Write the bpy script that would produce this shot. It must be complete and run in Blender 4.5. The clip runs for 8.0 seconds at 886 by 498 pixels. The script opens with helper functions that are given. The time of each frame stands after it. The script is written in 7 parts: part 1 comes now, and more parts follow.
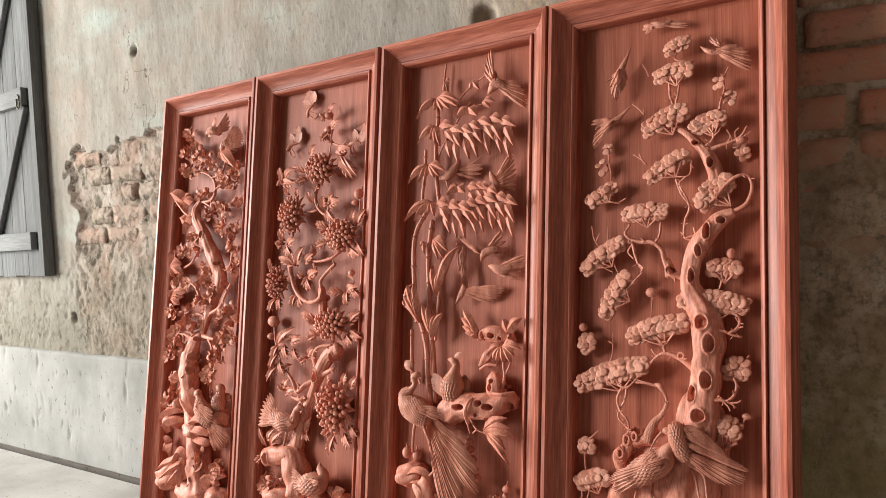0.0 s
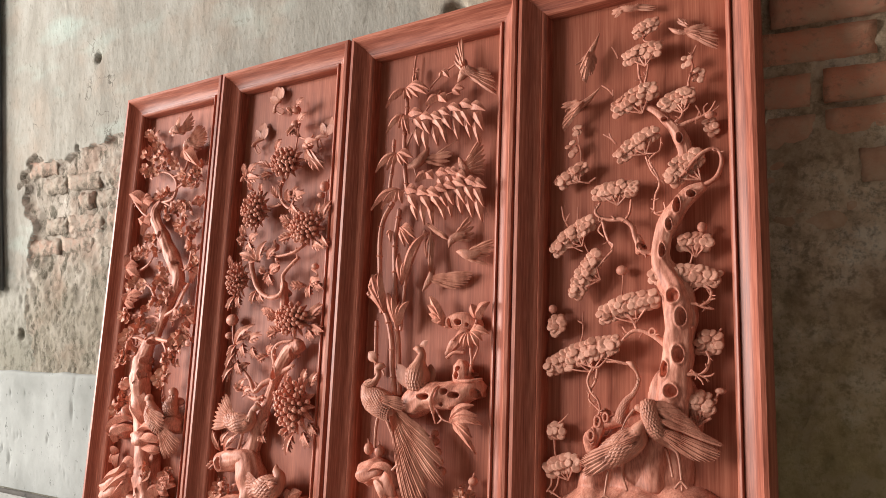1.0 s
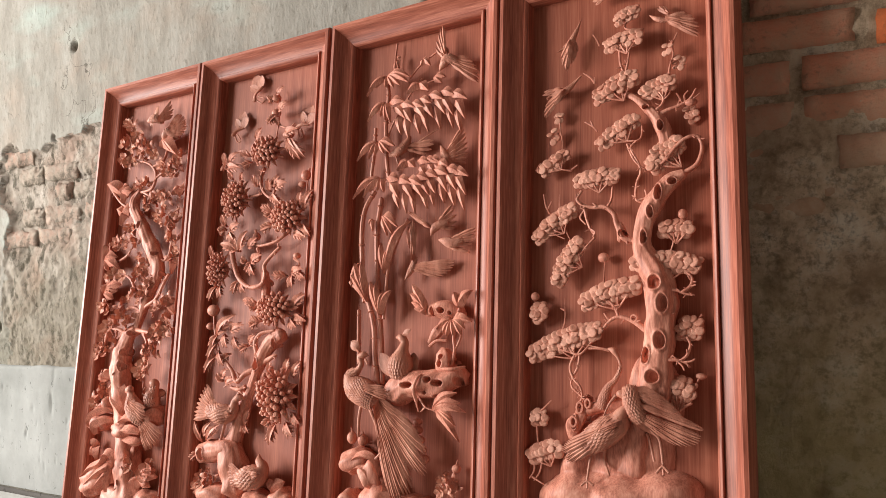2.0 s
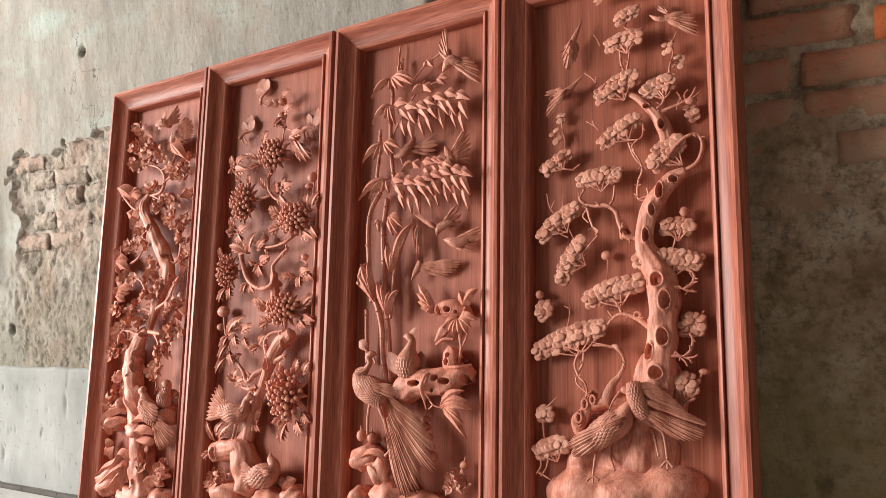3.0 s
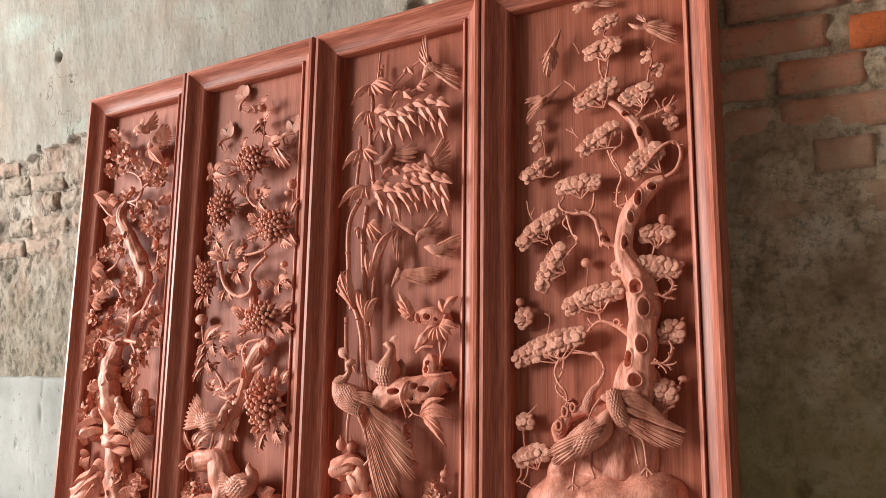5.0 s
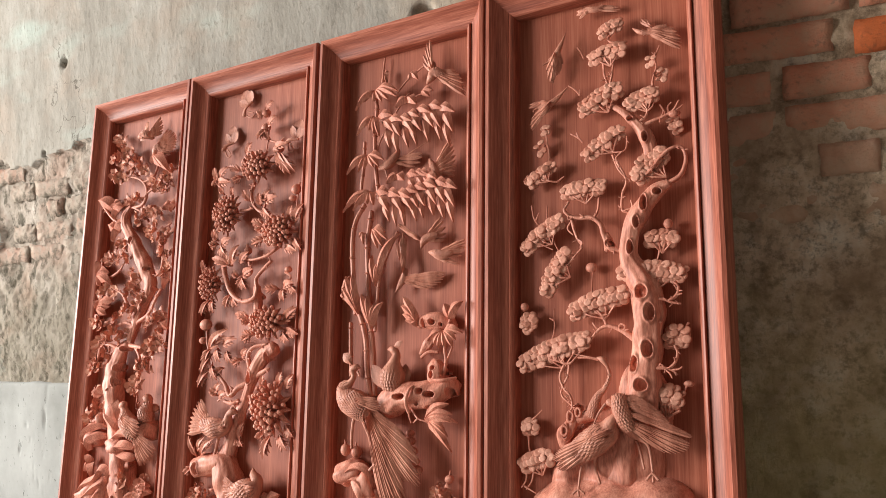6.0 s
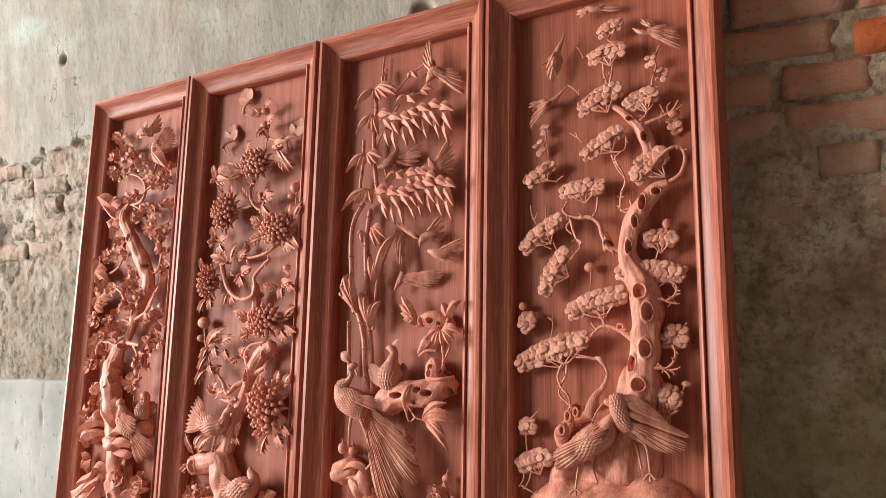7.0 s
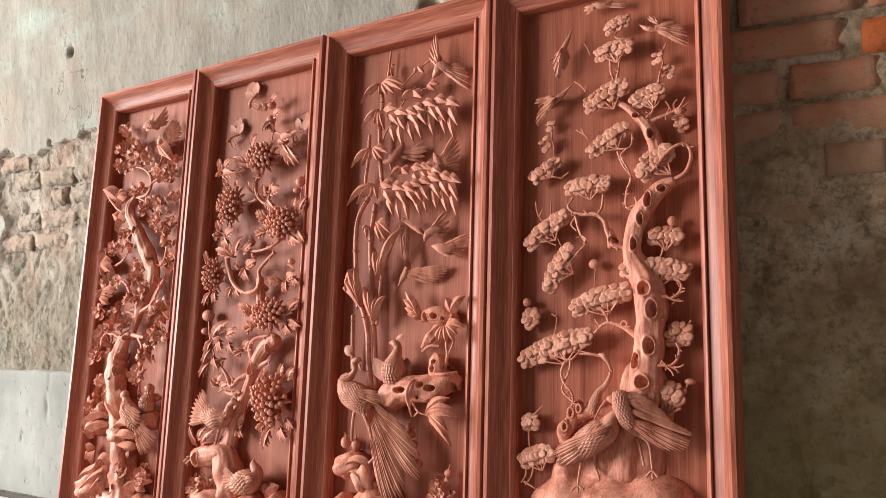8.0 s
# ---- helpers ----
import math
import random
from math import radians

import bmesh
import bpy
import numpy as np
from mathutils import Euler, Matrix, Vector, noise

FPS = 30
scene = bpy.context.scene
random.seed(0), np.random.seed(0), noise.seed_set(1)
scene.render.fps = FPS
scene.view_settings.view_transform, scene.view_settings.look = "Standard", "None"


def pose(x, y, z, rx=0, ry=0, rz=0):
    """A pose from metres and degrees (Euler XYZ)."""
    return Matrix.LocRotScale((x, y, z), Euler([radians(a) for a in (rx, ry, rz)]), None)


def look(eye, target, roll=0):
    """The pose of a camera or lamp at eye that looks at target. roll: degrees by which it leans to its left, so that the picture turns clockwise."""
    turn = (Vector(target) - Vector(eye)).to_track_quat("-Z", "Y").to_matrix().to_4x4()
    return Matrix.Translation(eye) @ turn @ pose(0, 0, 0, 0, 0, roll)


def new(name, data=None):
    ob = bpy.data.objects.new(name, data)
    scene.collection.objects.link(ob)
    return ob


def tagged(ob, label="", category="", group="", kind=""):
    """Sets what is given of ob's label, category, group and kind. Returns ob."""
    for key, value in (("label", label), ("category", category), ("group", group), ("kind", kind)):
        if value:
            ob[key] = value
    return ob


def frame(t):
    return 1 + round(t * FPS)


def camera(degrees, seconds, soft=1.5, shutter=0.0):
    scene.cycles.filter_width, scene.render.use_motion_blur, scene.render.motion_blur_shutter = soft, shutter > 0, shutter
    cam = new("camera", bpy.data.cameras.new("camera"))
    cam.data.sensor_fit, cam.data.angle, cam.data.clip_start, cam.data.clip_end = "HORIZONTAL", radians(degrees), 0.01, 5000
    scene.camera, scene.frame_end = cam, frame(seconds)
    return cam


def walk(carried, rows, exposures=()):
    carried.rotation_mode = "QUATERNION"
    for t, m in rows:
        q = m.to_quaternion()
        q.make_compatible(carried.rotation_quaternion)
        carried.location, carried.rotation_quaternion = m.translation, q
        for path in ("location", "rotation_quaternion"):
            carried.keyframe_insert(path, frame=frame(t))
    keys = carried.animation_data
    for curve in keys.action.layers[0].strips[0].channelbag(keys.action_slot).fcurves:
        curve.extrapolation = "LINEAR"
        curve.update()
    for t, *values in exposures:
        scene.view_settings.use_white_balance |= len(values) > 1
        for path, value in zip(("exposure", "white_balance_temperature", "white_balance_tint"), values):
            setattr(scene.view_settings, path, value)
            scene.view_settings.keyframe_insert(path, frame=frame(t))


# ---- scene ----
# ---- camera and path ----
cam = camera(60.5, 8.0, soft=0.45)
METRES, EYE, TILT, LEAN, TURN = 0.315, 0.59, 0.0, 0.0, 36.1
LEANBACK = pose(0, 0, 0.32, -8.3, 0, 0)  # the panels lean back on the wall by this much
ROWS = [
    (0.0, 0.0, 0.0, 0.0, -0.16, 5.27, -1.71),
    (0.5, 0.0207, 0.0891, -0.4522, -0.88, 9.2, -1.89),
    (1.0, -0.0037, 0.1878, -0.5217, -2.99, 9.94, -2.22),
    (1.5, -0.0042, 0.2179, -0.5442, -4.46, 9.7, -2.08),
    (3.0, 0.0084, 0.1179, -0.5178, -3.55, 8.92, -1.02),
    (3.5, 0.0666, 0.1719, -0.4947, -4.51, 9.36, -0.22),
    (4.0, 0.049, 0.1593, -0.4978, -5.4, 9.3, -0.38),
    (4.5, 0.0389, 0.1681, -0.5046, -5.37, 9.31, -0.65),
    (5.0, 0.0266, 0.1358, -0.5115, -4.85, 9.46, -0.78),
    (6.5, 0.0108, 0.1395, -0.5134, -4.63, 9.92, -0.79),
    (7.0, 0.0164, 0.1422, -0.5177, -4.78, 9.82, -1.07),
    (7.5, 0.0116, 0.1515, -0.5266, -4.75, 9.51, -1.35),
    (8.0, 0.0161, 0.1406, -0.5257, -4.54, 9.55, -1.7),
]
walk(cam, [(t, LEANBACK @ pose(0, 0, EYE, TILT, LEAN, TURN) @ pose(METRES * x, METRES * y, METRES * z, 90 + pitch, roll, yaw)) for t, x, y, z, yaw, pitch, roll in ROWS],
     exposures=[(0.0, -0.38), (8.0, -0.30)])

# ---- world and light: a faint overcast sky, and daylight lamps in two unseen doorways ----
world = bpy.data.worlds.new("overcast_sky")
scene.world = world
world.use_nodes = True
wt = world.node_tree
sky = wt.nodes.new("ShaderNodeTexSky")
sky.sky_type = "NISHITA"
sky.sun_disc = False
sky.sun_elevation, sky.sun_rotation = radians(50), radians(220)
wt.links.new(sky.outputs[0], wt.nodes["Background"].inputs[0])
wt.nodes["Background"].inputs[1].default_value = 0.05


def area(name, m, sx, sy, watts, colour):
    lamp = bpy.data.lights.new(name, "AREA")
    lamp.shape, lamp.size, lamp.size_y, lamp.energy, lamp.color = "RECTANGLE", sx, sy, watts, colour
    ob = new(name, lamp)
    ob.matrix_world = m
    return ob


# daylight from the left as area lamps, in two unseen doorways added south and west
area("daylight_opening", look((-6.2, -2.5, 2.3), (-1.3, 1.5, 1.2)), 2.0, 2.6, 590, (1.0, 0.965, 0.92))
area("daylight_doorway", look((-9.7, -1.2, 1.75), (-1.0, 1.4, 0.9)), 2.6, 2.8, 1120, (1.0, 0.965, 0.92))

# ---- materials ----


def material(name, rough=0.6, spec=0.4):
    mat = bpy.data.materials.new(name)
    mat.use_nodes = True
    nt = mat.node_tree
    bsdf = nt.nodes["Principled BSDF"]
    bsdf.inputs["Roughness"].default_value = rough
    bsdf.inputs["Specular IOR Level"].default_value = spec
    return mat, nt, bsdf


def node(nt, kind, **values):
    n = nt.nodes.new(kind)
    for key, v in values.items():
        n.inputs[key].default_value = v
    return n


def noise_at(nt, scale, detail=4.0, rough=0.55, stretch=(1, 1, 1), shift=0.0, coord="Object"):
    tc = nt.nodes.new("ShaderNodeTexCoord")
    mp = nt.nodes.new("ShaderNodeMapping")
    mp.inputs["Scale"].default_value = stretch
    mp.inputs["Location"].default_value = (shift, shift, shift)
    nt.links.new(tc.outputs[coord], mp.inputs["Vector"])
    n = node(nt, "ShaderNodeTexNoise", Scale=scale, Detail=detail, Roughness=rough)
    nt.links.new(mp.outputs[0], n.inputs["Vector"])
    return n.outputs["Fac"]


def ramp(nt, fac, stops):
    r = nt.nodes.new("ShaderNodeValToRGB")
    while len(r.color_ramp.elements) < len(stops):
        r.color_ramp.elements.new(0.5)
    for e, (p, c) in zip(r.color_ramp.elements, stops):
        e.position = p
        e.color = (*c, 1) if len(c) == 3 else c
    nt.links.new(fac, r.inputs["Fac"])
    return r.outputs["Color"]


def mix(nt, fac, a, b, how="MIX"):
    m = nt.nodes.new("ShaderNodeMix")
    m.data_type, m.blend_type = "RGBA", how
    for sock, v in ((m.inputs[0], fac), (m.inputs[6], a), (m.inputs[7], b)):
        if isinstance(v, (int, float)):
            sock.default_value = v
        elif isinstance(v, tuple):
            sock.default_value = (*v, 1)
        else:
            nt.links.new(v, sock)
    return m.outputs[2]


def mask(nt, fac, lo, hi):
    m = nt.nodes.new("ShaderNodeMapRange")
    m.inputs["From Min"].default_value, m.inputs["From Max"].default_value = lo, hi
    nt.links.new(fac, m.inputs["Value"])
    return m.outputs[0]


def times(nt, a, b, op="MULTIPLY"):
    m = nt.nodes.new("ShaderNodeMath")
    m.operation = op
    for i, v in enumerate((a, b)):
        if isinstance(v, (int, float)):
            m.inputs[i].default_value = v
        else:
            nt.links.new(v, m.inputs[i])
    return m.outputs[0]


def bump(nt, bsdf, heights):
    last = None
    for fac, strength, dist in heights:
        b = nt.nodes.new("ShaderNodeBump")
        b.inputs["Strength"].default_value, b.inputs["Distance"].default_value = strength, dist
        nt.links.new(fac, b.inputs["Height"])
        if last:
            nt.links.new(last, b.inputs["Normal"])
        last = b.outputs[0]
    nt.links.new(last, bsdf.inputs["Normal"])


def axis_value(nt, axis):
    geo = nt.nodes.new("ShaderNodeNewGeometry")
    sep = nt.nodes.new("ShaderNodeSeparateXYZ")
    nt.links.new(geo.outputs["Position"], sep.inputs[0])
    return sep.outputs[axis]


def wood(name, dark, mid, light, stretch, rough=0.5, spec=0.35, scale=9.0, contrast=1.0, relief=0.25):
    mat, nt, bsdf = material(name, rough, spec)
    grain = noise_at(nt, scale, 6, 0.62, stretch)
    fine = noise_at(nt, scale * 7, 4, 0.6, stretch, 3.0)
    broad = noise_at(nt, 2.4, 3, 0.5, (1, 1, 0.35), 7.0)
    g = times(nt, times(nt, grain, 0.5), times(nt, fine, 0.5), "ADD")
    c = ramp(nt, g, [(0.5 - 0.16 / contrast, dark), (0.5, mid), (0.5 + 0.15 / contrast, light)])
    tone = ramp(nt, broad, [(0.3, (0.82, 0.78, 0.76)), (0.7, (1.12, 1.1, 1.08))])
    c = mix(nt, 1.0, c, tone, "MULTIPLY")
    info = nt.nodes.new("ShaderNodeObjectInfo")
    c = mix(nt, 1.0, c, ramp(nt, info.outputs["Random"], [(0.0, (0.92, 0.9, 0.89)), (1.0, (1.06, 1.06, 1.06))]), "MULTIPLY")
    pores = mask(nt, noise_at(nt, scale * 22, 2, 0.5, stretch, 1.0), 0.66, 0.72)
    c = mix(nt, times(nt, pores, 0.22), c, dark)
    nt.links.new(c, bsdf.inputs["Base Color"])
    nt.links.new(times(nt, mask(nt, fine, -2.0, 1.5), rough * 1.45), bsdf.inputs["Roughness"])
    bump(nt, bsdf, [(grain, relief, 0.0012), (fine, relief, 0.0005)])
    return mat


UP = (5, 5, 0.22)     # grain along z
ALONG = (0.22, 5, 5)  # grain along x
D, M, L = (0.15, 0.033, 0.019), (0.38, 0.110, 0.067), (0.63, 0.242, 0.160)
WOOD_STILE = wood("red_wood_upright", D, M, L, UP, 0.42, 0.34, 9, 0.9)
WOOD_RAIL = wood("red_wood_level", D, M, L, ALONG, 0.42, 0.34, 9, 0.9)
WOOD_BOARD = wood("pink_wood_board", (0.21, 0.051, 0.029), (0.39, 0.119, 0.071), (0.55, 0.205, 0.130), (7, 5, 0.15), 0.5, 0.24, 8, 0.85)
WOOD_CARVED = wood("carved_red_wood", (0.33, 0.102, 0.066), (0.62, 0.252, 0.178), (0.80, 0.42, 0.315), (3, 3, 0.6), 0.5, 0.28, 14, 0.95, 0.5)


def feathered():
    mat, nt, bsdf = material("carved_feathers", 0.5, 0.3)
    c = ramp(nt, noise_at(nt, 14, 5, 0.6, (3, 3, 0.7)), [(0.3, (0.32, 0.108, 0.068)), (0.55, (0.56, 0.235, 0.160)), (0.75, (0.72, 0.36, 0.26))])
    nt.links.new(c, bsdf.inputs["Base Color"])
    tc = nt.nodes.new("ShaderNodeTexCoord")
    v = node(nt, "ShaderNodeTexVoronoi", Scale=330.0)
    nt.links.new(tc.outputs["Object"], v.inputs["Vector"])
    bump(nt, bsdf, [(v.outputs["Distance"], 0.4, 0.0012), (noise_at(nt, 160, 3), 0.3, 0.001)])
    return mat


def needled():
    """For pieces modelled at unit size: dense pitted relief."""
    mat, nt, bsdf = material("carved_needles", 0.55, 0.25)
    info = nt.nodes.new("ShaderNodeObjectInfo")
    c = ramp(nt, info.outputs["Random"], [(0.0, (0.52, 0.21, 0.140)), (1.0, (0.72, 0.36, 0.26))])
    tc = nt.nodes.new("ShaderNodeTexCoord")
    v = node(nt, "ShaderNodeTexVoronoi", Scale=4.2)
    nt.links.new(tc.outputs["Object"], v.inputs["Vector"])
    c = mix(nt, times(nt, mask(nt, noise_at(nt, 2.5, 4), 0.4, 0.7), 0.4), c, (0.46, 0.18, 0.125))
    nt.links.new(c, bsdf.inputs["Base Color"])
    bump(nt, bsdf, [(v.outputs["Distance"], 0.4, 0.0012)])
    return mat


def petalled():
    mat, nt, bsdf = material("carved_petals", 0.5, 0.3)
    info = nt.nodes.new("ShaderNodeObjectInfo")
    c = ramp(nt, info.outputs["Random"], [(0.0, (0.50, 0.19, 0.125)), (1.0, (0.70, 0.34, 0.235))])
    c = mix(nt, times(nt, mask(nt, noise_at(nt, 1.6, 3), 0.4, 0.7), 0.35), c, (0.50, 0.20, 0.14))
    nt.links.new(c, bsdf.inputs["Base Color"])
    return mat


WOOD_FEATHER, WOOD_NEEDLE, WOOD_PETAL = feathered(), needled(), petalled()


def plaster_old():
    """Grey limewash, brushed downwards, with pink and green-blue stains; brown and mossy towards the damp end of the wall."""
    mat, nt, bsdf = material("old_limewash", 0.88, 0.15)
    streak = noise_at(nt, 5, 8, 0.7, (1.8, 1, 0.6))
    blot = noise_at(nt, 2.2, 5, 0.6, (1, 1, 1), 4.0)
    speck = noise_at(nt, 60, 4, 0.7, (1, 1, 0.6), 2.0)
    c = ramp(nt, streak, [(0.28, (0.20, 0.182, 0.155)), (0.5, (0.305, 0.285, 0.248)), (0.72, (0.40, 0.382, 0.345))])
    c = mix(nt, times(nt, mask(nt, blot, 0.5, 0.66), 0.6), c, (0.36, 0.275, 0.215))
    c = mix(nt, times(nt, mask(nt, noise_at(nt, 1.9, 4, 0.55, (1, 1, 2.5), 9.0), 0.55, 0.72), 0.45), c, (0.40, 0.50, 0.46))
    c = mix(nt, times(nt, mask(nt, speck, 0.56, 0.68), 0.7), c, (0.2, 0.18, 0.15))
    splash = mask(nt, times(nt, axis_value(nt, 2), times(nt, noise_at(nt, 5, 7, 0.7, (1, 1, 1), 21.0), 0.8), "ADD"), 1.3, 0.95)
    c = mix(nt, times(nt, splash, 0.7), c, (0.19, 0.178, 0.135))
    c = mix(nt, times(nt, times(nt, splash, 0.8), mask(nt, noise_at(nt, 30, 7, 0.78, (1, 1, 0.7), 3.0), 0.5, 0.62)), c, (0.07, 0.062, 0.045))
    # hairline cracks where the plaster has sheared
    tc = nt.nodes.new("ShaderNodeTexCoord")
    cell = node(nt, "ShaderNodeTexVoronoi", Scale=4.5)
    cell.feature = "DISTANCE_TO_EDGE"
    warp = nt.nodes.new("ShaderNodeVectorMath")
    warp.operation = "MULTIPLY_ADD"
    wn = node(nt, "ShaderNodeTexNoise", Scale=9.0, Detail=6.0)
    nt.links.new(tc.outputs["Object"], wn.inputs["Vector"])
    warp.inputs[1].default_value = (0.35, 0.35, 0.35)
    nt.links.new(wn.outputs["Color"], warp.inputs[0])
    nt.links.new(tc.outputs["Object"], warp.inputs[2])
    nt.links.new(warp.outputs[0], cell.inputs["Vector"])
    crack = times(nt, mask(nt, cell.outputs["Distance"], 0.016, 0.004), mask(nt, noise_at(nt, 2.6, 4, 0.6, (1, 1, 1), 15.0), 0.55, 0.6))
    c = mix(nt, times(nt, crack, 0.8), c, (0.09, 0.075, 0.06))
    # damp, dirty end of the wall
    x = axis_value(nt, 0)
    edge = times(nt, x, times(nt, noise_at(nt, 3.0, 5, 0.6), 0.9), "ADD")
    damp = mask(nt, edge, -0.75, -0.15)
    grime = ramp(nt, noise_at(nt, 4.5, 9, 0.72, (1, 1, 1.3), 5.0), [(0.34, (0.26, 0.18, 0.11)), (0.48, (0.62, 0.45, 0.30)), (0.62, (0.80, 0.65, 0.50))])
    moss = mask(nt, times(nt, axis_value(nt, 2), times(nt, noise_at(nt, 4, 5, 0.65), 0.75), "ADD"), 0.86, 0.56)
    grime = mix(nt, times(nt, moss, 0.6), grime, (0.34, 0.29, 0.13))
    grime = mix(nt, times(nt, mask(nt, noise_at(nt, 38, 7, 0.78, (1, 1, 1), 8.0), 0.5, 0.62), 0.75), grime, (0.09, 0.07, 0.05))
    grime = mix(nt, times(nt, mask(nt, noise_at(nt, 24, 7, 0.75, (1, 1, 1), 12.0), 0.54, 0.64), 0.6), grime, (0.66, 0.56, 0.46))
    nt.links.new(mix(nt, damp, c, grime), bsdf.inputs["Base Color"])
    bump(nt, bsdf, [(streak, 0.5, 0.008), (speck, 0.7, 0.004), (noise_at(nt, 170, 3, 0.6), 0.35, 0.0012)])
    return mat


def mortar_rough():
    mat, nt, bsdf = material("crumbled_mortar", 0.95, 0.08)
    big = noise_at(nt, 9, 6, 0.7)
    fine = noise_at(nt, 60, 7, 0.78, (1.5, 1, 0.7))
    c = ramp(nt, big, [(0.3, (0.22, 0.185, 0.15)), (0.5, (0.40, 0.345, 0.29)), (0.7, (0.54, 0.48, 0.42))])
    c = mix(nt, times(nt, mask(nt, noise_at(nt, 5, 4, 0.6, (1, 1, 1), 3.0), 0.5, 0.66), 0.4), c, (0.45, 0.25, 0.18))
    low = mask(nt, times(nt, axis_value(nt, 2), times(nt, noise_at(nt, 6, 5), 0.4), "ADD"), 1.18, 0.92)
    c = mix(nt, times(nt, low, 0.5), c, (0.20, 0.185, 0.135))
    c = mix(nt, times(nt, mask(nt, noise_at(nt, 17, 8, 0.78, (1.2, 1, 0.7), 5.0), 0.50, 0.60), 0.8), c, (0.075, 0.066, 0.046))
    damp = mask(nt, times(nt, axis_value(nt, 0), times(nt, noise_at(nt, 4.0, 5, 0.6), 0.6), "ADD"), -0.9, -0.3)
    wet = ramp(nt, noise_at(nt, 11, 6, 0.7, (1, 1, 1), 6.0), [(0.34, (0.34, 0.235, 0.15)), (0.5, (0.70, 0.53, 0.375)), (0.64, (0.84, 0.73, 0.59))])
    wet = mix(nt, times(nt, mask(nt, noise_at(nt, 46, 7, 0.78, (1, 1, 1), 8.0), 0.48, 0.62), 0.7), wet, (0.15, 0.11, 0.075))
    broad = mask(nt, noise_at(nt, 3.2, 6, 0.65, (1, 1, 1.6), 14.0), 0.42, 0.6)
    wet = mix(nt, times(nt, broad, 0.5), wet, (0.42, 0.28, 0.18))
    moss = mask(nt, times(nt, axis_value(nt, 2), times(nt, noise_at(nt, 4, 5, 0.65), 0.5), "ADD"), 1.0, 0.6)
    wet = mix(nt, times(nt, moss, 0.65), wet, (0.46, 0.385, 0.175))
    nt.links.new(mix(nt, damp, c, wet), bsdf.inputs["Base Color"])
    bump(nt, bsdf, [(big, 0.4, 0.010), (fine, 0.9, 0.010), (noise_at(nt, 150, 5, 0.7), 0.6, 0.002)])
    return mat


def brick_clay(name, state):
    mat, nt, bsdf = material(name, 0.9, 0.12)
    info = nt.nodes.new("ShaderNodeObjectInfo")
    grimy = state == "grimy"
    if state == "vivid":
        base, dirt, amount = (0.74, 0.19, 0.065), (0.40, 0.12, 0.055), 0.7
    elif grimy:
        base = ramp(nt, info.outputs["Random"], [(0.0, (0.62, 0.27, 0.18)), (0.6, (0.70, 0.27, 0.165)), (1.0, (0.76, 0.25, 0.14))])
        dirt = (0.54, 0.36, 0.245)
        amount = 0.7
    else:
        base = ramp(nt, info.outputs["Random"], [(0.0, (0.37, 0.29, 0.235)), (0.6, (0.41, 0.32, 0.26)), (1.0, (0.42, 0.255, 0.195))])
        dirt = (0.37, 0.325, 0.265)
        amount = 0.75
    big = noise_at(nt, 14, 6, 0.68)
    c = mix(nt, times(nt, mask(nt, big, 0.4, 0.62), amount), base, dirt)
    c = mix(nt, times(nt, mask(nt, noise_at(nt, 60, 4, 0.7, (1, 1, 1), 2.0), 0.55, 0.7), 0.4), c, (0.09, 0.07, 0.055))
    if state == "pale":
        c = mix(nt, times(nt, mask(nt, noise_at(nt, 19, 8, 0.78, (1, 1, 0.8), 5.0), 0.5, 0.6), 0.75), c, (0.10, 0.086, 0.064))
        c = mix(nt, times(nt, mask(nt, noise_at(nt, 11, 6, 0.7, (1, 1, 1), 9.0), 0.5, 0.62), 0.7), c, (0.40, 0.36, 0.30))
    if grimy:
        low = mask(nt, times(nt, axis_value(nt, 2), times(nt, noise_at(nt, 5, 5), 0.35), "ADD"), 1.26, 1.02)
        c = mix(nt, times(nt, low, 0.8), c, ramp(nt, noise_at(nt, 11, 6, 0.7, (1, 1, 1), 6.0), [(0.3, (0.30, 0.20, 0.13)), (0.5, (0.53, 0.375, 0.255)), (0.72, (0.66, 0.53, 0.41))]))
    nt.links.new(c, bsdf.inputs["Base Color"])
    bump(nt, bsdf, [(big, 0.7, 0.012), (noise_at(nt, 70, 7, 0.75), 1.0, 0.006)])
    return mat


def concrete(name, dark, mid, light, rough=0.85):
    mat, nt, bsdf = material(name, rough, 0.2)
    big = noise_at(nt, 3, 6, 0.62)
    c = ramp(nt, big, [(0.3, dark), (0.52, mid), (0.72, light)])
    c = mix(nt, times(nt, mask(nt, noise_at(nt, 36, 5, 0.75, (1, 1, 0.6), 2.0), 0.61, 0.66), 0.75), c, tuple(a * 0.3 for a in dark))
    nt.links.new(c, bsdf.inputs["Base Color"])
    bump(nt, bsdf, [(big, 0.3, 0.006), (noise_at(nt, 90, 4, 0.7), 0.45, 0.002)])
    return mat


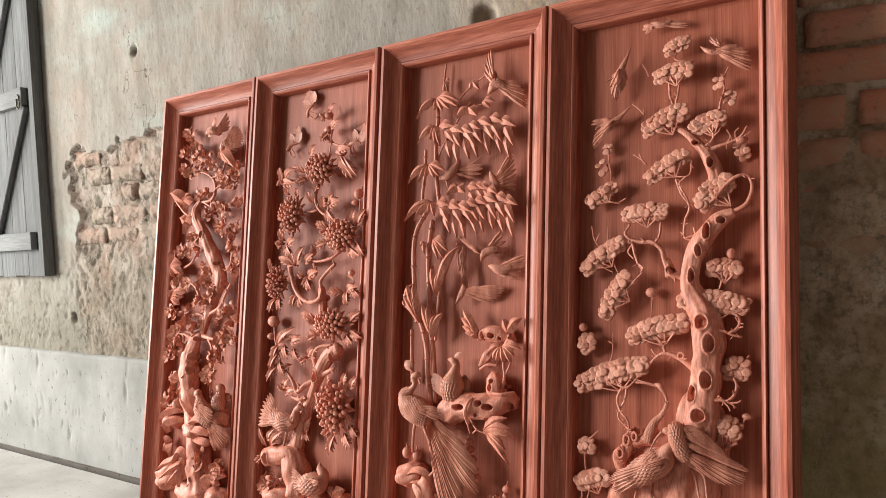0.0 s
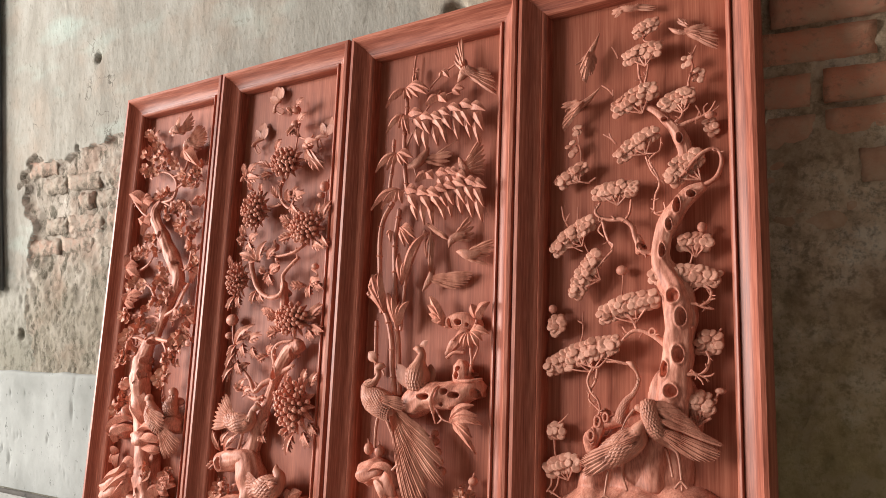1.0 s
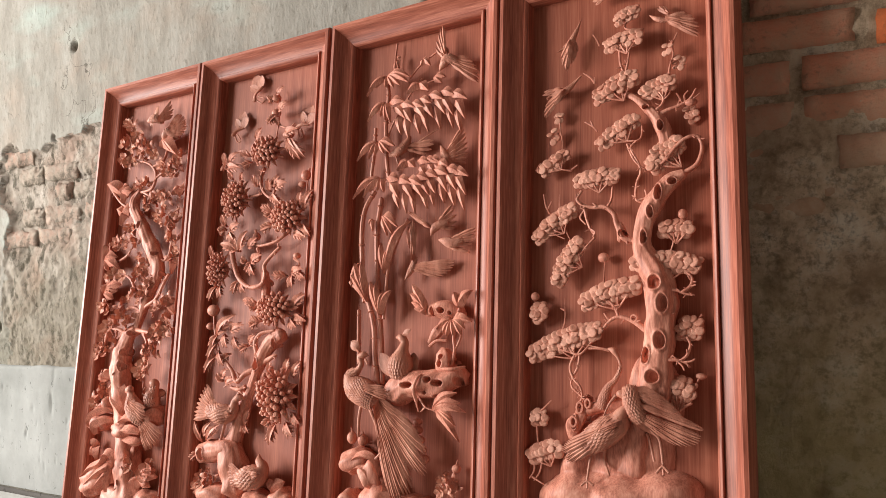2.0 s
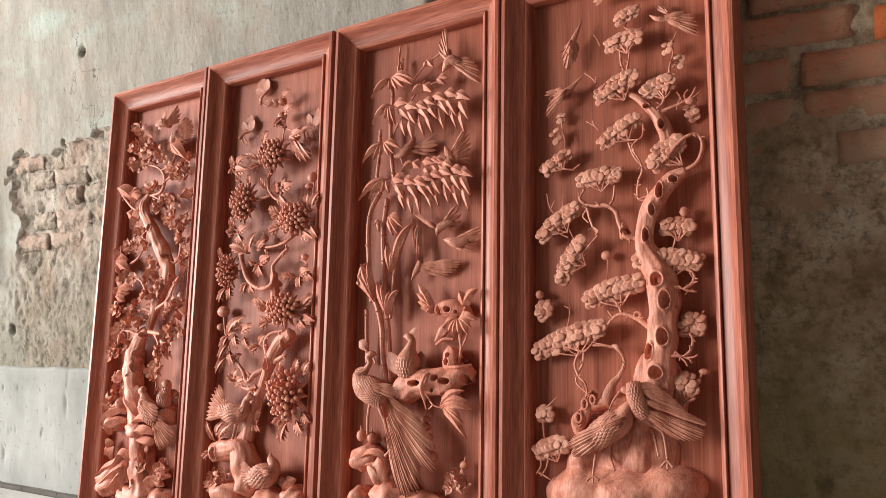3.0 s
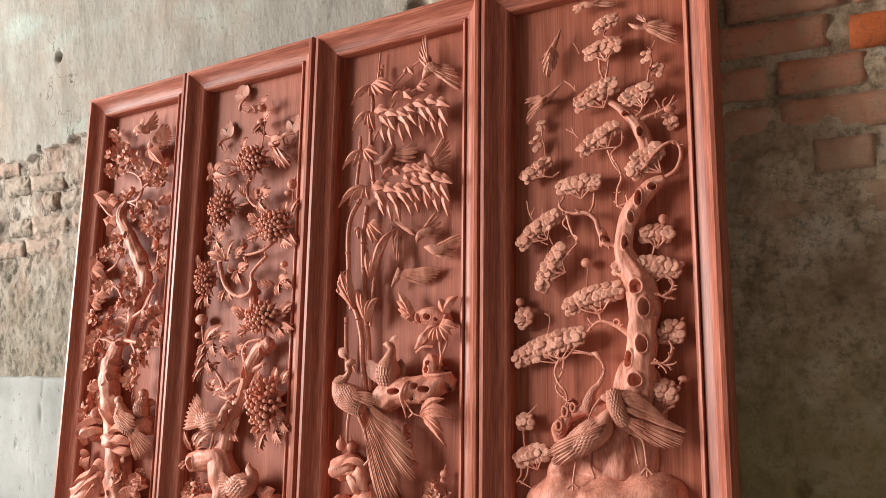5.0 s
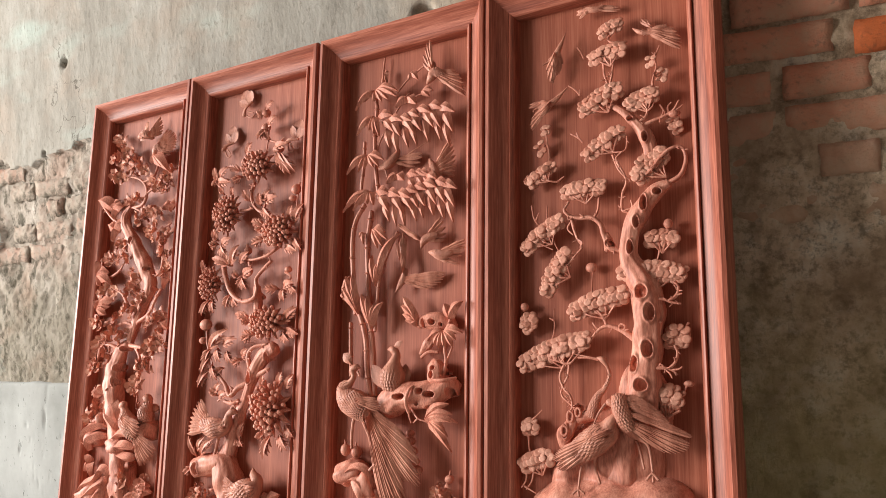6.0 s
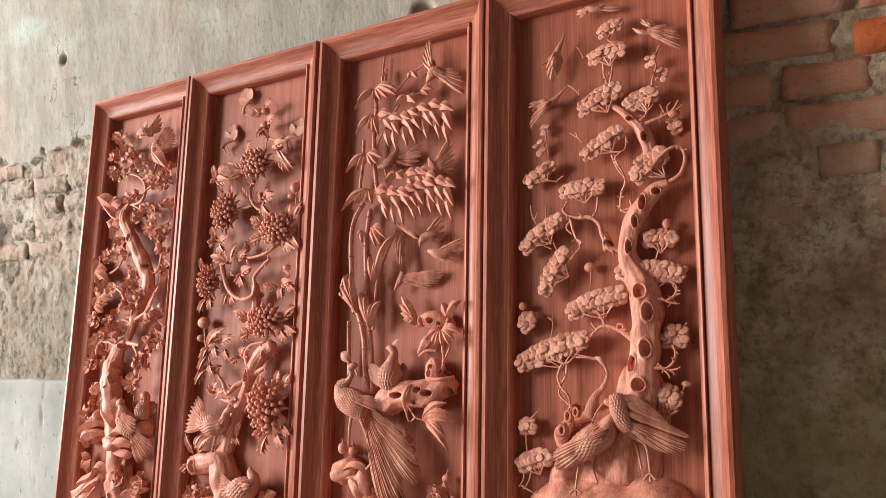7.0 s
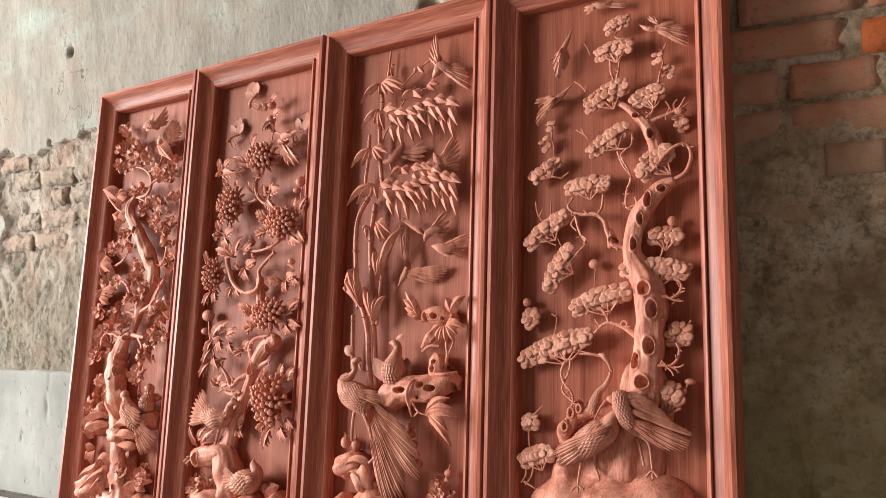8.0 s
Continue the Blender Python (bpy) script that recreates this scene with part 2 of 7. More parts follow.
PLASTER, MORTAR = plaster_old(), mortar_rough()
BRICK_PALE, BRICK_RED = brick_clay("eroded_pale_brick", "pale"), brick_clay("grimy_red_brick", "grimy")
BRICK_VIVID = brick_clay("fresh_orange_brick", "vivid")
CEMENT = concrete("cement_skirting", (0.23, 0.235, 0.22), (0.31, 0.315, 0.30), (0.38, 0.385, 0.37))
FLOOR = concrete("worn_cement_floor", (0.40, 0.39, 0.37), (0.52, 0.515, 0.49), (0.62, 0.615, 0.59))
PLAIN = concrete("plain_wall", (0.12, 0.105, 0.095), (0.16, 0.145, 0.13), (0.21, 0.19, 0.17))
SHUTTER = wood("weathered_grey_wood", (0.065, 0.07, 0.07), (0.15, 0.165, 0.17), (0.25, 0.27, 0.275), UP, 0.8, 0.2, 10, 0.8, 0.6)
SHUTTER_BAR = wood("weathered_grey_batten", (0.11, 0.12, 0.12), (0.22, 0.245, 0.25), (0.31, 0.34, 0.34), ALONG, 0.8, 0.2, 10, 0.8, 0.6)
IRON, _nt, _b = material("rusty_iron", 0.6, 0.4)
_b.inputs["Base Color"].default_value, _b.inputs["Metallic"].default_value = (0.10, 0.09, 0.07, 1), 0.8

# ---- mesh helpers ----


def build(name, chunks, mats, parent=None, label="", smooth=True, slots=None):
    """One mesh object out of (vertices, faces) chunks."""
    verts, faces, n = [], [], 0
    for v, f in chunks:
        verts.extend(tuple(map(float, p)) for p in v)
        faces.extend(tuple(i + n for i in q) for q in f)
        n += len(v)
    me = bpy.data.meshes.new(name)
    me.from_pydata(verts, [], faces)
    for m in (mats if isinstance(mats, (list, tuple)) else [mats]):
        me.materials.append(m)
    if smooth:
        me.polygons.foreach_set("use_smooth", [True] * len(me.polygons))
    if slots is not None:
        me.polygons.foreach_set("material_index", slots)
    me.update()
    ob = new(name, me)
    if parent:
        ob.parent = parent
    if label:
        tagged(ob, label)
    return ob


def place(name, me, parent, m):
    """Another piece on a mesh that is there already."""
    ob = new(name, me)
    ob.parent = parent
    ob.matrix_basis = m
    return ob


def box(x0, x1, y0, y1, z0, z1, c=0.0):
    """A box with chamfered edges."""
    if not c:
        v = [(x, y, z) for x in (x0, x1) for y in (y0, y1) for z in (z0, z1)]
        return v, [(0, 1, 3, 2), (4, 6, 7, 5), (0, 4, 5, 1), (2, 3, 7, 6), (0, 2, 6, 4), (1, 5, 7, 3)]
    bm = bmesh.new()
    bmesh.ops.create_cube(bm, size=1)
    for p in bm.verts:
        p.co = ((x0 + x1) / 2 + p.co.x * (x1 - x0), (y0 + y1) / 2 + p.co.y * (y1 - y0), (z0 + z1) / 2 + p.co.z * (z1 - z0))
    bmesh.ops.bevel(bm, geom=bm.edges[:], offset=c, segments=2, profile=0.6, affect="EDGES")
    bm.verts.index_update()
    out = [tuple(p.co) for p in bm.verts], [tuple(q.index for q in f.verts) for f in bm.faces]
    bm.free()
    return out


def spline(pts, n):
    """Points on a smooth curve through pts, n to a stretch; any number of columns."""
    p = np.array(pts, float)
    p = np.vstack([2 * p[0] - p[1], p, 2 * p[-1] - p[-2]])
    out = []
    for i in range(1, len(p) - 2):
        for t in np.linspace(0, 1, n, endpoint=False):
            a, b, c, d = p[i - 1:i + 3]
            out.append(0.5 * (2 * b + (c - a) * t + (2 * a - 5 * b + 4 * c - d) * t * t + (3 * b - a - 3 * c + d) * t ** 3))
    out.append(p[-2])
    return np.array(out)


def at(p):
    """(u, w, d): along the panel, up, and out of its board, to the panel's own axes."""
    return np.array((p[0], -p[2], p[1]), float)


def sweep(line, radii, seg=9, squash=1.0, lumps=0.0):
    """A closed round bar along line."""
    n = len(line)
    tang = np.gradient(line, axis=0)
    tang /= np.linalg.norm(tang, axis=1)[:, None] + 1e-9
    verts, faces = [], []
    out = np.array((0.0, -1.0, 0.0))
    ang = np.linspace(0, 2 * np.pi, seg, endpoint=False)
    for i in range(n):
        side = np.cross(tang[i], out)
        side /= np.linalg.norm(side) + 1e-9
        fore = np.cross(side, tang[i])
        r = np.full(seg, radii[i])
        if lumps:
            q = line[i] * 26
            r = r * (1 + lumps * np.array([noise.noise((q[0] + 0.9 * math.cos(a), q[1] + 0.9 * math.sin(a), q[2])) + 0.5 * noise.noise((q[0] * 0.5 + 2.6 * math.cos(a), q[2] * 0.5, 2.6 * math.sin(a))) for a in ang]))
        verts.extend(line[i] + (np.cos(ang) * r)[:, None] * side + (np.sin(ang) * r * squash)[:, None] * fore)
    for i in range(n - 1):
        for j in range(seg):
            k = (j + 1) % seg
            faces.append((i * seg + j, i * seg + k, (i + 1) * seg + k, (i + 1) * seg + j))
    verts += [line[0] - tang[0] * radii[0] * 0.7, line[-1] + tang[-1] * radii[-1] * 0.7]
    a, b = len(verts) - 2, len(verts) - 1
    for j in range(seg):
        k = (j + 1) % seg
        faces += [(a, k, j), (b, (n - 1) * seg + j, (n - 1) * seg + k)]
    return verts, faces


def rod(pts, r0, r1=None, seg=8, n=5, squash=1.0, lumps=0.0):
    """A tapered bar through (u, w, d) points."""
    r1 = r0 if r1 is None else r1
    line = spline([at(p) for p in pts], n)
    return sweep(line, np.linspace(r0, r1, len(line)), seg, squash, lumps)


def body(pts, seg=10, n=5, squash=1.0, lumps=0.0):
    """A bar through (u, w, d, radius) points."""
    line = spline([(*at(p), p[3]) for p in pts], n)
    return sweep(line[:, :3], np.maximum(line[:, 3], 0.0008), seg, squash, lumps)


def blade(base, tip, width, arch=0.15, thick=0.18, n=6, belly=0.8, facing=(0, -1, 0), hollow=False, bend=0.0):
    """A leaf, petal or feather from base to tip, arched outwards, with a crisp ridge (or hollow) and crisp edges."""
    a, b = np.array(base, float), np.array(tip, float)
    way = b - a
    length = np.linalg.norm(way) + 1e-9
    way /= length
    up = np.array(facing, float)
    up -= way * np.dot(up, way)
    up /= np.linalg.norm(up) + 1e-9
    side = np.cross(way, up)
    strips = [[], [], [], []]
    for i in range(n + 1):
        t = i / n
        w = width * 0.5 * (math.sin(math.pi * min(t, 0.985) ** belly) ** 0.75 + 0.06)
        c = a + way * length * t + up * arch * length * math.sin(math.pi * t * 0.9) + np.array((0, 0, bend * length * math.sin(math.pi * t)))
        h = width * thick * (1 - 0.5 * t)
        left, top, right, low = c - side * w - up * h * 0.3, c + up * h, c + side * w - up * h * 0.3, c - up * h * 0.7
        if hollow:
            left, top, right, low = left + up * h * 1.1, c - up * h * 0.45, right + up * h * 0.8, c - up * h * 1.1
        for strip, pair in zip(strips, ((left, top), (top, right), (right, low), (low, left))):
            strip.extend(pair)
    verts, faces = [], []
    for strip in strips:
        k = len(verts)
        verts += strip
        faces += [(k + 2 * i, k + 2 * i + 2, k + 2 * i + 3, k + 2 * i + 1) for i in range(n)]
    return verts, faces


def leaf_to(base, tip, width, arch=0.15, **more):
    return blade(at(base), at(tip), width, arch, **more)


def fan(base, tip_a, tip_b, n, width, arch=0.05, root=0.2):
    """A wing or tail: overlapping feathers spread from tip_a to tip_b, with a shorter row laid over their roots."""
    out = []
    a, b, c = at(base), at(tip_a), at(tip_b)
    mid = np.linalg.norm((b + c) / 2 - a)
    spread = np.linalg.norm(b - c)
    width = max(0.0045, min(width, 1.25 * spread / max(1, n - 1)))
    deep = np.array((0, 0.0045, 0))
    out.append(blade(a + deep, a + deep + ((b + c) / 2 - a) * 0.62, max(width, spread * 0.4), arch, 0.06, 7, 0.9))
    for row, (reach, lift, wide) in enumerate(((1.0, 0.0, 1.0), (0.5, 0.003, 1.15))):
        m = n if row == 0 else max(2, n - 2)
        for i in range(m):
            t = i / max(1, m - 1)
            tip = b * (1 - t) + c * t
            span = np.linalg.norm(tip - a) + 1e-9
            tip = a + (tip - a) * reach * (1 + 0.14 * math.sin(math.pi * t) * mid / span) + np.array((0, -0.0018 * (i % 2) - lift, 0))
            out.append(blade(a + (b - c) * root * (0.5 - t) + np.array((0, -lift, 0)), tip, width * wide, arch, 0.34, 7, 1.8))
    return out


def lump(p, rx, rz, ry, turn=0.0, rough=0.0, seg=12, rings=8):
    """A rounded lump at (u, w, d)."""
    c = at(p)
    ca, sa = math.cos(turn), math.sin(turn)
    verts, faces = [c + np.array((0, 0, rz))], []
    pts = []
    for i in range(1, rings):
        th = math.pi * i / rings
        for j in range(seg):
            ph = 2 * math.pi * j / seg
            v = np.array((rx * math.sin(th) * math.cos(ph), ry * math.sin(th) * math.sin(ph), rz * math.cos(th)))
            if rough:
                v = v * (1 + rough * noise.noise(Vector((c + v) * 45)))
            pts.append(v)
    pts = [np.array((0, 0, rz))] + pts + [np.array((0, 0, -rz))]
    verts = [c + np.array((v[0] * ca - v[2] * sa, v[1], v[0] * sa + v[2] * ca)) for v in pts]
    last = len(verts) - 1
    for j in range(seg):
        k = (j + 1) % seg
        faces.append((0, 1 + j, 1 + k))
        for i in range(rings - 2):
            q = 1 + i * seg
            faces.append((q + j, q + seg + j, q + seg + k, q + k))
        q = 1 + (rings - 2) * seg
        faces.append((last, q + k, q + j))
    return verts, faces


def ring(p, rx, rz, r, turn=0.0, seg=16):
    """The lip of a knot hole."""
    line = []
    for i in range(seg):
        a = 2 * math.pi * i / seg
        x, z = rx * math.cos(a), rz * math.sin(a)
        line.append(at(p) + np.array((x * math.cos(turn) - z * math.sin(turn), 0, x * math.sin(turn) + z * math.cos(turn))))
    verts, faces = [], []
    for i in range(seg):
        c = line[i]
        o = c - at(p)
        o /= np.linalg.norm(o) + 1e-9
        for j in range(6):
            b = 2 * math.pi * j / 6
            verts.append(c + o * r * math.cos(b) + np.array((0, -r * math.sin(b), 0)))
    for i in range(seg):
        for j in range(6):
            faces.append((i * 6 + j, i * 6 + (j + 1) % 6, ((i + 1) % seg) * 6 + (j + 1) % 6, ((i + 1) % seg) * 6 + j))
    return verts, faces


# ---- the room: floor, back wall, and unseen plain walls and ceiling added to close it ----


def rough_noise(shape, cell, seed):
    """Smooth random relief on a grid."""
    rng = np.random.RandomState(seed)
    h, w = shape
    g = rng.rand(int(h / cell) + 3, int(w / cell) + 3)
    y, x = np.arange(h) / cell, np.arange(w) / cell
    yi, xi = y.astype(int), x.astype(int)
    fy, fx = (y - yi), (x - xi)
    fy, fx = (fy * fy * (3 - 2 * fy))[:, None], (fx * fx * (3 - 2 * fx))[None, :]
    a, b = g[np.ix_(yi, xi)], g[np.ix_(yi, xi + 1)]
    c, d = g[np.ix_(yi + 1, xi)], g[np.ix_(yi + 1, xi + 1)]
    return (a * (1 - fx) + b * fx) * (1 - fy) + (c * (1 - fx) + d * fx) * fy - 0.5


WALL_Y = 1.74  # the face of the plaster
STEP = 0.0075


def gauss(gx, gz, x, z, r):
    return np.exp(-(((gx - x) ** 2 + (gz - z) ** 2) / r ** 2) ** 2)


def wall_sheet(name, label, xs, gx, gz, deep, bare, m):
    """A wall with a worn, uneven face, of full thickness."""
    h, w = gx.shape
    verts = np.stack([gx, deep, gz], -1).reshape(-1, 3)
    i = np.arange(h * w).reshape(h, w)
    quads = np.stack([i[:-1, :-1], i[:-1, 1:], i[1:, 1:], i[1:, :-1]], -1).reshape(-1, 4)
    slots = (bare[:-1, :-1] | bare[1:, 1:]).reshape(-1).astype(int)
    b, f = box(xs[0], xs[-1], 0.07, 0.3, 0, gz[-1, 0])
    verts = np.vstack([verts, np.array(b)])
    me = bpy.data.meshes.new(name)
    me.from_pydata(verts.tolist(), [], quads.tolist() + [[j + h * w for j in q] for q in f])
    for mat in (PLASTER, MORTAR):
        me.materials.append(mat)
    me.polygons.foreach_set("use_smooth", [True] * len(me.polygons))
    me.polygons.foreach_set("material_index", slots.tolist() + [0] * len(f))
    me.update()
    ob = tagged(new(name, me), label, "wall", kind="structure")
    ob.matrix_basis = m
    return ob


# the limewashed wall, with a patch of bare brick beside the shutter
XS, ZS = np.arange(-4.6, -0.40, STEP), np.arange(0.0, 3.4, STEP)
GX, GZ = np.meshgrid(XS, ZS)
wob = rough_noise(GX.shape, 15, 1) * 0.09 + rough_noise(GX.shape, 7, 2) * 0.05 + rough_noise(GX.shape, 3, 3) * 0.035
BARE = (GX + wob > -3.06) & (GX + wob < -1.2) & (GZ + wob * 0.7 < 1.315) & (GZ + wob * 1.6 > 0.42)
g1, g2, g3 = rough_noise(GX.shape, 9, 4), rough_noise(GX.shape, 4, 5), rough_noise(GX.shape, 1.8, 15)
deep = np.where(BARE, 0.019 + g1 * 0.013 + g2 * 0.008 + g3 * 0.007, rough_noise(GX.shape, 40, 6) * 0.008 + g1 * 0.002 + g2 * 0.0012)
foot = np.clip((1.0 - GZ + wob * 2) / 0.22, 0, 1) * BARE
deep = deep - foot * (0.017 + 0.010 * g1 + 0.005 * g2)
pits = np.clip(rough_noise(GX.shape, 7, 16) * 0.6 + rough_noise(GX.shape, 3, 18) * 0.5 + rough_noise(GX.shape, 1.4, 19) * 0.5 - 0.12, 0, 1) * np.clip((1.02 - GZ + wob) / 0.15, 0, 1) * (GZ > 0.47)
deep = deep + pits * 0.018 + np.clip(rough_noise(GX.shape, 2.2, 17) - 0.43, 0, 1) * 0.06
for hx, hz, hr in ((-2.567, 1.631, 0.017), (-1.03, 1.438, 0.03), (-2.72, 1.32, 0.010), (-3.12, 0.62, 0.02)):
    deep = deep + 0.035 * gauss(GX, GZ, hx, hz, hr)
WALL = wall_sheet("wall_back", "old limewashed wall with plaster fallen off in a patch", XS, GX, GZ, deep, BARE, pose(0, WALL_Y, 0))
# the damp brick wall beyond the panels, turned a little away
XE = np.arange(-0.14, 1.75, STEP)
EX, EZ = np.meshgrid(XE, ZS)
wob = rough_noise(EX.shape, 15, 21) * 0.09 + rough_noise(EX.shape, 7, 22) * 0.05 + rough_noise(EX.shape, 3, 23) * 0.03
BARE_E = (EZ + wob > 0.0) | (EZ >= 0)
e1, e2, e3 = rough_noise(EX.shape, 11, 24), rough_noise(EX.shape, 5, 25), rough_noise(EX.shape, 2, 26)
deep = 0.010 + e1 * 0.012 + e2 * 0.008 + e3 * 0.006 - np.clip((1.12 + wob - EZ) / 0.25, 0, 1) * 0.009
for hx, hz, hr in ((0.11, 1.07, 0.02), (0.13, 1.045, 0.014), (0.16, 0.66, 0.022), (0.20, 0.52, 0.03), (0.24, 0.515, 0.03), (0.23, 0.96, 0.012), (0.36, 0.58, 0.02), (0.08, 0.30, 0.015)):
    deep = deep + 0.012 * gauss(EX, EZ, hx, hz, hr) * (1 + 2 * e2)
TURNED = pose(-0.29, 1.672, 0, 0, 0, 8.0)
WALL_E = wall_sheet("wall_back_damp", "damp grimy brick wall with smeared mortar and moss", XE, EX, EZ, deep, BARE_E, TURNED)


def slab(name, label, category, material_used, *dims, c=0.0):
    return tagged(build(name, [box(*dims, c)], material_used, smooth=False), label, category, kind="structure")


slab("floor", "pale worn cement floor", "floor", FLOOR, -10.0, 1.8, -2.6, WALL_Y - 0.045, -0.1, 0.0)
# added base slab: blocks sky light from below at the floor's edge gap
slab("ground", "dark slab added below the floor to stop light leaking in", "ground", PLAIN, -10.2, 2.2, -2.8, 2.4, -0.3, -0.1)
# ceiling and plain walls are out of view; they keep stray sky light out
slab("ceiling", "unseen dark ceiling added to close the room", "ceiling", PLAIN, -10.2, 2.0, -2.8, 2.3, 4.6, 4.7)
slab("wall_east", "unseen plain grey wall added to close the room", "wall", PLAIN, 1.42, 1.6, -2.6, 2.3, 0, 4.6)
# unseen wall, opened where the main daylight lamp stands
south = tagged(new("wall_south", None), "unseen grey wall with a tall doorway added for the daylight", "wall", kind="structure")
for d in ((-10.2, -7.3, -2.8, -2.6, 0, 4.6), (-5.1, 1.6, -2.8, -2.6, 0, 4.6), (-7.3, -5.1, -2.8, -2.6, 3.7, 4.6)):
    build("wall_piece", [box(*d)], PLAIN, south, smooth=False)
slab("wall_north", "unseen plain grey wall added to close the room", "wall", PLAIN, -10.0, -4.6, WALL_Y, 2.04, -0.1, 4.6)
# added block between base slab and wall, closing the gap below
slab("wall_footing", "unseen grey block added to close the gap under the wall", "wall", PLAIN, -4.6, 1.6, WALL_Y + 0.012, 2.3, -0.1, -0.002)
slab("wall_upper", "unseen grey wall added above the old plaster to close the room", "wall", PLAIN, -4.6, 1.6, WALL_Y + 0.012, 2.3, 3.402, 4.6)
# unseen wall, opened where the grazing daylight lamp stands
west = tagged(new("wall_west", None), "unseen grey wall with a wide doorway added for the daylight", "wall", kind="structure")
for d in ((-10.2, -10.0, -2.6, -2.52, 0, 4.6), (-10.2, -10.0, 0.12, 2.3, 0, 4.6), (-10.2, -10.0, -2.52, 0.12, 3.2, 4.6)):
    build("wall_piece", [box(*d)], PLAIN, west, smooth=False)


def cement_skirting():
    """A smooth cement band along the foot of the wall, its upper edge uneven and its face pitted."""
    xs, zs = np.arange(-4.6, -0.95, 0.006), np.linspace(0, 1, 60)
    rng = np.random.RandomState(8)
    X, T = np.meshgrid(xs, zs)
    top = 0.475 + 0.006 * np.interp(xs, np.arange(-4.7, -0.8, 0.09), rng.rand(44) - 0.5)
    Z = 0.012 + T * (top[None, :] - 0.012)
    Y = WALL_Y - 0.016 + 0.003 * rough_noise(X.shape, 9, 9)
    Y[-1] += 0.004
    for k in range(70):
        cx, cz, r = rng.uniform(-4.2, -2.2), rng.uniform(0.05, 0.46), rng.choice((0.003, 0.004, 0.005, 0.010))
        lean = rng.uniform(-0.25, 0.25)
        Y = Y + rng.uniform(0.002, 0.008) * np.exp(-(((X - cx - lean * (Z - cz)) / r) ** 2 + ((Z - cz) / (r * rng.uniform(1.0, 4.0))) ** 2))
    h, w = X.shape
    v = np.stack([X, Y, Z], -1).reshape(-1, 3).tolist()
    back = np.stack([xs, np.full(w, WALL_Y + 0.03), top], -1).tolist()
    i = np.arange(h * w).reshape(h, w)
    f = np.stack([i[:-1, :-1], i[:-1, 1:], i[1:, 1:], i[1:, :-1]], -1).reshape(-1, 4).tolist()
    n = h * w
    f += [[i[-1, j], i[-1, j + 1], n + j + 1, n + j] for j in range(w - 1)]
    ob = build("baseboard", [(v + back, f)], CEMENT)
    tagged(ob, "smooth pitted grey cement skirting along the wall", "skirting", kind="structure")


cement_skirting()


def shutter():
    """A ledged and braced plank shutter folded back against the wall."""
    root = tagged(new("window_shutter"), "weathered grey-blue plank shutter with battens and a diagonal brace", "shutter")
    root.location = (-3.245, WALL_Y, 0.80)
    for i in range(5):
        x1 = -0.035 - i * 0.122
        build("plank", [box(x1 - 0.12, x1, -0.036, -0.012, 0.004 * (i % 2), 1.62, 0.002)], SHUTTER, root, smooth=False)
    build("edge_stile", [box(-0.032, 0.004, -0.05, -0.004, 0.0, 1.63, 0.003)], SHUTTER, root, smooth=False)
    for z in (0.115, 0.73, 1.40):
        build("batten", [box(-0.62, -0.068, -0.064, -0.037, z, z + 0.076, 0.004)], SHUTTER_BAR, root, "pale grey cross batten", smooth=False)
    for z0, z1 in ((0.178, 0.728), (0.794, 1.398)):
        bm = bmesh.new()
        bmesh.ops.create_cube(bm, size=1)
        length = math.hypot(0.42, z1 - z0)
        for p in bm.verts:
            p.co = (p.co.x * 0.042, -0.049 + p.co.y * 0.022, p.co.z * (length - 0.05))
        bmesh.ops.bevel(bm, geom=bm.edges[:], offset=0.003, segments=1, affect="EDGES")
        bmesh.ops.rotate(bm, verts=bm.verts, cent=(0, 0, 0), matrix=Matrix.Rotation(math.atan2(0.33, z1 - z0), 3, "Y"))
        bmesh.ops.translate(bm, verts=bm.verts, vec=(-0.24, 0, (z0 + z1) / 2))
        me = bpy.data.meshes.new("brace")
        bm.to_mesh(me)
        bm.free()
        me.materials.append(SHUTTER)
        tagged(new("brace", me), "dark diagonal brace").parent = root
    line = np.array([(-0.09 + 0.012 * math.sin(a), -0.068, 0.745 + 0.03 * math.cos(a)) for a in np.linspace(0, 5.2, 16)])
    build("latch_hook", [sweep(line, np.full(16, 0.003), 6)], IRON, root, "rusty wire hook")


shutter()

# ---- the four carved panels ----
TOP, FOOT = 1.285, -0.1045
BOARD_Y = 1.487
# the moulding, from the outer edge inwards: (inset, distance out of the board)
MOULDING = [(0.0, -0.012), (0.0, 0.053), (0.002, 0.0565), (0.010, 0.057), (0.0125, 0.0545), (0.020, 0.0440), (0.030, 0.0355), (0.041, 0.0310),
            (0.0450, 0.0295), (0.0462, 0.0260), (0.0476, 0.0330), (0.0490, 0.0343), (0.0505, 0.0340), (0.0568, 0.0290), (0.0580, 0.0260), (0.0585, 0.0), (0.0585, -0.012)]


def member(u0, w0, u1, w1, a0, a1):
    """A moulded frame member from one mitre to the other; (a0, a1): the inward way."""
    v, f, n = [], [], len(MOULDING)
    du, dw = u1 - u0, w1 - w0
    length = math.hypot(du, dw)
    du, dw = du / length, dw / length
    for s in (0.0, 0.25, 0.5, 0.75, 1.0):
        for inset, out in MOULDING:
            cut = inset * (1 - 2 * s)
            g = s * length + cut
            v.append((u0 + du * g + a0 * inset, -out, w0 + dw * g + a1 * inset))
    for i in range(4):
        for j in range(n):
            k = (j + 1) % n
            f.append((i * n + j, i * n + k, i * n + n + k, i * n + n + j))
    f += [tuple(range(n)), tuple(range(4 * n, 5 * n))[::-1]]
    return v, f


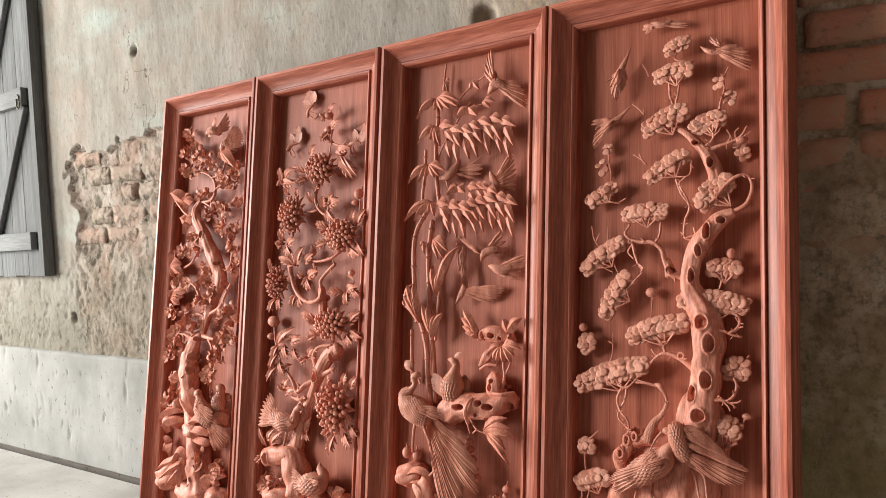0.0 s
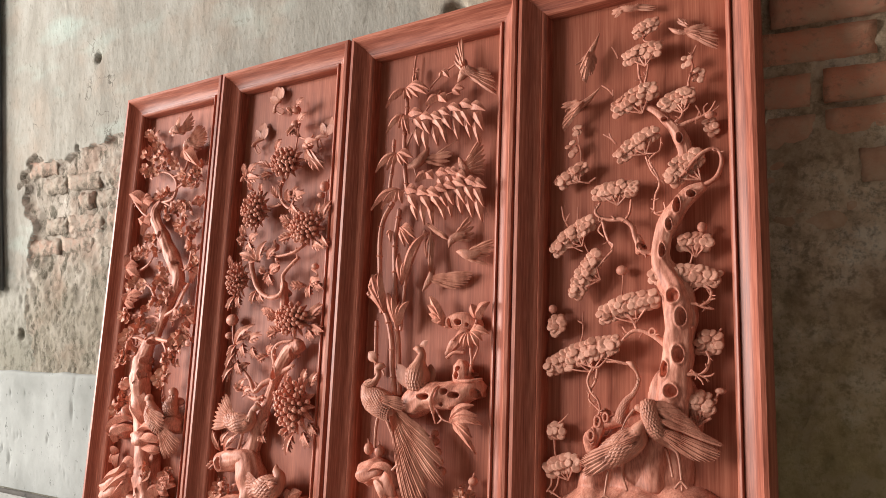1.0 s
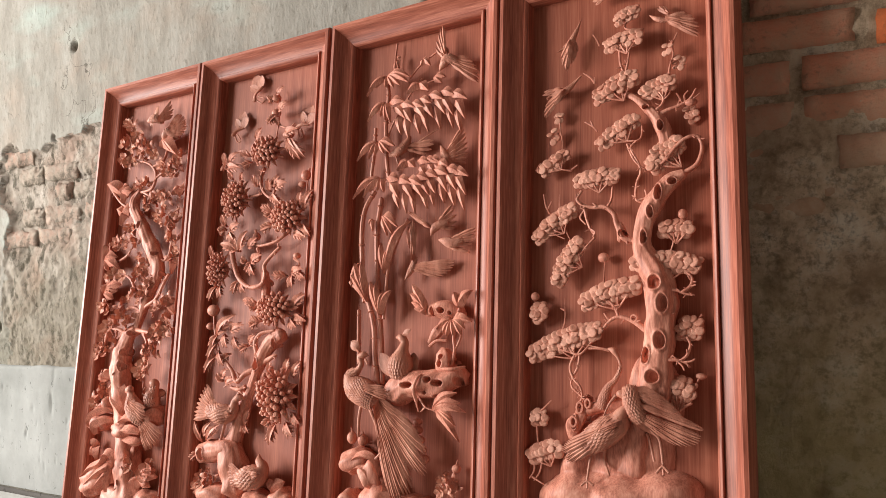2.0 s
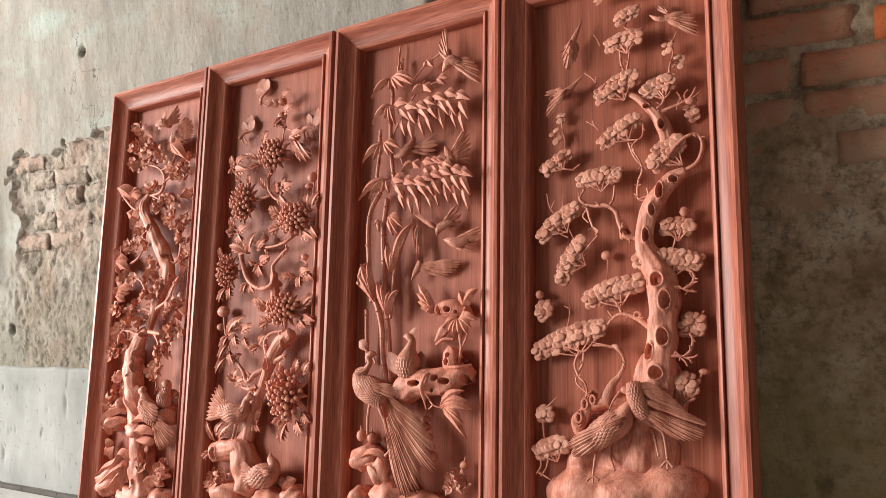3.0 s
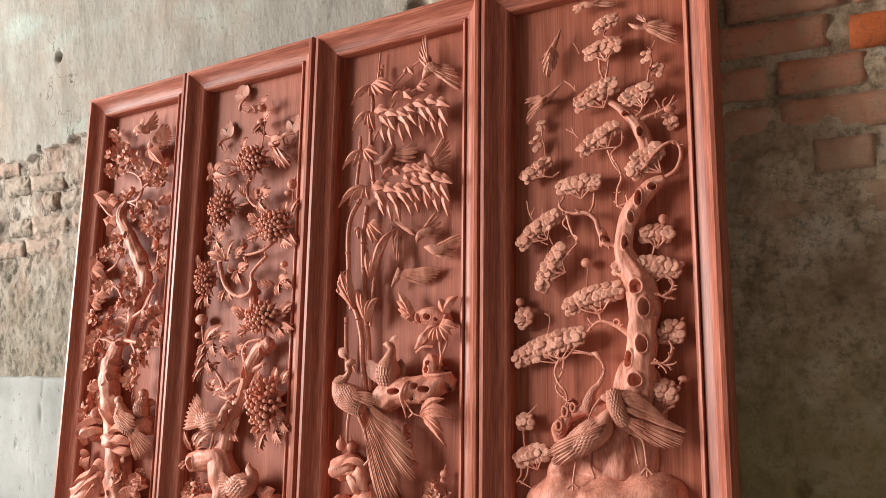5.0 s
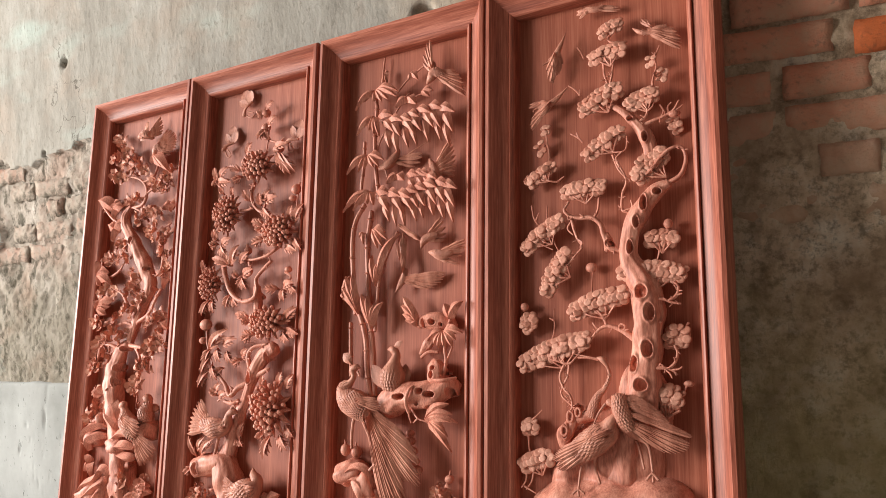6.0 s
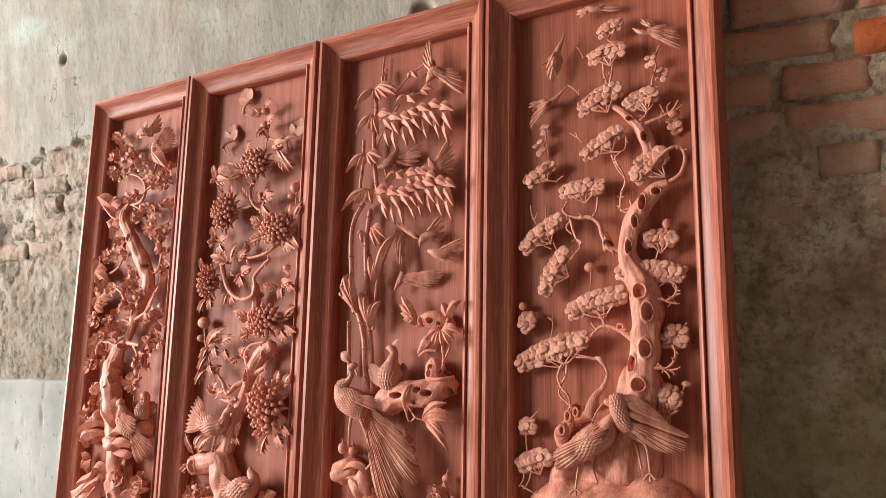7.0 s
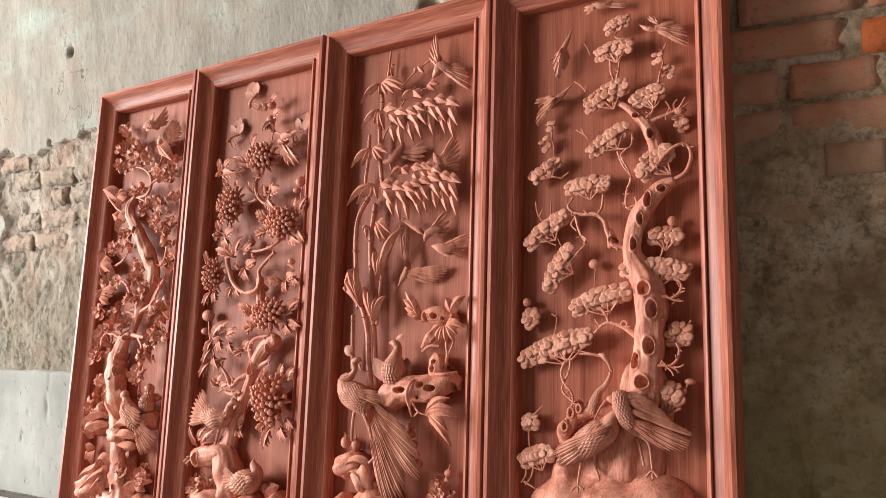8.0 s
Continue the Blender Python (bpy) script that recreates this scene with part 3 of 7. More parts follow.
def panel(x0, x1, label, yaw=0.0, drop=0.0):
    root = tagged(new("carved_panel"), label, "carved panel", "set of four carved panels")
    root.matrix_basis = LEANBACK @ pose(x0, BOARD_Y, drop, 0, 0, yaw)
    w = x1 - x0
    for name, mat, m in (("stile", WOOD_STILE, (0, FOOT, 0, TOP, 1, 0)), ("stile", WOOD_STILE, (w, TOP, w, FOOT, -1, 0)),
                         ("rail", WOOD_RAIL, (0, TOP, w, TOP, 0, -1)), ("rail", WOOD_RAIL, (w, FOOT, 0, FOOT, 0, 1))):
        ob = build(name, [member(*m)], mat, root)
        bm = bmesh.new()
        bm.from_mesh(ob.data)
        bmesh.ops.recalc_face_normals(bm, faces=bm.faces)
        for e in bm.edges:
            if len(e.link_faces) == 2 and e.calc_face_angle(0) > 0.55:
                e.smooth = False
        bm.to_mesh(ob.data)
        bm.free()
    build("back_board", [box(0.052, w - 0.052, 0.0, 0.010, FOOT + 0.052, TOP - 0.052)], WOOD_BOARD, root, "flat pink wooden ground behind the carving", smooth=False)
    return root


def carved(parent, name, chunks, label="", mat=None, crisp=0.68):
    """A carved part: welded, with its sharp edges kept crisp."""
    ob = build(name, chunks, mat or WOOD_CARVED, parent, label)
    bm = bmesh.new()
    bm.from_mesh(ob.data)
    bmesh.ops.remove_doubles(bm, verts=bm.verts, dist=1e-6)
    bmesh.ops.holes_fill(bm, edges=[e for e in bm.edges if e.is_boundary], sides=4)
    bmesh.ops.recalc_face_normals(bm, faces=bm.faces)
    for e in bm.edges:
        if len(e.link_faces) == 2 and e.calc_face_angle(0) > crisp:
            e.smooth = False
    for q in bm.faces:
        q.smooth = True
    bm.to_mesh(ob.data)
    bm.free()
    return ob


def branch(parent, pts, r0, r1, lumps=0.25, name="branch"):
    """A thin bough with broken-off thorns."""
    r0, r1 = r0 * 0.85, r1 * 0.8
    rng = random.Random(int(1e4 * (pts[0][0] + pts[-1][1])))
    line = spline([at(p) for p in pts], 6)
    chunks = [rod(pts, r0, r1, 9, 6, 1.0, lumps)]
    for k in range(len(pts)):
        i = rng.randrange(1, len(line) - 1)
        r = r0 + (r1 - r0) * i / len(line)
        a = rng.uniform(0, 6.28)
        way = np.array((math.cos(a), -0.5, math.sin(a)))
        q = line[i]
        long = r * 1.2 + rng.uniform(0.003, 0.008)
        chunks.append(sweep(np.array([q, q + way * long * 0.6, q + way * long]), np.array((r * 0.6, r * 0.42, r * 0.25)), 6))
    return carved(parent, name, chunks, crisp=1.2)


def trunk(parent, pts, holes=(), name="trunk", label="knotty carved tree trunk", depth=0.015, lip=0.0035):
    """pts: (u, w, d, radius); holes: (u, w, d, half width, half height), each a bowl sunk into the wood inside a raised lip."""
    v, f = body(pts, 84, 24, 0.9, 0.24)
    v = np.array(v)
    surface = v.copy()
    for h in holes:
        c = at(h)
        r2 = ((v[:, 0] - c[0]) / h[3]) ** 2 + ((v[:, 2] - c[2]) / h[4]) ** 2
        near = r2 < 6
        front = v[:, 1] < (np.median(surface[near, 1]) + 0.004 if near.any() else c[1])
        v[:, 1] += front * depth * np.clip((1.2 - r2) * 1.5, 0, 1)
        v[:, 1] -= front * lip * np.exp(-((np.sqrt(r2) - 1.28) / 0.2) ** 2)
    return carved(parent, name, [(v, f)], label, crisp=3.0)


def mound(parent, blobs, name="rock", label="smooth folded carved rock", step=0.0028, lumps=0.002):
    """One smooth mass that swells out of the board; blobs: (u, w, half width, half height, height, turn)."""
    u0, u1 = min(q[0] - max(q[2:4]) for q in blobs), max(q[0] + max(q[2:4]) for q in blobs)
    w0, w1 = min(q[1] - max(q[2:4]) for q in blobs), max(q[1] + max(q[2:4]) for q in blobs)
    U, W = np.meshgrid(np.arange(max(u0, 0.06), u1, step), np.arange(max(w0, FOOT + 0.06), w1, step))
    total = np.zeros_like(U)
    for u, w, ru, rw, high, turn in blobs:
        x, z = U - u, W - w
        a, b = (x * math.cos(turn) + z * math.sin(turn)) / ru, (z * math.cos(turn) - x * math.sin(turn)) / rw
        total += (high * np.clip(1 - a * a - b * b, 0, 1) ** 0.6) ** 3
    H = total ** (1 / 3)
    H += (H > 0.004) * lumps * (rough_noise(U.shape, 9, 31) * 2 + rough_noise(U.shape, 4, 32))
    h, w = U.shape
    i = np.arange(h * w).reshape(h, w)
    quads = np.stack([i[:-1, :-1], i[:-1, 1:], i[1:, 1:], i[1:, :-1]], -1).reshape(-1, 4)
    high = H.reshape(-1)
    quads = quads[high[quads].max(1) > 0.003]
    used, back = np.unique(quads, return_inverse=True)
    v = np.stack([U, 0.002 - H, W], -1).reshape(-1, 3)[used]
    return carved(parent, name, [(v, back.reshape(-1, 4).tolist())], label, crisp=3.0)


def scales(pts, size, spread=1.25, skip=0.0):
    """Small overlapping feathers over the front of a body() through the same points, head first."""
    line = spline([(*at(p), p[3]) for p in pts], 8)
    mid, rad = line[:, :3], line[:, 3]
    tang = np.gradient(mid, axis=0)
    tang /= np.linalg.norm(tang, axis=1)[:, None] + 1e-9
    way = np.concatenate([[0], np.cumsum(np.linalg.norm(np.diff(mid, axis=0), axis=1))])
    out, s, row = [], way[-1] * skip + size * 0.4, 0
    while s < way[-1] - size:
        p = np.array([np.interp(s, way, mid[:, k]) for k in range(3)])
        r = float(np.interp(s, way, rad))
        t = tang[min(len(tang) - 1, int(np.searchsorted(way, s)))]
        fore = np.array((0, -1.0, 0)) - t * np.dot((0, -1.0, 0), t)
        fore /= np.linalg.norm(fore)
        side = np.cross(t, fore)
        n = max(1, int(2 * spread * r / (size * 0.75)))
        for k in range(n):
            a = ((k + 0.5 + 0.5 * (row % 2)) / n - 0.5) * 2 * spread
            nrm = fore * math.cos(a) + side * math.sin(a)
            q = p + nrm * r * 0.96
            out.append(blade(q, q + t * size * 1.5 + nrm * size * 0.22, size, 0.06, 0.2, 4, 1.5, nrm))
        s += size * 0.72
        row += 1
    return out


def crest(pts, width, height):
    """A carved fold: a tapering bar with a crisp ridge."""
    line = spline([at(p) for p in pts], 6)
    n = len(line)
    tang = np.gradient(line, axis=0)
    tang /= np.linalg.norm(tang, axis=1)[:, None] + 1e-9
    strips = [[], [], [], []]
    for i in range(n):
        up = np.array((0, -1.0, 0)) - tang[i] * np.dot((0, -1.0, 0), tang[i])
        up /= np.linalg.norm(up)
        side = np.cross(tang[i], up)
        k = 0.35 + 0.65 * math.sin(math.pi * (0.08 + 0.84 * i / (n - 1)))
        left, top, right, low = line[i] - side * width * k - up * 0.004, line[i] + up * height * k + side * width * 0.35 * k, line[i] + side * width * k - up * 0.004, line[i] - up * height
        for strip, pair in zip(strips, ((left, top), (top, right), (right, low), (low, left))):
            strip.extend(pair)
    verts, faces = [], []
    for strip in strips:
        k = len(verts)
        verts += strip
        faces += [(k + 2 * i, k + 2 * i + 2, k + 2 * i + 3, k + 2 * i + 1) for i in range(n - 1)]
    return verts, faces


def pad_mesh(seed):
    """A tuft of pine needles carved as a round button with a crisp rim and a ring of fine cuts."""
    rng = random.Random(seed)
    seg, v, f = 18, [(0, -0.40, 0.0)], []
    for k, (r, h) in enumerate(((0.34, -0.46), (0.72, -0.44), (0.95, -0.30), (1.0, -0.12), (0.78, 0.2))):
        for j in range(seg):
            a = 2 * math.pi * j / seg
            rib = 1 + (0.025 if j % 2 else -0.025) * (k > 1) + rng.uniform(-0.02, 0.02)
            v.append((r * rib * math.cos(a), h - (0.05 if j % 2 else 0) * (k in (1, 2)), r * rib * math.sin(a)))
    for j in range(seg):
        q = (j + 1) % seg
        f.append((0, 1 + j, 1 + q))
        for k in range(4):
            f.append((1 + k * seg + j, 1 + (k + 1) * seg + j, 1 + (k + 1) * seg + q, 1 + k * seg + q))
    f.append(tuple(1 + 4 * seg + j for j in range(seg)))
    ob = build("needle_pad", [(v, f)], WOOD_NEEDLE)
    me = ob.data
    bm = bmesh.new()
    bm.from_mesh(me)
    bmesh.ops.recalc_face_normals(bm, faces=bm.faces)
    bm.to_mesh(me)
    bm.free()
    bpy.data.objects.remove(ob)
    return me


PADS = [pad_mesh(i) for i in range(4)]


def pine(parent, a, b, thick, size=0.0125):
    """A flat-bottomed cloud of overlapping needle buttons strung from a to b, held by thin twigs below."""
    rng = random.Random(int(1000 * (a[0] + a[1] * 3 + b[0])))
    a, b = np.array(a), np.array(b)
    length = np.linalg.norm(b[:2] - a[:2]) + 1e-6
    nrm = np.array((-(b[1] - a[1]), b[0] - a[0])) / length
    if nrm[1] < 0:
        nrm = -nrm
    core = [at(a * (1 - t) + b * t + np.array((0, 0, -0.004))) for t in np.linspace(0.1, 0.9, 5)]
    chunks = [sweep(spline(core, 3), np.full(13, thick * 0.24), 8, 0.8)]
    if length > 0.05:
        foot = a * 0.45 + b * 0.55 + np.array((-nrm[0], -nrm[1], 0)) * thick * 1.5
        for t in (0.15, 0.4, 0.65, 0.88):
            tip = a * (1 - t) + b * t
            chunks.append(rod([foot, foot * 0.45 + tip * 0.55 - np.array((0, 0.003, -0.004)), tip], 0.0019, 0.0013, 6, 4, 1.0, 0.3))
    clump = carved(parent, "pine_clump", chunks, "cloud-shaped cluster of carved pine needles")
    s0 = size * 0.69
    rows = max(2, round(thick * 1.9 / (1.15 * s0)))
    k = 0
    for r in range(rows):
        n = max(2, round((length + s0) / (1.17 * s0)) - (r in (0, rows - 1)))
        for i in range(n):
            t = (i + 0.5 + 0.25 * (1 if r % 2 else -1) + rng.uniform(-0.15, 0.15)) / n
            level = (r / (rows - 1) - 0.5) * 2
            swell = 0.5 + 0.5 * math.sqrt(max(0.0, 1 - (2 * t - 1) ** 2))
            off = level * thick * 0.66 * swell + 0.2 * thick * math.sin(math.pi * min(1.0, max(0.0, t)))
            p = a * (1 - t) + b * t
            s = s0 * rng.uniform(0.86, 1.14)
            m = Matrix.LocRotScale((p[0] + nrm[0] * off, -(p[2] + 0.005 - 0.005 * level ** 2 + rng.uniform(-0.003, 0.003)), p[1] + nrm[1] * off),
                                   Euler((-0.2 - 0.35 * level + rng.uniform(-0.12, 0.12), rng.uniform(-0.2, 0.2), rng.uniform(-0.2, 0.3))), (s, s * 0.78, s * rng.uniform(0.88, 1.0)))
            place("needle_pad", PADS[k % 4], clump, m)
            k += 1
    return clump


def plumed(pts, seg=12, **more):
    """A bird's body with small feathers laid over its back and breast."""
    return [body(pts, seg, **more)] + scales(pts, max(0.004, 0.34 * max(q[3] for q in pts)), skip=0.3)


def buds(parent, *at_sizes, label="round carved bud", name="bud"):
    for q in at_sizes:
        carved(parent, name, [lump(q[:3], *q[3:])], label)


def twigs(parent, *lines, r=0.0022):
    for pts in lines:
        carved(parent, "twig", [rod(pts, r, r * 0.6, 6, 5, 1.0, 0.3)])


def carving_bird(parent, chunks, label):
    return carved(parent, "carved_bird", chunks, label, WOOD_FEATHER)


def chrysanthemum(parent, p, size, tall=1.0, seed=0):
    """A low wide dome of curled, finger-like petals, each ending in a rounded knob, over a fringe of longer ones."""
    rng = random.Random(seed)
    c = at(p)
    chunks = [lump((p[0], p[1], p[2] - 0.006), size * 0.62, size * 0.5 * tall, size * 0.34)]
    gold = math.pi * (3 - math.sqrt(5))
    petals = []
    for i in range(46):
        r = math.sqrt((i + 0.5) / 46)
        a = i * gold + rng.uniform(-0.16, 0.16)
        root = np.array((math.cos(a) * r * 0.5, -0.22 * math.sqrt(max(0.0, 1 - r * r * 0.8)), math.sin(a) * r * 0.4 * tall)) * size
        tip = np.array((math.cos(a) * r * 1.02, -0.62 * math.sqrt(max(0.05, 1 - r * r * 0.9)) - 0.06, math.sin(a) * r * 0.84 * tall)) * size
        k = size * rng.uniform(0.088, 0.118)
        curl = np.array((-math.cos(a) * 0.55, -0.25, 0.35 - math.sin(a) * 0.45)) * k * 1.5
        line = spline([c + root, c + (root + tip) * 0.5 + np.array((math.cos(a), 0.1, math.sin(a))) * k * 0.7, c + tip, c + tip + curl], 3)
        petals.append(sweep(line, np.interp(np.linspace(0, 1, len(line)), (0, 0.4, 0.8, 1), (k * 0.45, k * 0.7, k * 1.08, k * 0.95)), 8))
    for i in range(13):
        a = 2 * math.pi * i / 13 + rng.uniform(-0.1, 0.1)
        d = np.array((math.cos(a), 0.1, math.sin(a) * 0.85 * tall))
        chunks.append(blade(c + d * size * 0.4, c + d * size * rng.uniform(1.05, 1.22) + np.array((0, -0.004, 0)), size * 0.26, 0.18, 0.4))
    bloom = carved(parent, "chrysanthemum", chunks, "carved chrysanthemum bloom with curled petals")
    for q in petals:
        carved(bloom, "petal", [q])
    return bloom


def toothed_leaf(parent, base, tip, width):
    """A leaf with three pairs of pointed side lobes and a sunken rib, its tip curling down."""
    a, b = np.array(base), np.array(tip)
    b = b - np.array((0, 0, 0.006))
    way = (b - a) * 1.12
    width = width * 0.86
    side = np.array((-way[1], way[0], 0)) / (np.linalg.norm(way[:2]) + 1e-9)
    chunks = [leaf_to(base, a + way, width * 0.7, 0.2, thick=0.24, belly=0.9, hollow=True, bend=0.06)]
    for t, long in ((0.1, 0.36), (0.34, 0.36), (0.56, 0.28)):
        for k in (1, -1):
            q = a + way * t + np.array((0, 0, 0.004))
            chunks.append(leaf_to(q, q + way * long + side * k * width * (0.66 - 0.3 * t) + np.array((0, 0, -0.003 if k > 0 else 0.003)), width * 0.36, 0.16, n=5, thick=0.26, hollow=k > 0))
    return carved(parent, "leaf", chunks)


def blossom_mesh(seed):
    rng = random.Random(seed)
    chunks = [lump((0, 0, 0.25), 0.2, 0.2, 0.2, seg=8, rings=5)]
    for i in range(5):
        a = 2 * math.pi * i / 5 + rng.uniform(-0.1, 0.1)
        chunks.append(blade((0.1 * math.cos(a), -0.05, 0.1 * math.sin(a)), (1.05 * math.cos(a), -0.42 - rng.uniform(0, 0.2), 1.05 * math.sin(a)), 0.95, -0.16, 0.07, 6, 1.5, (-0.5 * math.cos(a), -1, -0.5 * math.sin(a))))
        chunks.append(lump((0.3 * math.cos(a + 0.6), 0.3 * math.sin(a + 0.6), 0.38), 0.07, 0.07, 0.1, 0, 0.0, 5, 4))
    ob = build("blossom", chunks, WOOD_PETAL)
    me = ob.data
    bpy.data.objects.remove(ob)
    return me


BLOSSOMS = [blossom_mesh(i) for i in range(3)]


def blossoms(parent, size, *spots):
    rng = random.Random(len(spots) * 7 + int(size * 1e4))
    for i, p in enumerate(spots):
        s = size * rng.uniform(0.85, 1.2)
        a = rng.uniform(0, 6.28)
        q = (p[0] + 1.1 * size * math.cos(a), p[1] + 1.1 * size * math.sin(a), p[2] - 0.004)
        place("blossom", BLOSSOMS[(i + 1) % 3], parent, Matrix.LocRotScale((q[0], -q[2], q[1]), Euler((rng.uniform(-0.9, 0.7), rng.uniform(0, 6), rng.uniform(-0.9, 0.9))), (s * 0.62, s * 0.8, s * 0.62)))
        b = a + rng.uniform(1.5, 4.5)
        carved(parent, "leaflet", [leaf_to((p[0], p[1], p[2] - 0.006), (p[0] + 1.9 * size * math.cos(b), p[1] + 1.9 * size * math.sin(b), p[2] + rng.uniform(-0.012, 0.004)), size * 0.9, 0.2)])
        place("blossom", BLOSSOMS[i % 3], parent, Matrix.LocRotScale((p[0], -p[2], p[1]), Euler((rng.uniform(-0.7, 0.5), rng.uniform(0, 6), rng.uniform(-0.9, 0.6))), (s, s * 1.1, s)))


def leaves(parent, width, base, *tips, arch=0.16, name="leaf"):
    for t in tips:
        carved(parent, name, [leaf_to(base, t, width * 1.36, arch, belly=0.66, thick=0.36, n=8, bend=0.13)])


def frond(parent, ridge, n, scale=1.0, layers=3):
    """A bough of bamboo: broad pointed leaves hung from a ridge in overlapping layers, each curving over and down."""
    rng = random.Random(n * 7 + int(1e4 * ridge[0][1]))
    line = spline(ridge, 8)
    for layer in range(layers):
        for i in range(n):
            t = (i + 0.35 * layer + 0.2 + rng.uniform(-0.1, 0.1)) / n
            k = min(len(line) - 1, int(t * (len(line) - 1)))
            base = line[k] + np.array((-0.004 * layer, -0.011 * layer, -0.006 * layer))
            out, down, bend = ((0.044, 0.010, 0.10), (0.034, 0.034, 0.22), (0.014, 0.050, 0.16))[layer]
            reach = np.array((out + rng.uniform(-0.005, 0.005), -down - 0.012 * t + rng.uniform(-0.005, 0.005), 0.010 - 0.004 * layer)) * scale
            carved(parent, "leaf", [leaf_to(base, base + reach, 0.022 * scale * rng.uniform(0.85, 1.12), 0.18, belly=0.72, thick=0.3, n=8, bend=bend)])


def bamboo(parent, pts, r, joints=4):
    """A jointed cane."""
    line = spline([at(p) for p in pts], 8)
    n = len(line)
    r *= 0.78
    chunks = [sweep(line, np.full(n, r), 9)]
    for j in range(joints):
        i = min(n - 2, max(1, round((j + 0.6) * n / joints)))
        seg = line[i - 1:i + 2]
        mid = seg[1] + (seg - seg[1]) * 0.22
        chunks.append(sweep(mid, np.array((r * 1.08, r * 1.4, r * 1.08)), 9))
    return carved(parent, "bamboo_cane", chunks, "jointed carved bamboo cane")


def rock(parent, lumps_at, label="smooth folded carved rock", name="rock"):
    """lumps_at: (u, w, d, half width, half height, turn)."""
    for q in lumps_at:
        carved(parent, name, [lump(q[:3], q[3], q[4], 0.040, q[5], 0.30, 28, 20)], label, crisp=3.0)


def butterfly(parent, p, size, turn):
    """A moth at rest: two broad wings held up, a plump ringed body and curled legs below."""
    c = np.array(p)

    def off(a, r, d=0.0):
        return c + np.array((math.cos(a + turn) * r * size, math.sin(a + turn) * r * size, d))
    chunks = [rod([off(3.4, 0.55, 0.006), off(3.3, 0.2, 0.010), off(-0.3, 0.35, 0.006)], 0.0055, 0.003, lumps=0.4), rod([off(3.6, 0.5, 0.006), off(4.2, 0.75, 0.004), off(4.5, 0.7, 0.002)], 0.0022, 0.0015), rod([off(3.9, 0.3, 0.008), off(4.6, 0.62, 0.006)], 0.0022, 0.0015)]
    for a, r, w, d in ((1.15, 1.15, 0.72, -0.004), (0.55, 0.9, 0.55, 0.002), (1.75, 0.8, 0.42, 0.004)):
        chunks.append(leaf_to(off(0, 0.05), off(a, r, d), size * w, 0.04, belly=1.25, thick=0.10, hollow=True))
    return carved(parent, "carved_butterfly", chunks, "small carved butterfly with raised wings", WOOD_FEATHER)


p1 = panel(-2.197, -1.748, "reddish carved wooden panel with plum blossom, leaning on the wall")
p2 = panel(-1.744, -1.268, "reddish carved wooden panel with chrysanthemums, leaning on the wall")
p3 = panel(-1.258, -0.781, "reddish carved wooden panel with bamboo and peacock, leaning on wall")
p4 = panel(-0.777, -0.288, "reddish carved wooden panel with pine and cranes, leaning on wall")

# ---- pine and cranes ----
trunk(p4, [(0.2745, 0.2474, 0.004, 0.032), (0.2893, 0.321, 0.01, 0.026), (0.3186, 0.3946, 0.02, 0.034), (0.3273, 0.4468, 0.026, 0.029), (0.3347, 0.5095, 0.028, 0.028), (0.3359, 0.5625, 0.028, 0.029), (0.331, 0.612, 0.026, 0.027), (0.3007, 0.6676, 0.024, 0.019), (0.3088, 0.7169, 0.024, 0.018), (0.3276, 0.7541, 0.024, 0.019), (0.354, 0.7901, 0.024, 0.016), (0.3838, 0.8065, 0.024, 0.009)],
      [(0.3303, 0.599, 0.047, 0.011, 0.012), (0.3456, 0.56, 0.052, 0.008, 0.015), (0.3387, 0.4918, 0.05, 0.009, 0.014), (0.3112, 0.4652, 0.046, 0.007, 0.014), (0.3248, 0.4261, 0.052, 0.011, 0.011), (0.3375, 0.7719, 0.04, 0.006, 0.014), (0.3221, 0.7349, 0.04, 0.005, 0.01), (0.3636, 0.7914, 0.038, 0.007, 0.006), (0.3087, 0.6866, 0.04, 0.005, 0.012), (0.2988, 0.5945, 0.044, 0.007, 0.008)])
branch(p4, [(0.3817, 0.8068, 0.024), (0.4083, 0.8206, 0.026), (0.4183, 0.8495, 0.028), (0.4112, 0.8722, 0.03), (0.3915, 0.8724, 0.032), (0.371, 0.857, 0.034), (0.3535, 0.8343, 0.036), (0.332, 0.8213, 0.032), (0.3116, 0.8224, 0.024)], .0055, .0025)
trunk(p4, [(0.3493, 0.8381, 0.014, 0.012), (0.3496, 0.8825, 0.018, 0.013), (0.3384, 0.9153, 0.022, 0.013), (0.3193, 0.941, 0.024, 0.01), (0.2992, 0.9632, 0.024, 0.008), (0.2779, 0.9796, 0.022, 0.006), (0.2584, 0.9885, 0.02, 0.003)], [(0.3428, 0.9042, 0.034, 0.005, 0.009), (0.3136, 0.9459, 0.034, 0.006, 0.004)])
branch(p4, [(0.3326, 0.9272, 0.024), (0.3536, 0.9346, 0.026), (0.3764, 0.9392, 0.028), (0.3989, 0.9482, 0.03), (0.4108, 0.9658, 0.032)], .0055, .002)
branch(p4, [(0.3244, 0.9349, 0.026), (0.341, 0.943, 0.028), (0.3488, 0.9572, 0.03), (0.3402, 0.9726, 0.03)], .004, .002)
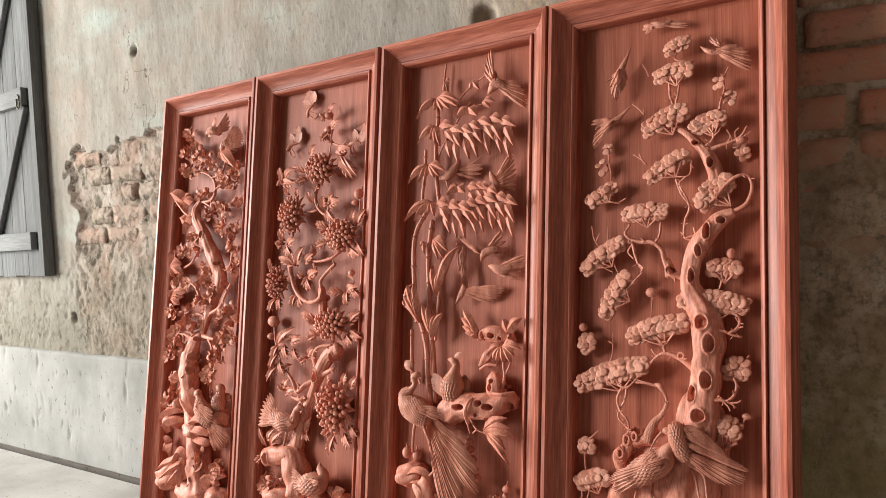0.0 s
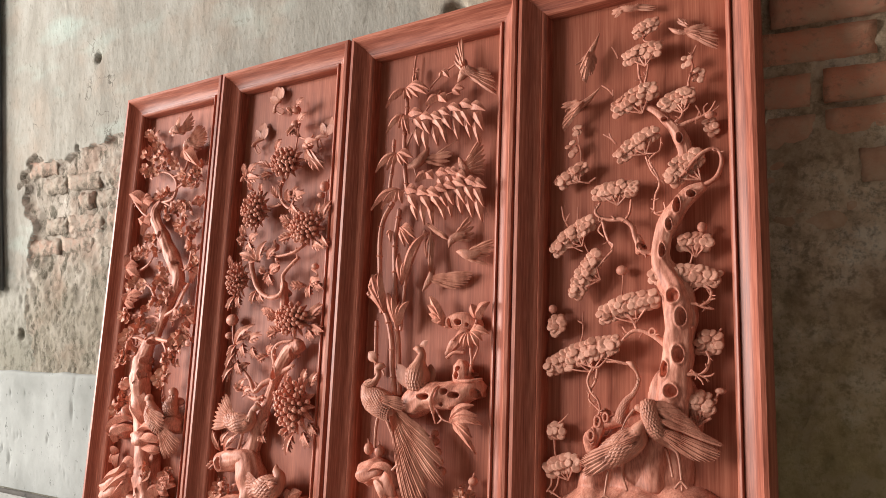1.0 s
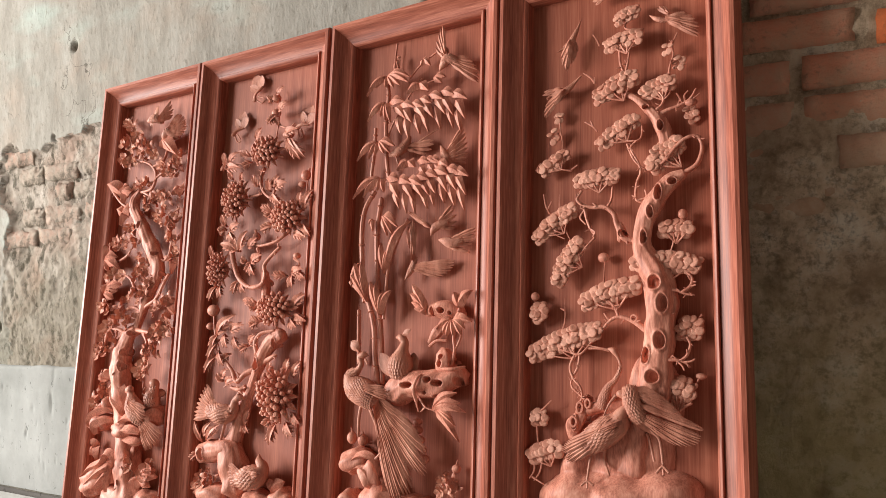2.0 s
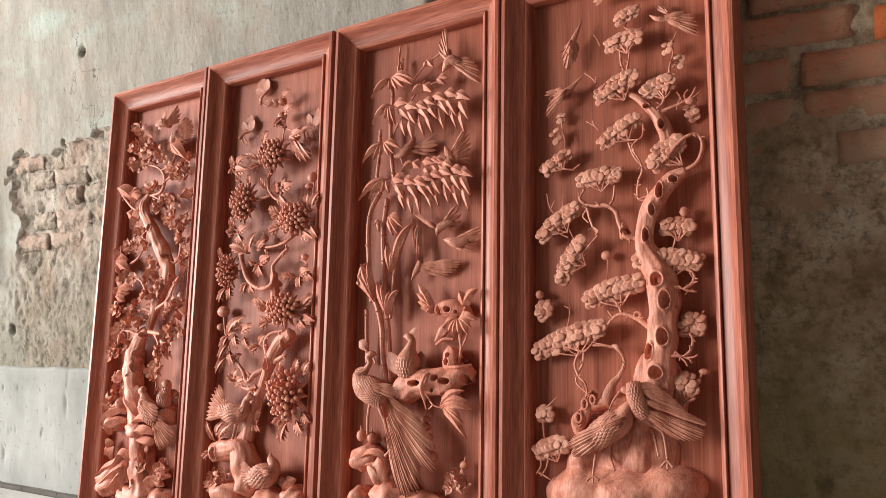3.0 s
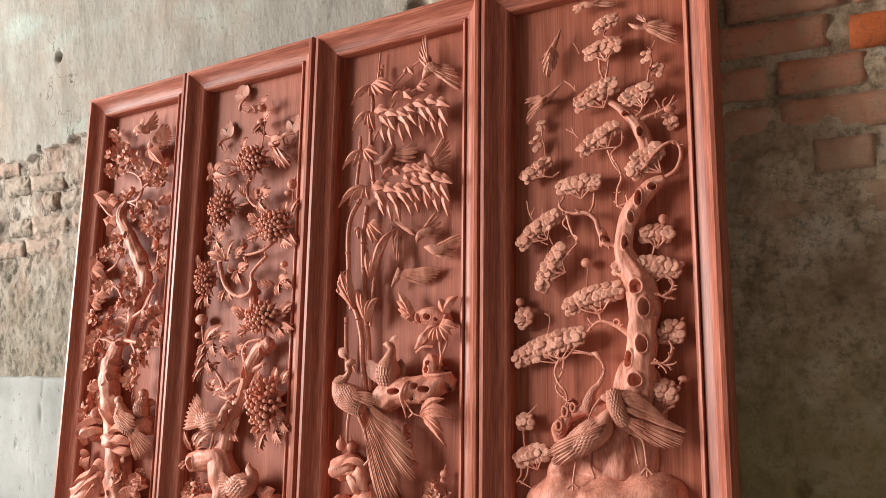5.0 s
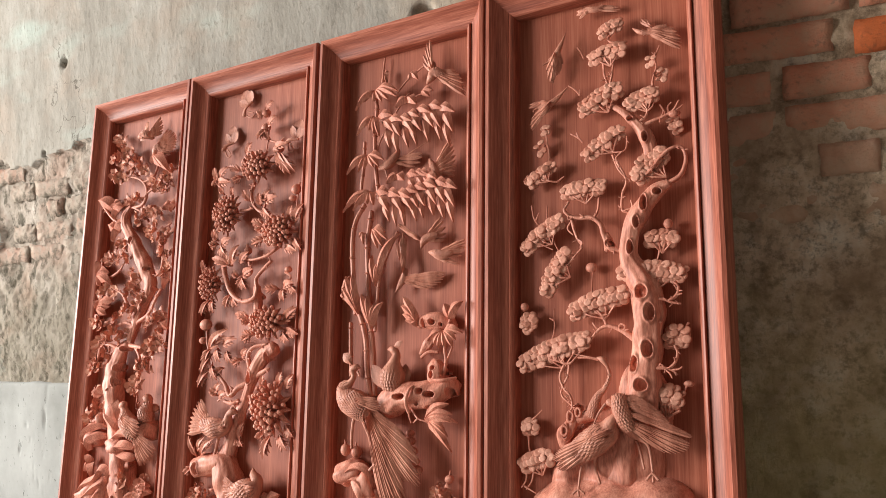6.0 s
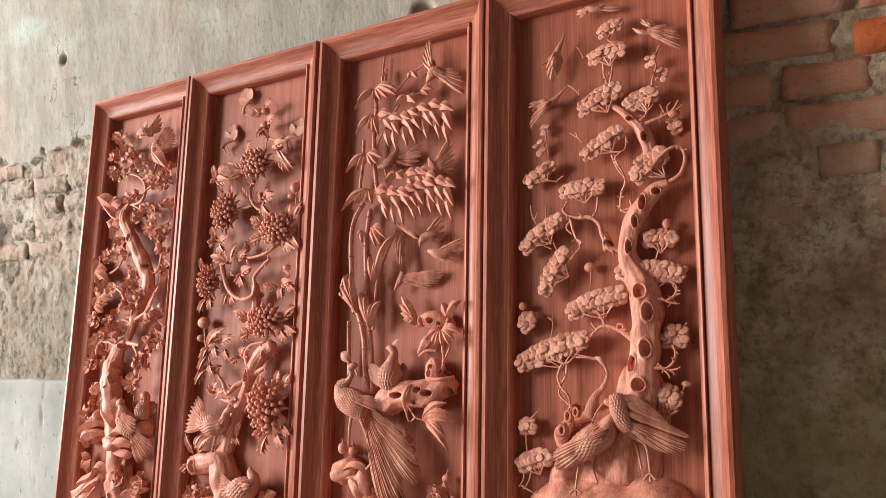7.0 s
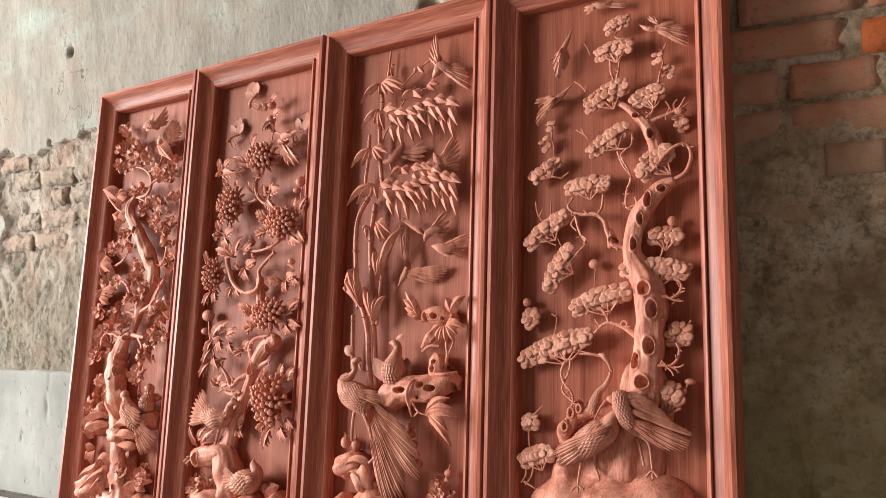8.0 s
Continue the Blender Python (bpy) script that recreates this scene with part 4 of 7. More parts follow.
twigs(p4, [(0.3741, 0.9384, 0.028), (0.3795, 0.9517, 0.03), (0.3739, 0.9635, 0.032)], [(0.3896, 0.9437, 0.028), (0.3884, 0.9569, 0.03), (0.3952, 0.9648, 0.03)], [(0.3487, 0.9549, 0.03), (0.3584, 0.9617, 0.032), (0.3625, 0.9708, 0.03)], [(0.3984, 0.9467, 0.028), (0.4098, 0.9508, 0.03), (0.4164, 0.9564, 0.03)])
branch(p4, [(0.3053, 0.6728, 0.024), (0.2838, 0.683, 0.026), (0.2641, 0.691, 0.028), (0.2531, 0.7155, 0.028), (0.2466, 0.7388, 0.028), (0.2281, 0.7544, 0.028), (0.2042, 0.7556, 0.028), (0.1825, 0.7625, 0.028), (0.1704, 0.7755, 0.028), (0.1813, 0.7915, 0.03)], .0075, .0035)
branch(p4, [(0.2328, 0.7528, 0.028), (0.2425, 0.7678, 0.028), (0.2446, 0.7934, 0.026)], .0035, .003)
branch(p4, [(0.1849, 0.7599, 0.028), (0.1926, 0.7321, 0.03), (0.1995, 0.7119, 0.03), (0.2088, 0.6962, 0.03), (0.1942, 0.6802, 0.03), (0.1787, 0.6644, 0.028), (0.1631, 0.6508, 0.026)], .0040, .002)
twigs(p4, [(0.1872, 0.7527, 0.028), (0.1781, 0.7369, 0.03), (0.19, 0.7219, 0.03)], [(0.1995, 0.7119, 0.03), (0.2105, 0.7034, 0.034), (0.2056, 0.6947, 0.034)], [(0.1324, 0.7331, 0.022), (0.1432, 0.7177, 0.024), (0.1505, 0.7018, 0.024), (0.1602, 0.6836, 0.024)], [(0.1043, 0.7213, 0.022), (0.1213, 0.7074, 0.026), (0.1438, 0.6962, 0.026)])
trunk(p4, [(0.2566, 0.686, 0.02, 0.006), (0.2606, 0.7009, 0.024, 0.01), (0.2541, 0.7195, 0.024, 0.007)], [(0.2648, 0.6986, 0.036, 0.006, 0.006)], "branch", "knotted stub of a branch")
branch(p4, [(0.311, 0.5099, 0.028), (0.2967, 0.5207, 0.03), (0.277, 0.5319, 0.03), (0.2569, 0.5367, 0.03), (0.2408, 0.5306, 0.03), (0.2221, 0.5113, 0.03)], .0075, .003)
branch(p4, [(0.2569, 0.5367, 0.03), (0.2482, 0.5566, 0.03), (0.2317, 0.5716, 0.028), (0.2194, 0.5778, 0.026)], .004, .002)
carved(p4, "knot", [ring((0.2873, 0.5335, 0.034), .006, .006, .0022), ring((0.3152, 0.5219, 0.04), .005, .006, .002)])
twigs(p4, [(0.2436, 0.5567, 0.03), (0.2581, 0.5593, 0.032)], [(0.2385, 0.5306, 0.03), (0.2325, 0.5372, 0.032), (0.228, 0.5439, 0.032)], [(0.2681, 0.5342, 0.03), (0.2618, 0.5235, 0.032)])
branch(p4, [(0.3205, 0.4488, 0.036), (0.343, 0.455, 0.04), (0.3639, 0.4571, 0.04), (0.3797, 0.4531, 0.038), (0.3891, 0.4451, 0.036)], .0065, .002)
branch(p4, [(0.3736, 0.4551, 0.038), (0.3863, 0.4673, 0.038), (0.39, 0.4857, 0.034), (0.3832, 0.4983, 0.03)], .0035, .0025)
twigs(p4, [(0.3535, 0.456, 0.04), (0.3606, 0.4652, 0.042)], [(0.366, 0.4561, 0.04), (0.3765, 0.4469, 0.042), (0.3797, 0.4389, 0.04)], [(0.3777, 0.4531, 0.038), (0.3925, 0.4551, 0.04), (0.3987, 0.4592, 0.04)])
branch(p4, [(0.332, 0.5726, 0.034), (0.3506, 0.5821, 0.038), (0.3675, 0.5834, 0.038), (0.384, 0.5764, 0.038), (0.3998, 0.5739, 0.036)], .006, .002)
branch(p4, [(0.3778, 0.5788, 0.038), (0.3921, 0.5888, 0.036), (0.3963, 0.6034, 0.034), (0.3853, 0.6171, 0.03), (0.3662, 0.6291, 0.028), (0.3482, 0.6371, 0.024)], .004, .002)
twigs(p4, [(0.3901, 0.5889, 0.036), (0.403, 0.5922, 0.038)], [(0.3941, 0.6014, 0.034), (0.3887, 0.6099, 0.036)], [(0.3771, 0.6218, 0.03), (0.3816, 0.6321, 0.03)])
branch(p4, [(0.3445, 0.5403, 0.036), (0.3615, 0.544, 0.036), (0.3656, 0.5608, 0.034), (0.3645, 0.5732, 0.036)], .006, .004)
branch(p4, [(0.3615, 0.3959, 0.02), (0.3537, 0.3756, 0.028), (0.3643, 0.3659, 0.03), (0.3769, 0.3743, 0.03), (0.3887, 0.3807, 0.028)], .004, .003)
branch(p4, [(0.3016, 0.6772, 0.026), (0.3016, 0.7109, 0.03), (0.2957, 0.7189, 0.032)], .005, .002)
branch(p4, [(0.3082, 0.7557, 0.026), (0.2961, 0.7595, 0.03), (0.2918, 0.7679, 0.03), (0.2947, 0.7958, 0.03), (0.302, 0.8154, 0.03), (0.298, 0.8353, 0.03), (0.2871, 0.8563, 0.03), (0.2827, 0.8684, 0.03), (0.2922, 0.8786, 0.03), (0.3032, 0.8867, 0.028), (0.3055, 0.9124, 0.026)], .0032, .002)
branch(p4, [(0.2739, 0.8782, 0.024), (0.2868, 0.8471, 0.03), (0.3001, 0.8293, 0.03), (0.3106, 0.8216, 0.028)], .0028, .002)
twigs(p4, [(0.2984, 0.7615, 0.03), (0.312, 0.7657, 0.03), (0.3101, 0.7805, 0.03)], [(0.2917, 0.7667, 0.03), (0.285, 0.772, 0.03)])
branch(p4, [(0.145, 0.504, 0.022), (0.1514, 0.4859, 0.026), (0.1617, 0.468, 0.028), (0.1784, 0.4658, 0.028), (0.1904, 0.4767, 0.028), (0.2015, 0.4899, 0.026)], .004, .0025)
twigs(p4, [(0.1028, 0.4887, 0.022), (0.122, 0.4771, 0.026), (0.1497, 0.4702, 0.028), (0.1641, 0.4658, 0.028)], [(0.1262, 0.4974, 0.024), (0.1392, 0.4837, 0.026), (0.1545, 0.4702, 0.028)], [(0.1951, 0.4767, 0.028), (0.216, 0.4766, 0.028), (0.2366, 0.4722, 0.028)], r=.0028)
branch(p4, [(0.1656, 0.4636, 0.026), (0.1566, 0.4404, 0.028), (0.1643, 0.4186, 0.03), (0.1783, 0.4025, 0.03), (0.1828, 0.3832, 0.03), (0.1747, 0.3678, 0.028), (0.1681, 0.3545, 0.024)], .0032, .0025)
branch(p4, [(0.1752, 0.4636, 0.026), (0.1733, 0.4405, 0.028), (0.1603, 0.4185, 0.026), (0.1601, 0.4021, 0.026), (0.1765, 0.3872, 0.026), (0.1904, 0.3747, 0.026), (0.1861, 0.354, 0.022)], .003, .0025)
trunk(p4, [(0.1592, 0.315, 0.018, 0.01), (0.173, 0.3395, 0.022, 0.013), (0.1863, 0.368, 0.022, 0.01), (0.1905, 0.3864, 0.02, 0.005)], [(0.1667, 0.3358, 0.038, 0.006, 0.012), (0.1936, 0.3793, 0.034, 0.005, 0.006)], "root", "hollow carved root stub")
branch(p4, [(0.3087, 1.1135, 0.02), (0.2747, 1.1197, 0.024), (0.2726, 1.135, 0.024)], .003, .002)
branch(p4, [(0.2672, 1.0308, 0.022), (0.2619, 1.051, 0.026), (0.2594, 1.0839, 0.024)], .0035, .0025)
branch(p4, [(0.2719, 1.0298, 0.022), (0.2786, 1.0512, 0.026), (0.2809, 1.0793, 0.024)], .003, .0025)
branch(p4, [(0.3565, 0.9956, 0.022), (0.3606, 1.019, 0.026), (0.3681, 1.0444, 0.026), (0.366, 1.0656, 0.024), (0.3762, 1.0885, 0.026)], .0032, .0018)
twigs(p4, [(0.2165, 1.0972, 0.02), (0.2109, 1.1119, 0.024), (0.2035, 1.1235, 0.024)], [(0.2065, 1.0189, 0.02), (0.1971, 1.0316, 0.024), (0.183, 1.0423, 0.026)], [(0.2053, 1.0179, 0.02), (0.2071, 1.0297, 0.024)], [(0.211, 0.9148, 0.02), (0.2029, 0.9246, 0.024), (0.1866, 0.9362, 0.026)], [(0.2029, 0.9246, 0.024), (0.199, 0.9367, 0.026)], [(0.247, 0.9033, 0.02), (0.2724, 0.8849, 0.026), (0.2939, 0.8812, 0.028)], [(0.1553, 0.8385, 0.02), (0.1368, 0.8423, 0.024), (0.1094, 0.854, 0.02)], [(0.1562, 0.8403, 0.022), (0.1705, 0.8471, 0.026)])
twigs(p4, [(0.1087, 0.7524, 0.02), (0.1013, 0.7688, 0.026), (0.0972, 0.7929, 0.028)], [(0.1055, 0.7615, 0.024), (0.1142, 0.777, 0.026)], [(0.1292, 0.7599, 0.02), (0.1322, 0.7895, 0.026)], [(0.1319, 0.502, 0.02), (0.1446, 0.5297, 0.026), (0.1459, 0.5748, 0.028)], [(0.1457, 0.551, 0.028), (0.1368, 0.5557, 0.03)], [(0.2131, 0.5677, 0.016), (0.2215, 0.6008, 0.018), (0.2247, 0.6456, 0.018)], [(0.0737, 0.5727, 0.016), (0.0796, 0.5897, 0.02)], [(0.0767, 0.3386, 0.016), (0.0986, 0.3585, 0.02), (0.1145, 0.3734, 0.022)], [(0.0826, 0.3223, 0.018), (0.0859, 0.295, 0.02), (0.0923, 0.2788, 0.018)], [(0.0773, 0.256, 0.018), (0.0791, 0.2369, 0.022), (0.0701, 0.2212, 0.024)], [(0.0946, 0.2593, 0.018), (0.0915, 0.2357, 0.022), (0.08, 0.2177, 0.024)], [(0.0763, 0.2239, 0.024), (0.1008, 0.2129, 0.024)])
twigs(p4, [(0.1266, 0.9563, 0.016), (0.1307, 0.9272, 0.02), (0.1356, 0.8994, 0.02), (0.1319, 0.8723, 0.018)], [(0.085, 0.8626, 0.018), (0.0762, 0.848, 0.022)], [(0.3767, 0.7231, 0.016), (0.3749, 0.7007, 0.02)], [(0.3607, 0.6954, 0.02), (0.3595, 0.6734, 0.022), (0.3542, 0.6589, 0.02)], [(0.4083, 0.5398, 0.018), (0.396, 0.5244, 0.02)], [(0.4, 0.425, 0.018), (0.3917, 0.4067, 0.02)])
buds(p4, (0.378, 0.7288, 0.02, 0.009, 0.01, 0.007), (0.4003, 0.9418, 0.028, 0.012, 0.007, 0.007))
buds(p4, (0.0769, 0.5816, 0.02, 0.009, 0.009, 0.008), (0.2217, 0.6552, 0.016, 0.012, 0.01, 0.007), (0.4037, 0.4291, 0.016, 0.01, 0.006, 0.007))
pine(p4, (0.2526, 1.1405, 0.022), (0.3, 1.1546, 0.026), .016, .0105)
pine(p4, (0.2296, 1.0911, 0.022), (0.3086, 1.0958, 0.028), .018)
pine(p4, (0.208, 0.9824, 0.022), (0.2978, 1.0135, 0.03), .022)
pine(p4, (0.3058, 0.9745, 0.022), (0.3698, 0.9902, 0.03), .019)
pine(p4, (0.2161, 0.8824, 0.022), (0.2996, 0.9268, 0.028), .018)
pine(p4, (0.3225, 0.8218, 0.03), (0.379, 0.8702, 0.022), .026, .0135)
pine(p4, (0.1667, 0.8122, 0.024), (0.2576, 0.8145, 0.028), .019)
pine(p4, (0.0783, 0.6996, 0.022), (0.1652, 0.7572, 0.028), .019)
pine(p4, (0.1263, 0.6072, 0.022), (0.1783, 0.6912, 0.026), .020)
pine(p4, (0.3359, 0.7019, 0.02), (0.3944, 0.6966, 0.022), .017, .0135)
pine(p4, (0.2841, 0.6404, 0.03), (0.408, 0.6287, 0.028), .022, .0135)
pine(p4, (0.1805, 0.5637, 0.024), (0.2965, 0.5982, 0.03), .022, .0135)
pine(p4, (0.0733, 0.5399, 0.018), (0.1033, 0.555, 0.022), .020, .0135)
pine(p4, (0.0698, 0.4615, 0.022), (0.219, 0.5136, 0.028), .024, .0135)
pine(p4, (0.3669, 0.5093, 0.022), (0.4088, 0.5126, 0.024), .024, .0135)
pine(p4, (0.341, 0.4057, 0.024), (0.3929, 0.3988, 0.026), .024, .0135)
pine(p4, (0.0726, 0.3352, 0.018), (0.1059, 0.3389, 0.02), .016, .0125)
pine(p4, (0.0683, 0.2611, 0.02), (0.1388, 0.2842, 0.024), .018, .0135)
pine(p4, (0.0884, 0.8395, 0.02), (0.1499, 0.8768, 0.024), .014)
pine(p4, (0.1089, 0.9088, 0.018), (0.1255, 0.9255, 0.02), .012)
pine(p4, (0.1161, 0.953, 0.016), (0.1353, 0.9568, 0.018), .009, .009)
pine(p4, (0.3465, 1.0571, 0.02), (0.3653, 1.0618, 0.022), .010, .010)
pine(p4, (0.3766, 1.0156, 0.02), (0.3802, 1.0398, 0.022), .010, .011)
pine(p4, (0.3898, 0.9179, 0.008), (0.4059, 0.9272, 0.01), .020, .011)
mound(p4, [(0.235, 0.185, 0.155, 0.062, 0.056, 0.0), (0.338, 0.222, 0.064, 0.038, 0.052, 0.0), (0.262, 0.208, 0.060, 0.036, 0.050, 0.1), (0.158, 0.205, 0.060, 0.040, 0.044, 0.3), (0.166, 0.262, 0.034, 0.080, 0.032, -0.35), (0.262, 0.285, 0.090, 0.100, 0.030, 0.0), (0.317, 0.385, 0.052, 0.090, 0.026, 0.1), (0.300, 0.160, 0.13, 0.050, 0.050, 0.0)],
      label="broad smooth carved mound under the cranes")
FRONT_CRANE = [(0.2607, 0.39, 0.054, 0.0035), (0.2678, 0.3929, 0.056, 0.0075), (0.2795, 0.3858, 0.056, 0.0065), (0.2815, 0.3717, 0.056, 0.0075), (0.2697, 0.357, 0.056, 0.013), (0.2589, 0.3395, 0.05, 0.024), (0.2296, 0.3172, 0.046, 0.027), (0.1967, 0.2955, 0.04, 0.018), (0.163, 0.277, 0.034, 0.006)]
carving_bird(p4, [body(FRONT_CRANE, 14), rod([(0.2589, 0.39, 0.055), (0.2458, 0.3721, 0.058), (0.2348, 0.3491, 0.058)], .0034, .001)] + scales(FRONT_CRANE[4:], .0085)
             + fan((0.2768, 0.3439, 0.072), (0.1704, 0.306, 0.056), (0.1623, 0.2781, 0.05), 9, .013, .07, .3) + fan((0.2674, 0.3323, 0.068), (0.1623, 0.2755, 0.05), (0.1842, 0.2663, 0.048), 7, .012, .05, .2) + fan((0.1971, 0.293, 0.048), (0.1523, 0.2703, 0.04), (0.1714, 0.2623, 0.036), 6, .010)
             + [rod([(0.215, 0.2905, 0.044), (0.205, 0.2718, 0.044), (0.2002, 0.2314, 0.05)], .0036, .0022), rod([(0.2286, 0.291, 0.036), (0.2273, 0.2675, 0.03), (0.2433, 0.2445, 0.05)], .0036, .0022), rod([(0.1942, 0.2232, 0.064), (0.2049, 0.232, 0.062), (0.2172, 0.2264, 0.064)], .0022), rod([(0.2041, 0.2327, 0.06), (0.2071, 0.2207, 0.066)], .0022)], "carved crane preening on the mound")
REAR_CRANE = [(0.2774, 0.4039, 0.04, 0.012), (0.2871, 0.3839, 0.044, 0.021), (0.2978, 0.3581, 0.042, 0.022), (0.3119, 0.3371, 0.036, 0.012), (0.3305, 0.3206, 0.03, 0.004)]
carving_bird(p4, [body(REAR_CRANE, 12)] + scales([(0.2841, 0.4082, 0.05, 0.014), (0.288, 0.3891, 0.056, 0.016), (0.2962, 0.3644, 0.056, 0.015), (0.3065, 0.3448, 0.05, 0.01)], .0065)
             + fan((0.2881, 0.3967, 0.056), (0.3249, 0.4016, 0.05), (0.3794, 0.3547, 0.046), 9, .013, .06, .3) + fan((0.2945, 0.3769, 0.06), (0.3828, 0.3539, 0.044), (0.4082, 0.3351, 0.042), 7, .012, .05, .3) + fan((0.301, 0.3587, 0.058), (0.407, 0.3254, 0.042), (0.363, 0.3067, 0.04), 9, .012, .05, .3)
             + [rod([(0.3054, 0.3444, 0.04), (0.3208, 0.3279, 0.04), (0.3339, 0.3139, 0.04), (0.3408, 0.2724, 0.045)], .0042, .0026), rod([(0.3085, 0.3243, 0.034), (0.3133, 0.3094, 0.03), (0.3236, 0.2754, 0.04)], .003, .0022), rod([(0.3348, 0.2593, 0.066), (0.3453, 0.2705, 0.064), (0.3566, 0.2612, 0.066)], .0024), rod([(0.3442, 0.272, 0.06), (0.3483, 0.2569, 0.068)], .0024)], "carved crane with one spread wing")
carved(p4, "root", [body([(0.1625, 0.3083, 0.012, 0.014), (0.1587, 0.3297, 0.02, 0.012), (0.165, 0.3436, 0.024, 0.008)], 12, 6, 1, .2), body([(0.2582, 0.3691, 0.01, 0.016), (0.2221, 0.3701, 0.018, 0.014), (0.1945, 0.3583, 0.02, 0.012), (0.1726, 0.3518, 0.02, 0.008)], 12, 6, 1, .3), ring((0.1668, 0.3361, 0.034), .006, .009, .003), ring((0.1786, 0.3631, 0.032), .006, .010, .003), ring((0.1955, 0.3718, 0.034), .005, .008, .0028)], "twisted hollow carved root")
carving_bird(p4, [*plumed([(0.2352, 0.4764, 0.03, 0.002), (0.2465, 0.4721, 0.03, 0.0065), (0.2552, 0.4592, 0.03, 0.0036), (0.2593, 0.4401, 0.03, 0.0036), (0.2498, 0.4188, 0.03, 0.0045), (0.236, 0.4037, 0.03, 0.0075), (0.2281, 0.3865, 0.028, 0.011), (0.221, 0.367, 0.022, 0.013)], 10), rod([(0.2419, 0.4732, 0.03), (0.2134, 0.4787, 0.03), (0.1913, 0.4832, 0.03)], .0022, .0008)], "carved crane's raised neck and beak")
carving_bird(p4, [*plumed([(0.1766, 1.1635, 0.022, 0.0008), (0.1708, 1.1462, 0.024, 0.003), (0.1629, 1.1302, 0.024, 0.0055), (0.1524, 1.1122, 0.024, 0.007), (0.1393, 1.1061, 0.024, 0.002)], 9), rod([(0.1376, 1.1044, 0.026), (0.1262, 1.0977, 0.03)], .0022, .0012)] + fan((0.158, 1.117, 0.028), (0.1479, 1.055, 0.024), (0.1348, 1.0847, 0.026), 6, .009) + fan((0.1602, 1.1231, 0.024), (0.166, 1.0978, 0.014), (0.1528, 1.0727, 0.014), 4, .008), "carved crane diving with folded wings")
carving_bird(p4, [*plumed([(0.1788, 1.0408, 0.022, 0.0008), (0.1668, 1.0288, 0.024, 0.003), (0.1513, 1.0155, 0.024, 0.006), (0.1319, 1.0066, 0.024, 0.007), (0.1123, 1.0051, 0.024, 0.002)], 9), rod([(0.1132, 1.0055, 0.026), (0.1045, 0.9983, 0.03)], .002)] + fan((0.1453, 1.009, 0.028), (0.0979, 0.9592, 0.022), (0.1026, 0.9898, 0.026), 7, .009) + fan((0.1376, 1.0174, 0.022), (0.0892, 1.0214, 0.014), (0.0971, 1.0072, 0.014), 3, .007), "carved crane gliding with lowered wing")
carving_bird(p4, [*plumed([(0.3212, 1.1398, 0.02, 0.001), (0.336, 1.1273, 0.024, 0.005), (0.3519, 1.1211, 0.024, 0.004), (0.3695, 1.1249, 0.022, 0.006), (0.391, 1.1286, 0.018, 0.003)], 9)] + fan((0.3542, 1.123, 0.024), (0.4035, 1.1217, 0.016), (0.4124, 1.0781, 0.014), 7, .009) + fan((0.3601, 1.1328, 0.02), (0.3359, 1.1534, 0.014), (0.3476, 1.1554, 0.014), 3, .007), "carved crane in level flight")
carving_bird(p4, [*plumed([(0.2031, 1.1987, 0.02, 0.002), (0.2241, 1.2027, 0.022, 0.006), (0.2489, 1.1989, 0.022, 0.005), (0.2637, 1.2051, 0.022, 0.001)], 9)] + fan((0.2298, 1.2003, 0.024), (0.208, 1.1898, 0.02), (0.2032, 1.2063, 0.02), 3, .007) + fan((0.2324, 1.2022, 0.024), (0.2833, 1.2003, 0.016), (0.2896, 1.1872, 0.014), 4, .008), "carved crane under the top rail")

# ---- bamboo, peacock and small birds ----
bamboo(p3, [(0.1074, 0.4366, 0.0179), (0.1062, 0.5086, 0.0224), (0.1057, 0.5614, 0.0246)], .0062, 2)
bamboo(p3, [(0.1649, 0.3923, 0.0179), (0.1563, 0.4562, 0.0224), (0.1541, 0.5181, 0.0269), (0.137, 0.576, 0.0291), (0.1125, 0.6035, 0.0291), (0.0808, 0.6291, 0.0291)], .0085, 5)
bamboo(p3, [(0.1218, 0.5807, 0.0269), (0.112, 0.6547, 0.0269), (0.1046, 0.7505, 0.0269), (0.1107, 0.8056, 0.0246), (0.1347, 0.8452, 0.0224)], .0075, 4)
bamboo(p3, [(0.1744, 0.3925, 0.0134), (0.1672, 0.508, 0.0179), (0.1596, 0.5862, 0.0246), (0.1533, 0.6661, 0.0246), (0.1486, 0.7473, 0.0246), (0.1557, 0.8264, 0.0224)], .0080, 6)
bamboo(p3, [(0.1793, 0.5397, 0.0269), (0.1832, 0.6113, 0.0269), (0.1881, 0.6571, 0.0269), (0.2088, 0.7154, 0.0269), (0.236, 0.7689, 0.0269)], .0048, 4)
bamboo(p3, [(0.1747, 0.8556, 0.0179), (0.1655, 0.9251, 0.0224), (0.1594, 1.0035, 0.0224), (0.1634, 1.0814, 0.0224), (0.1533, 1.1274, 0.0202)], .0065, 5)
bamboo(p3, [(0.1224, 0.855, 0.0157), (0.1209, 0.8921, 0.0202), (0.1277, 0.9372, 0.0224), (0.1286, 1.004, 0.0224)], .0055, 3)
bamboo(p3, [(0.1577, 0.9554, 0.0179), (0.1747, 1.0017, 0.0202), (0.2114, 1.0516, 0.0224), (0.2399, 1.0888, 0.0224), (0.259, 1.1064, 0.0224)], .0028, 2)
bamboo(p3, [(0.1724, 1.1268, 0.0112), (0.1725, 1.1727, 0.0134), (0.1762, 1.216, 0.0134)], .003, 1)
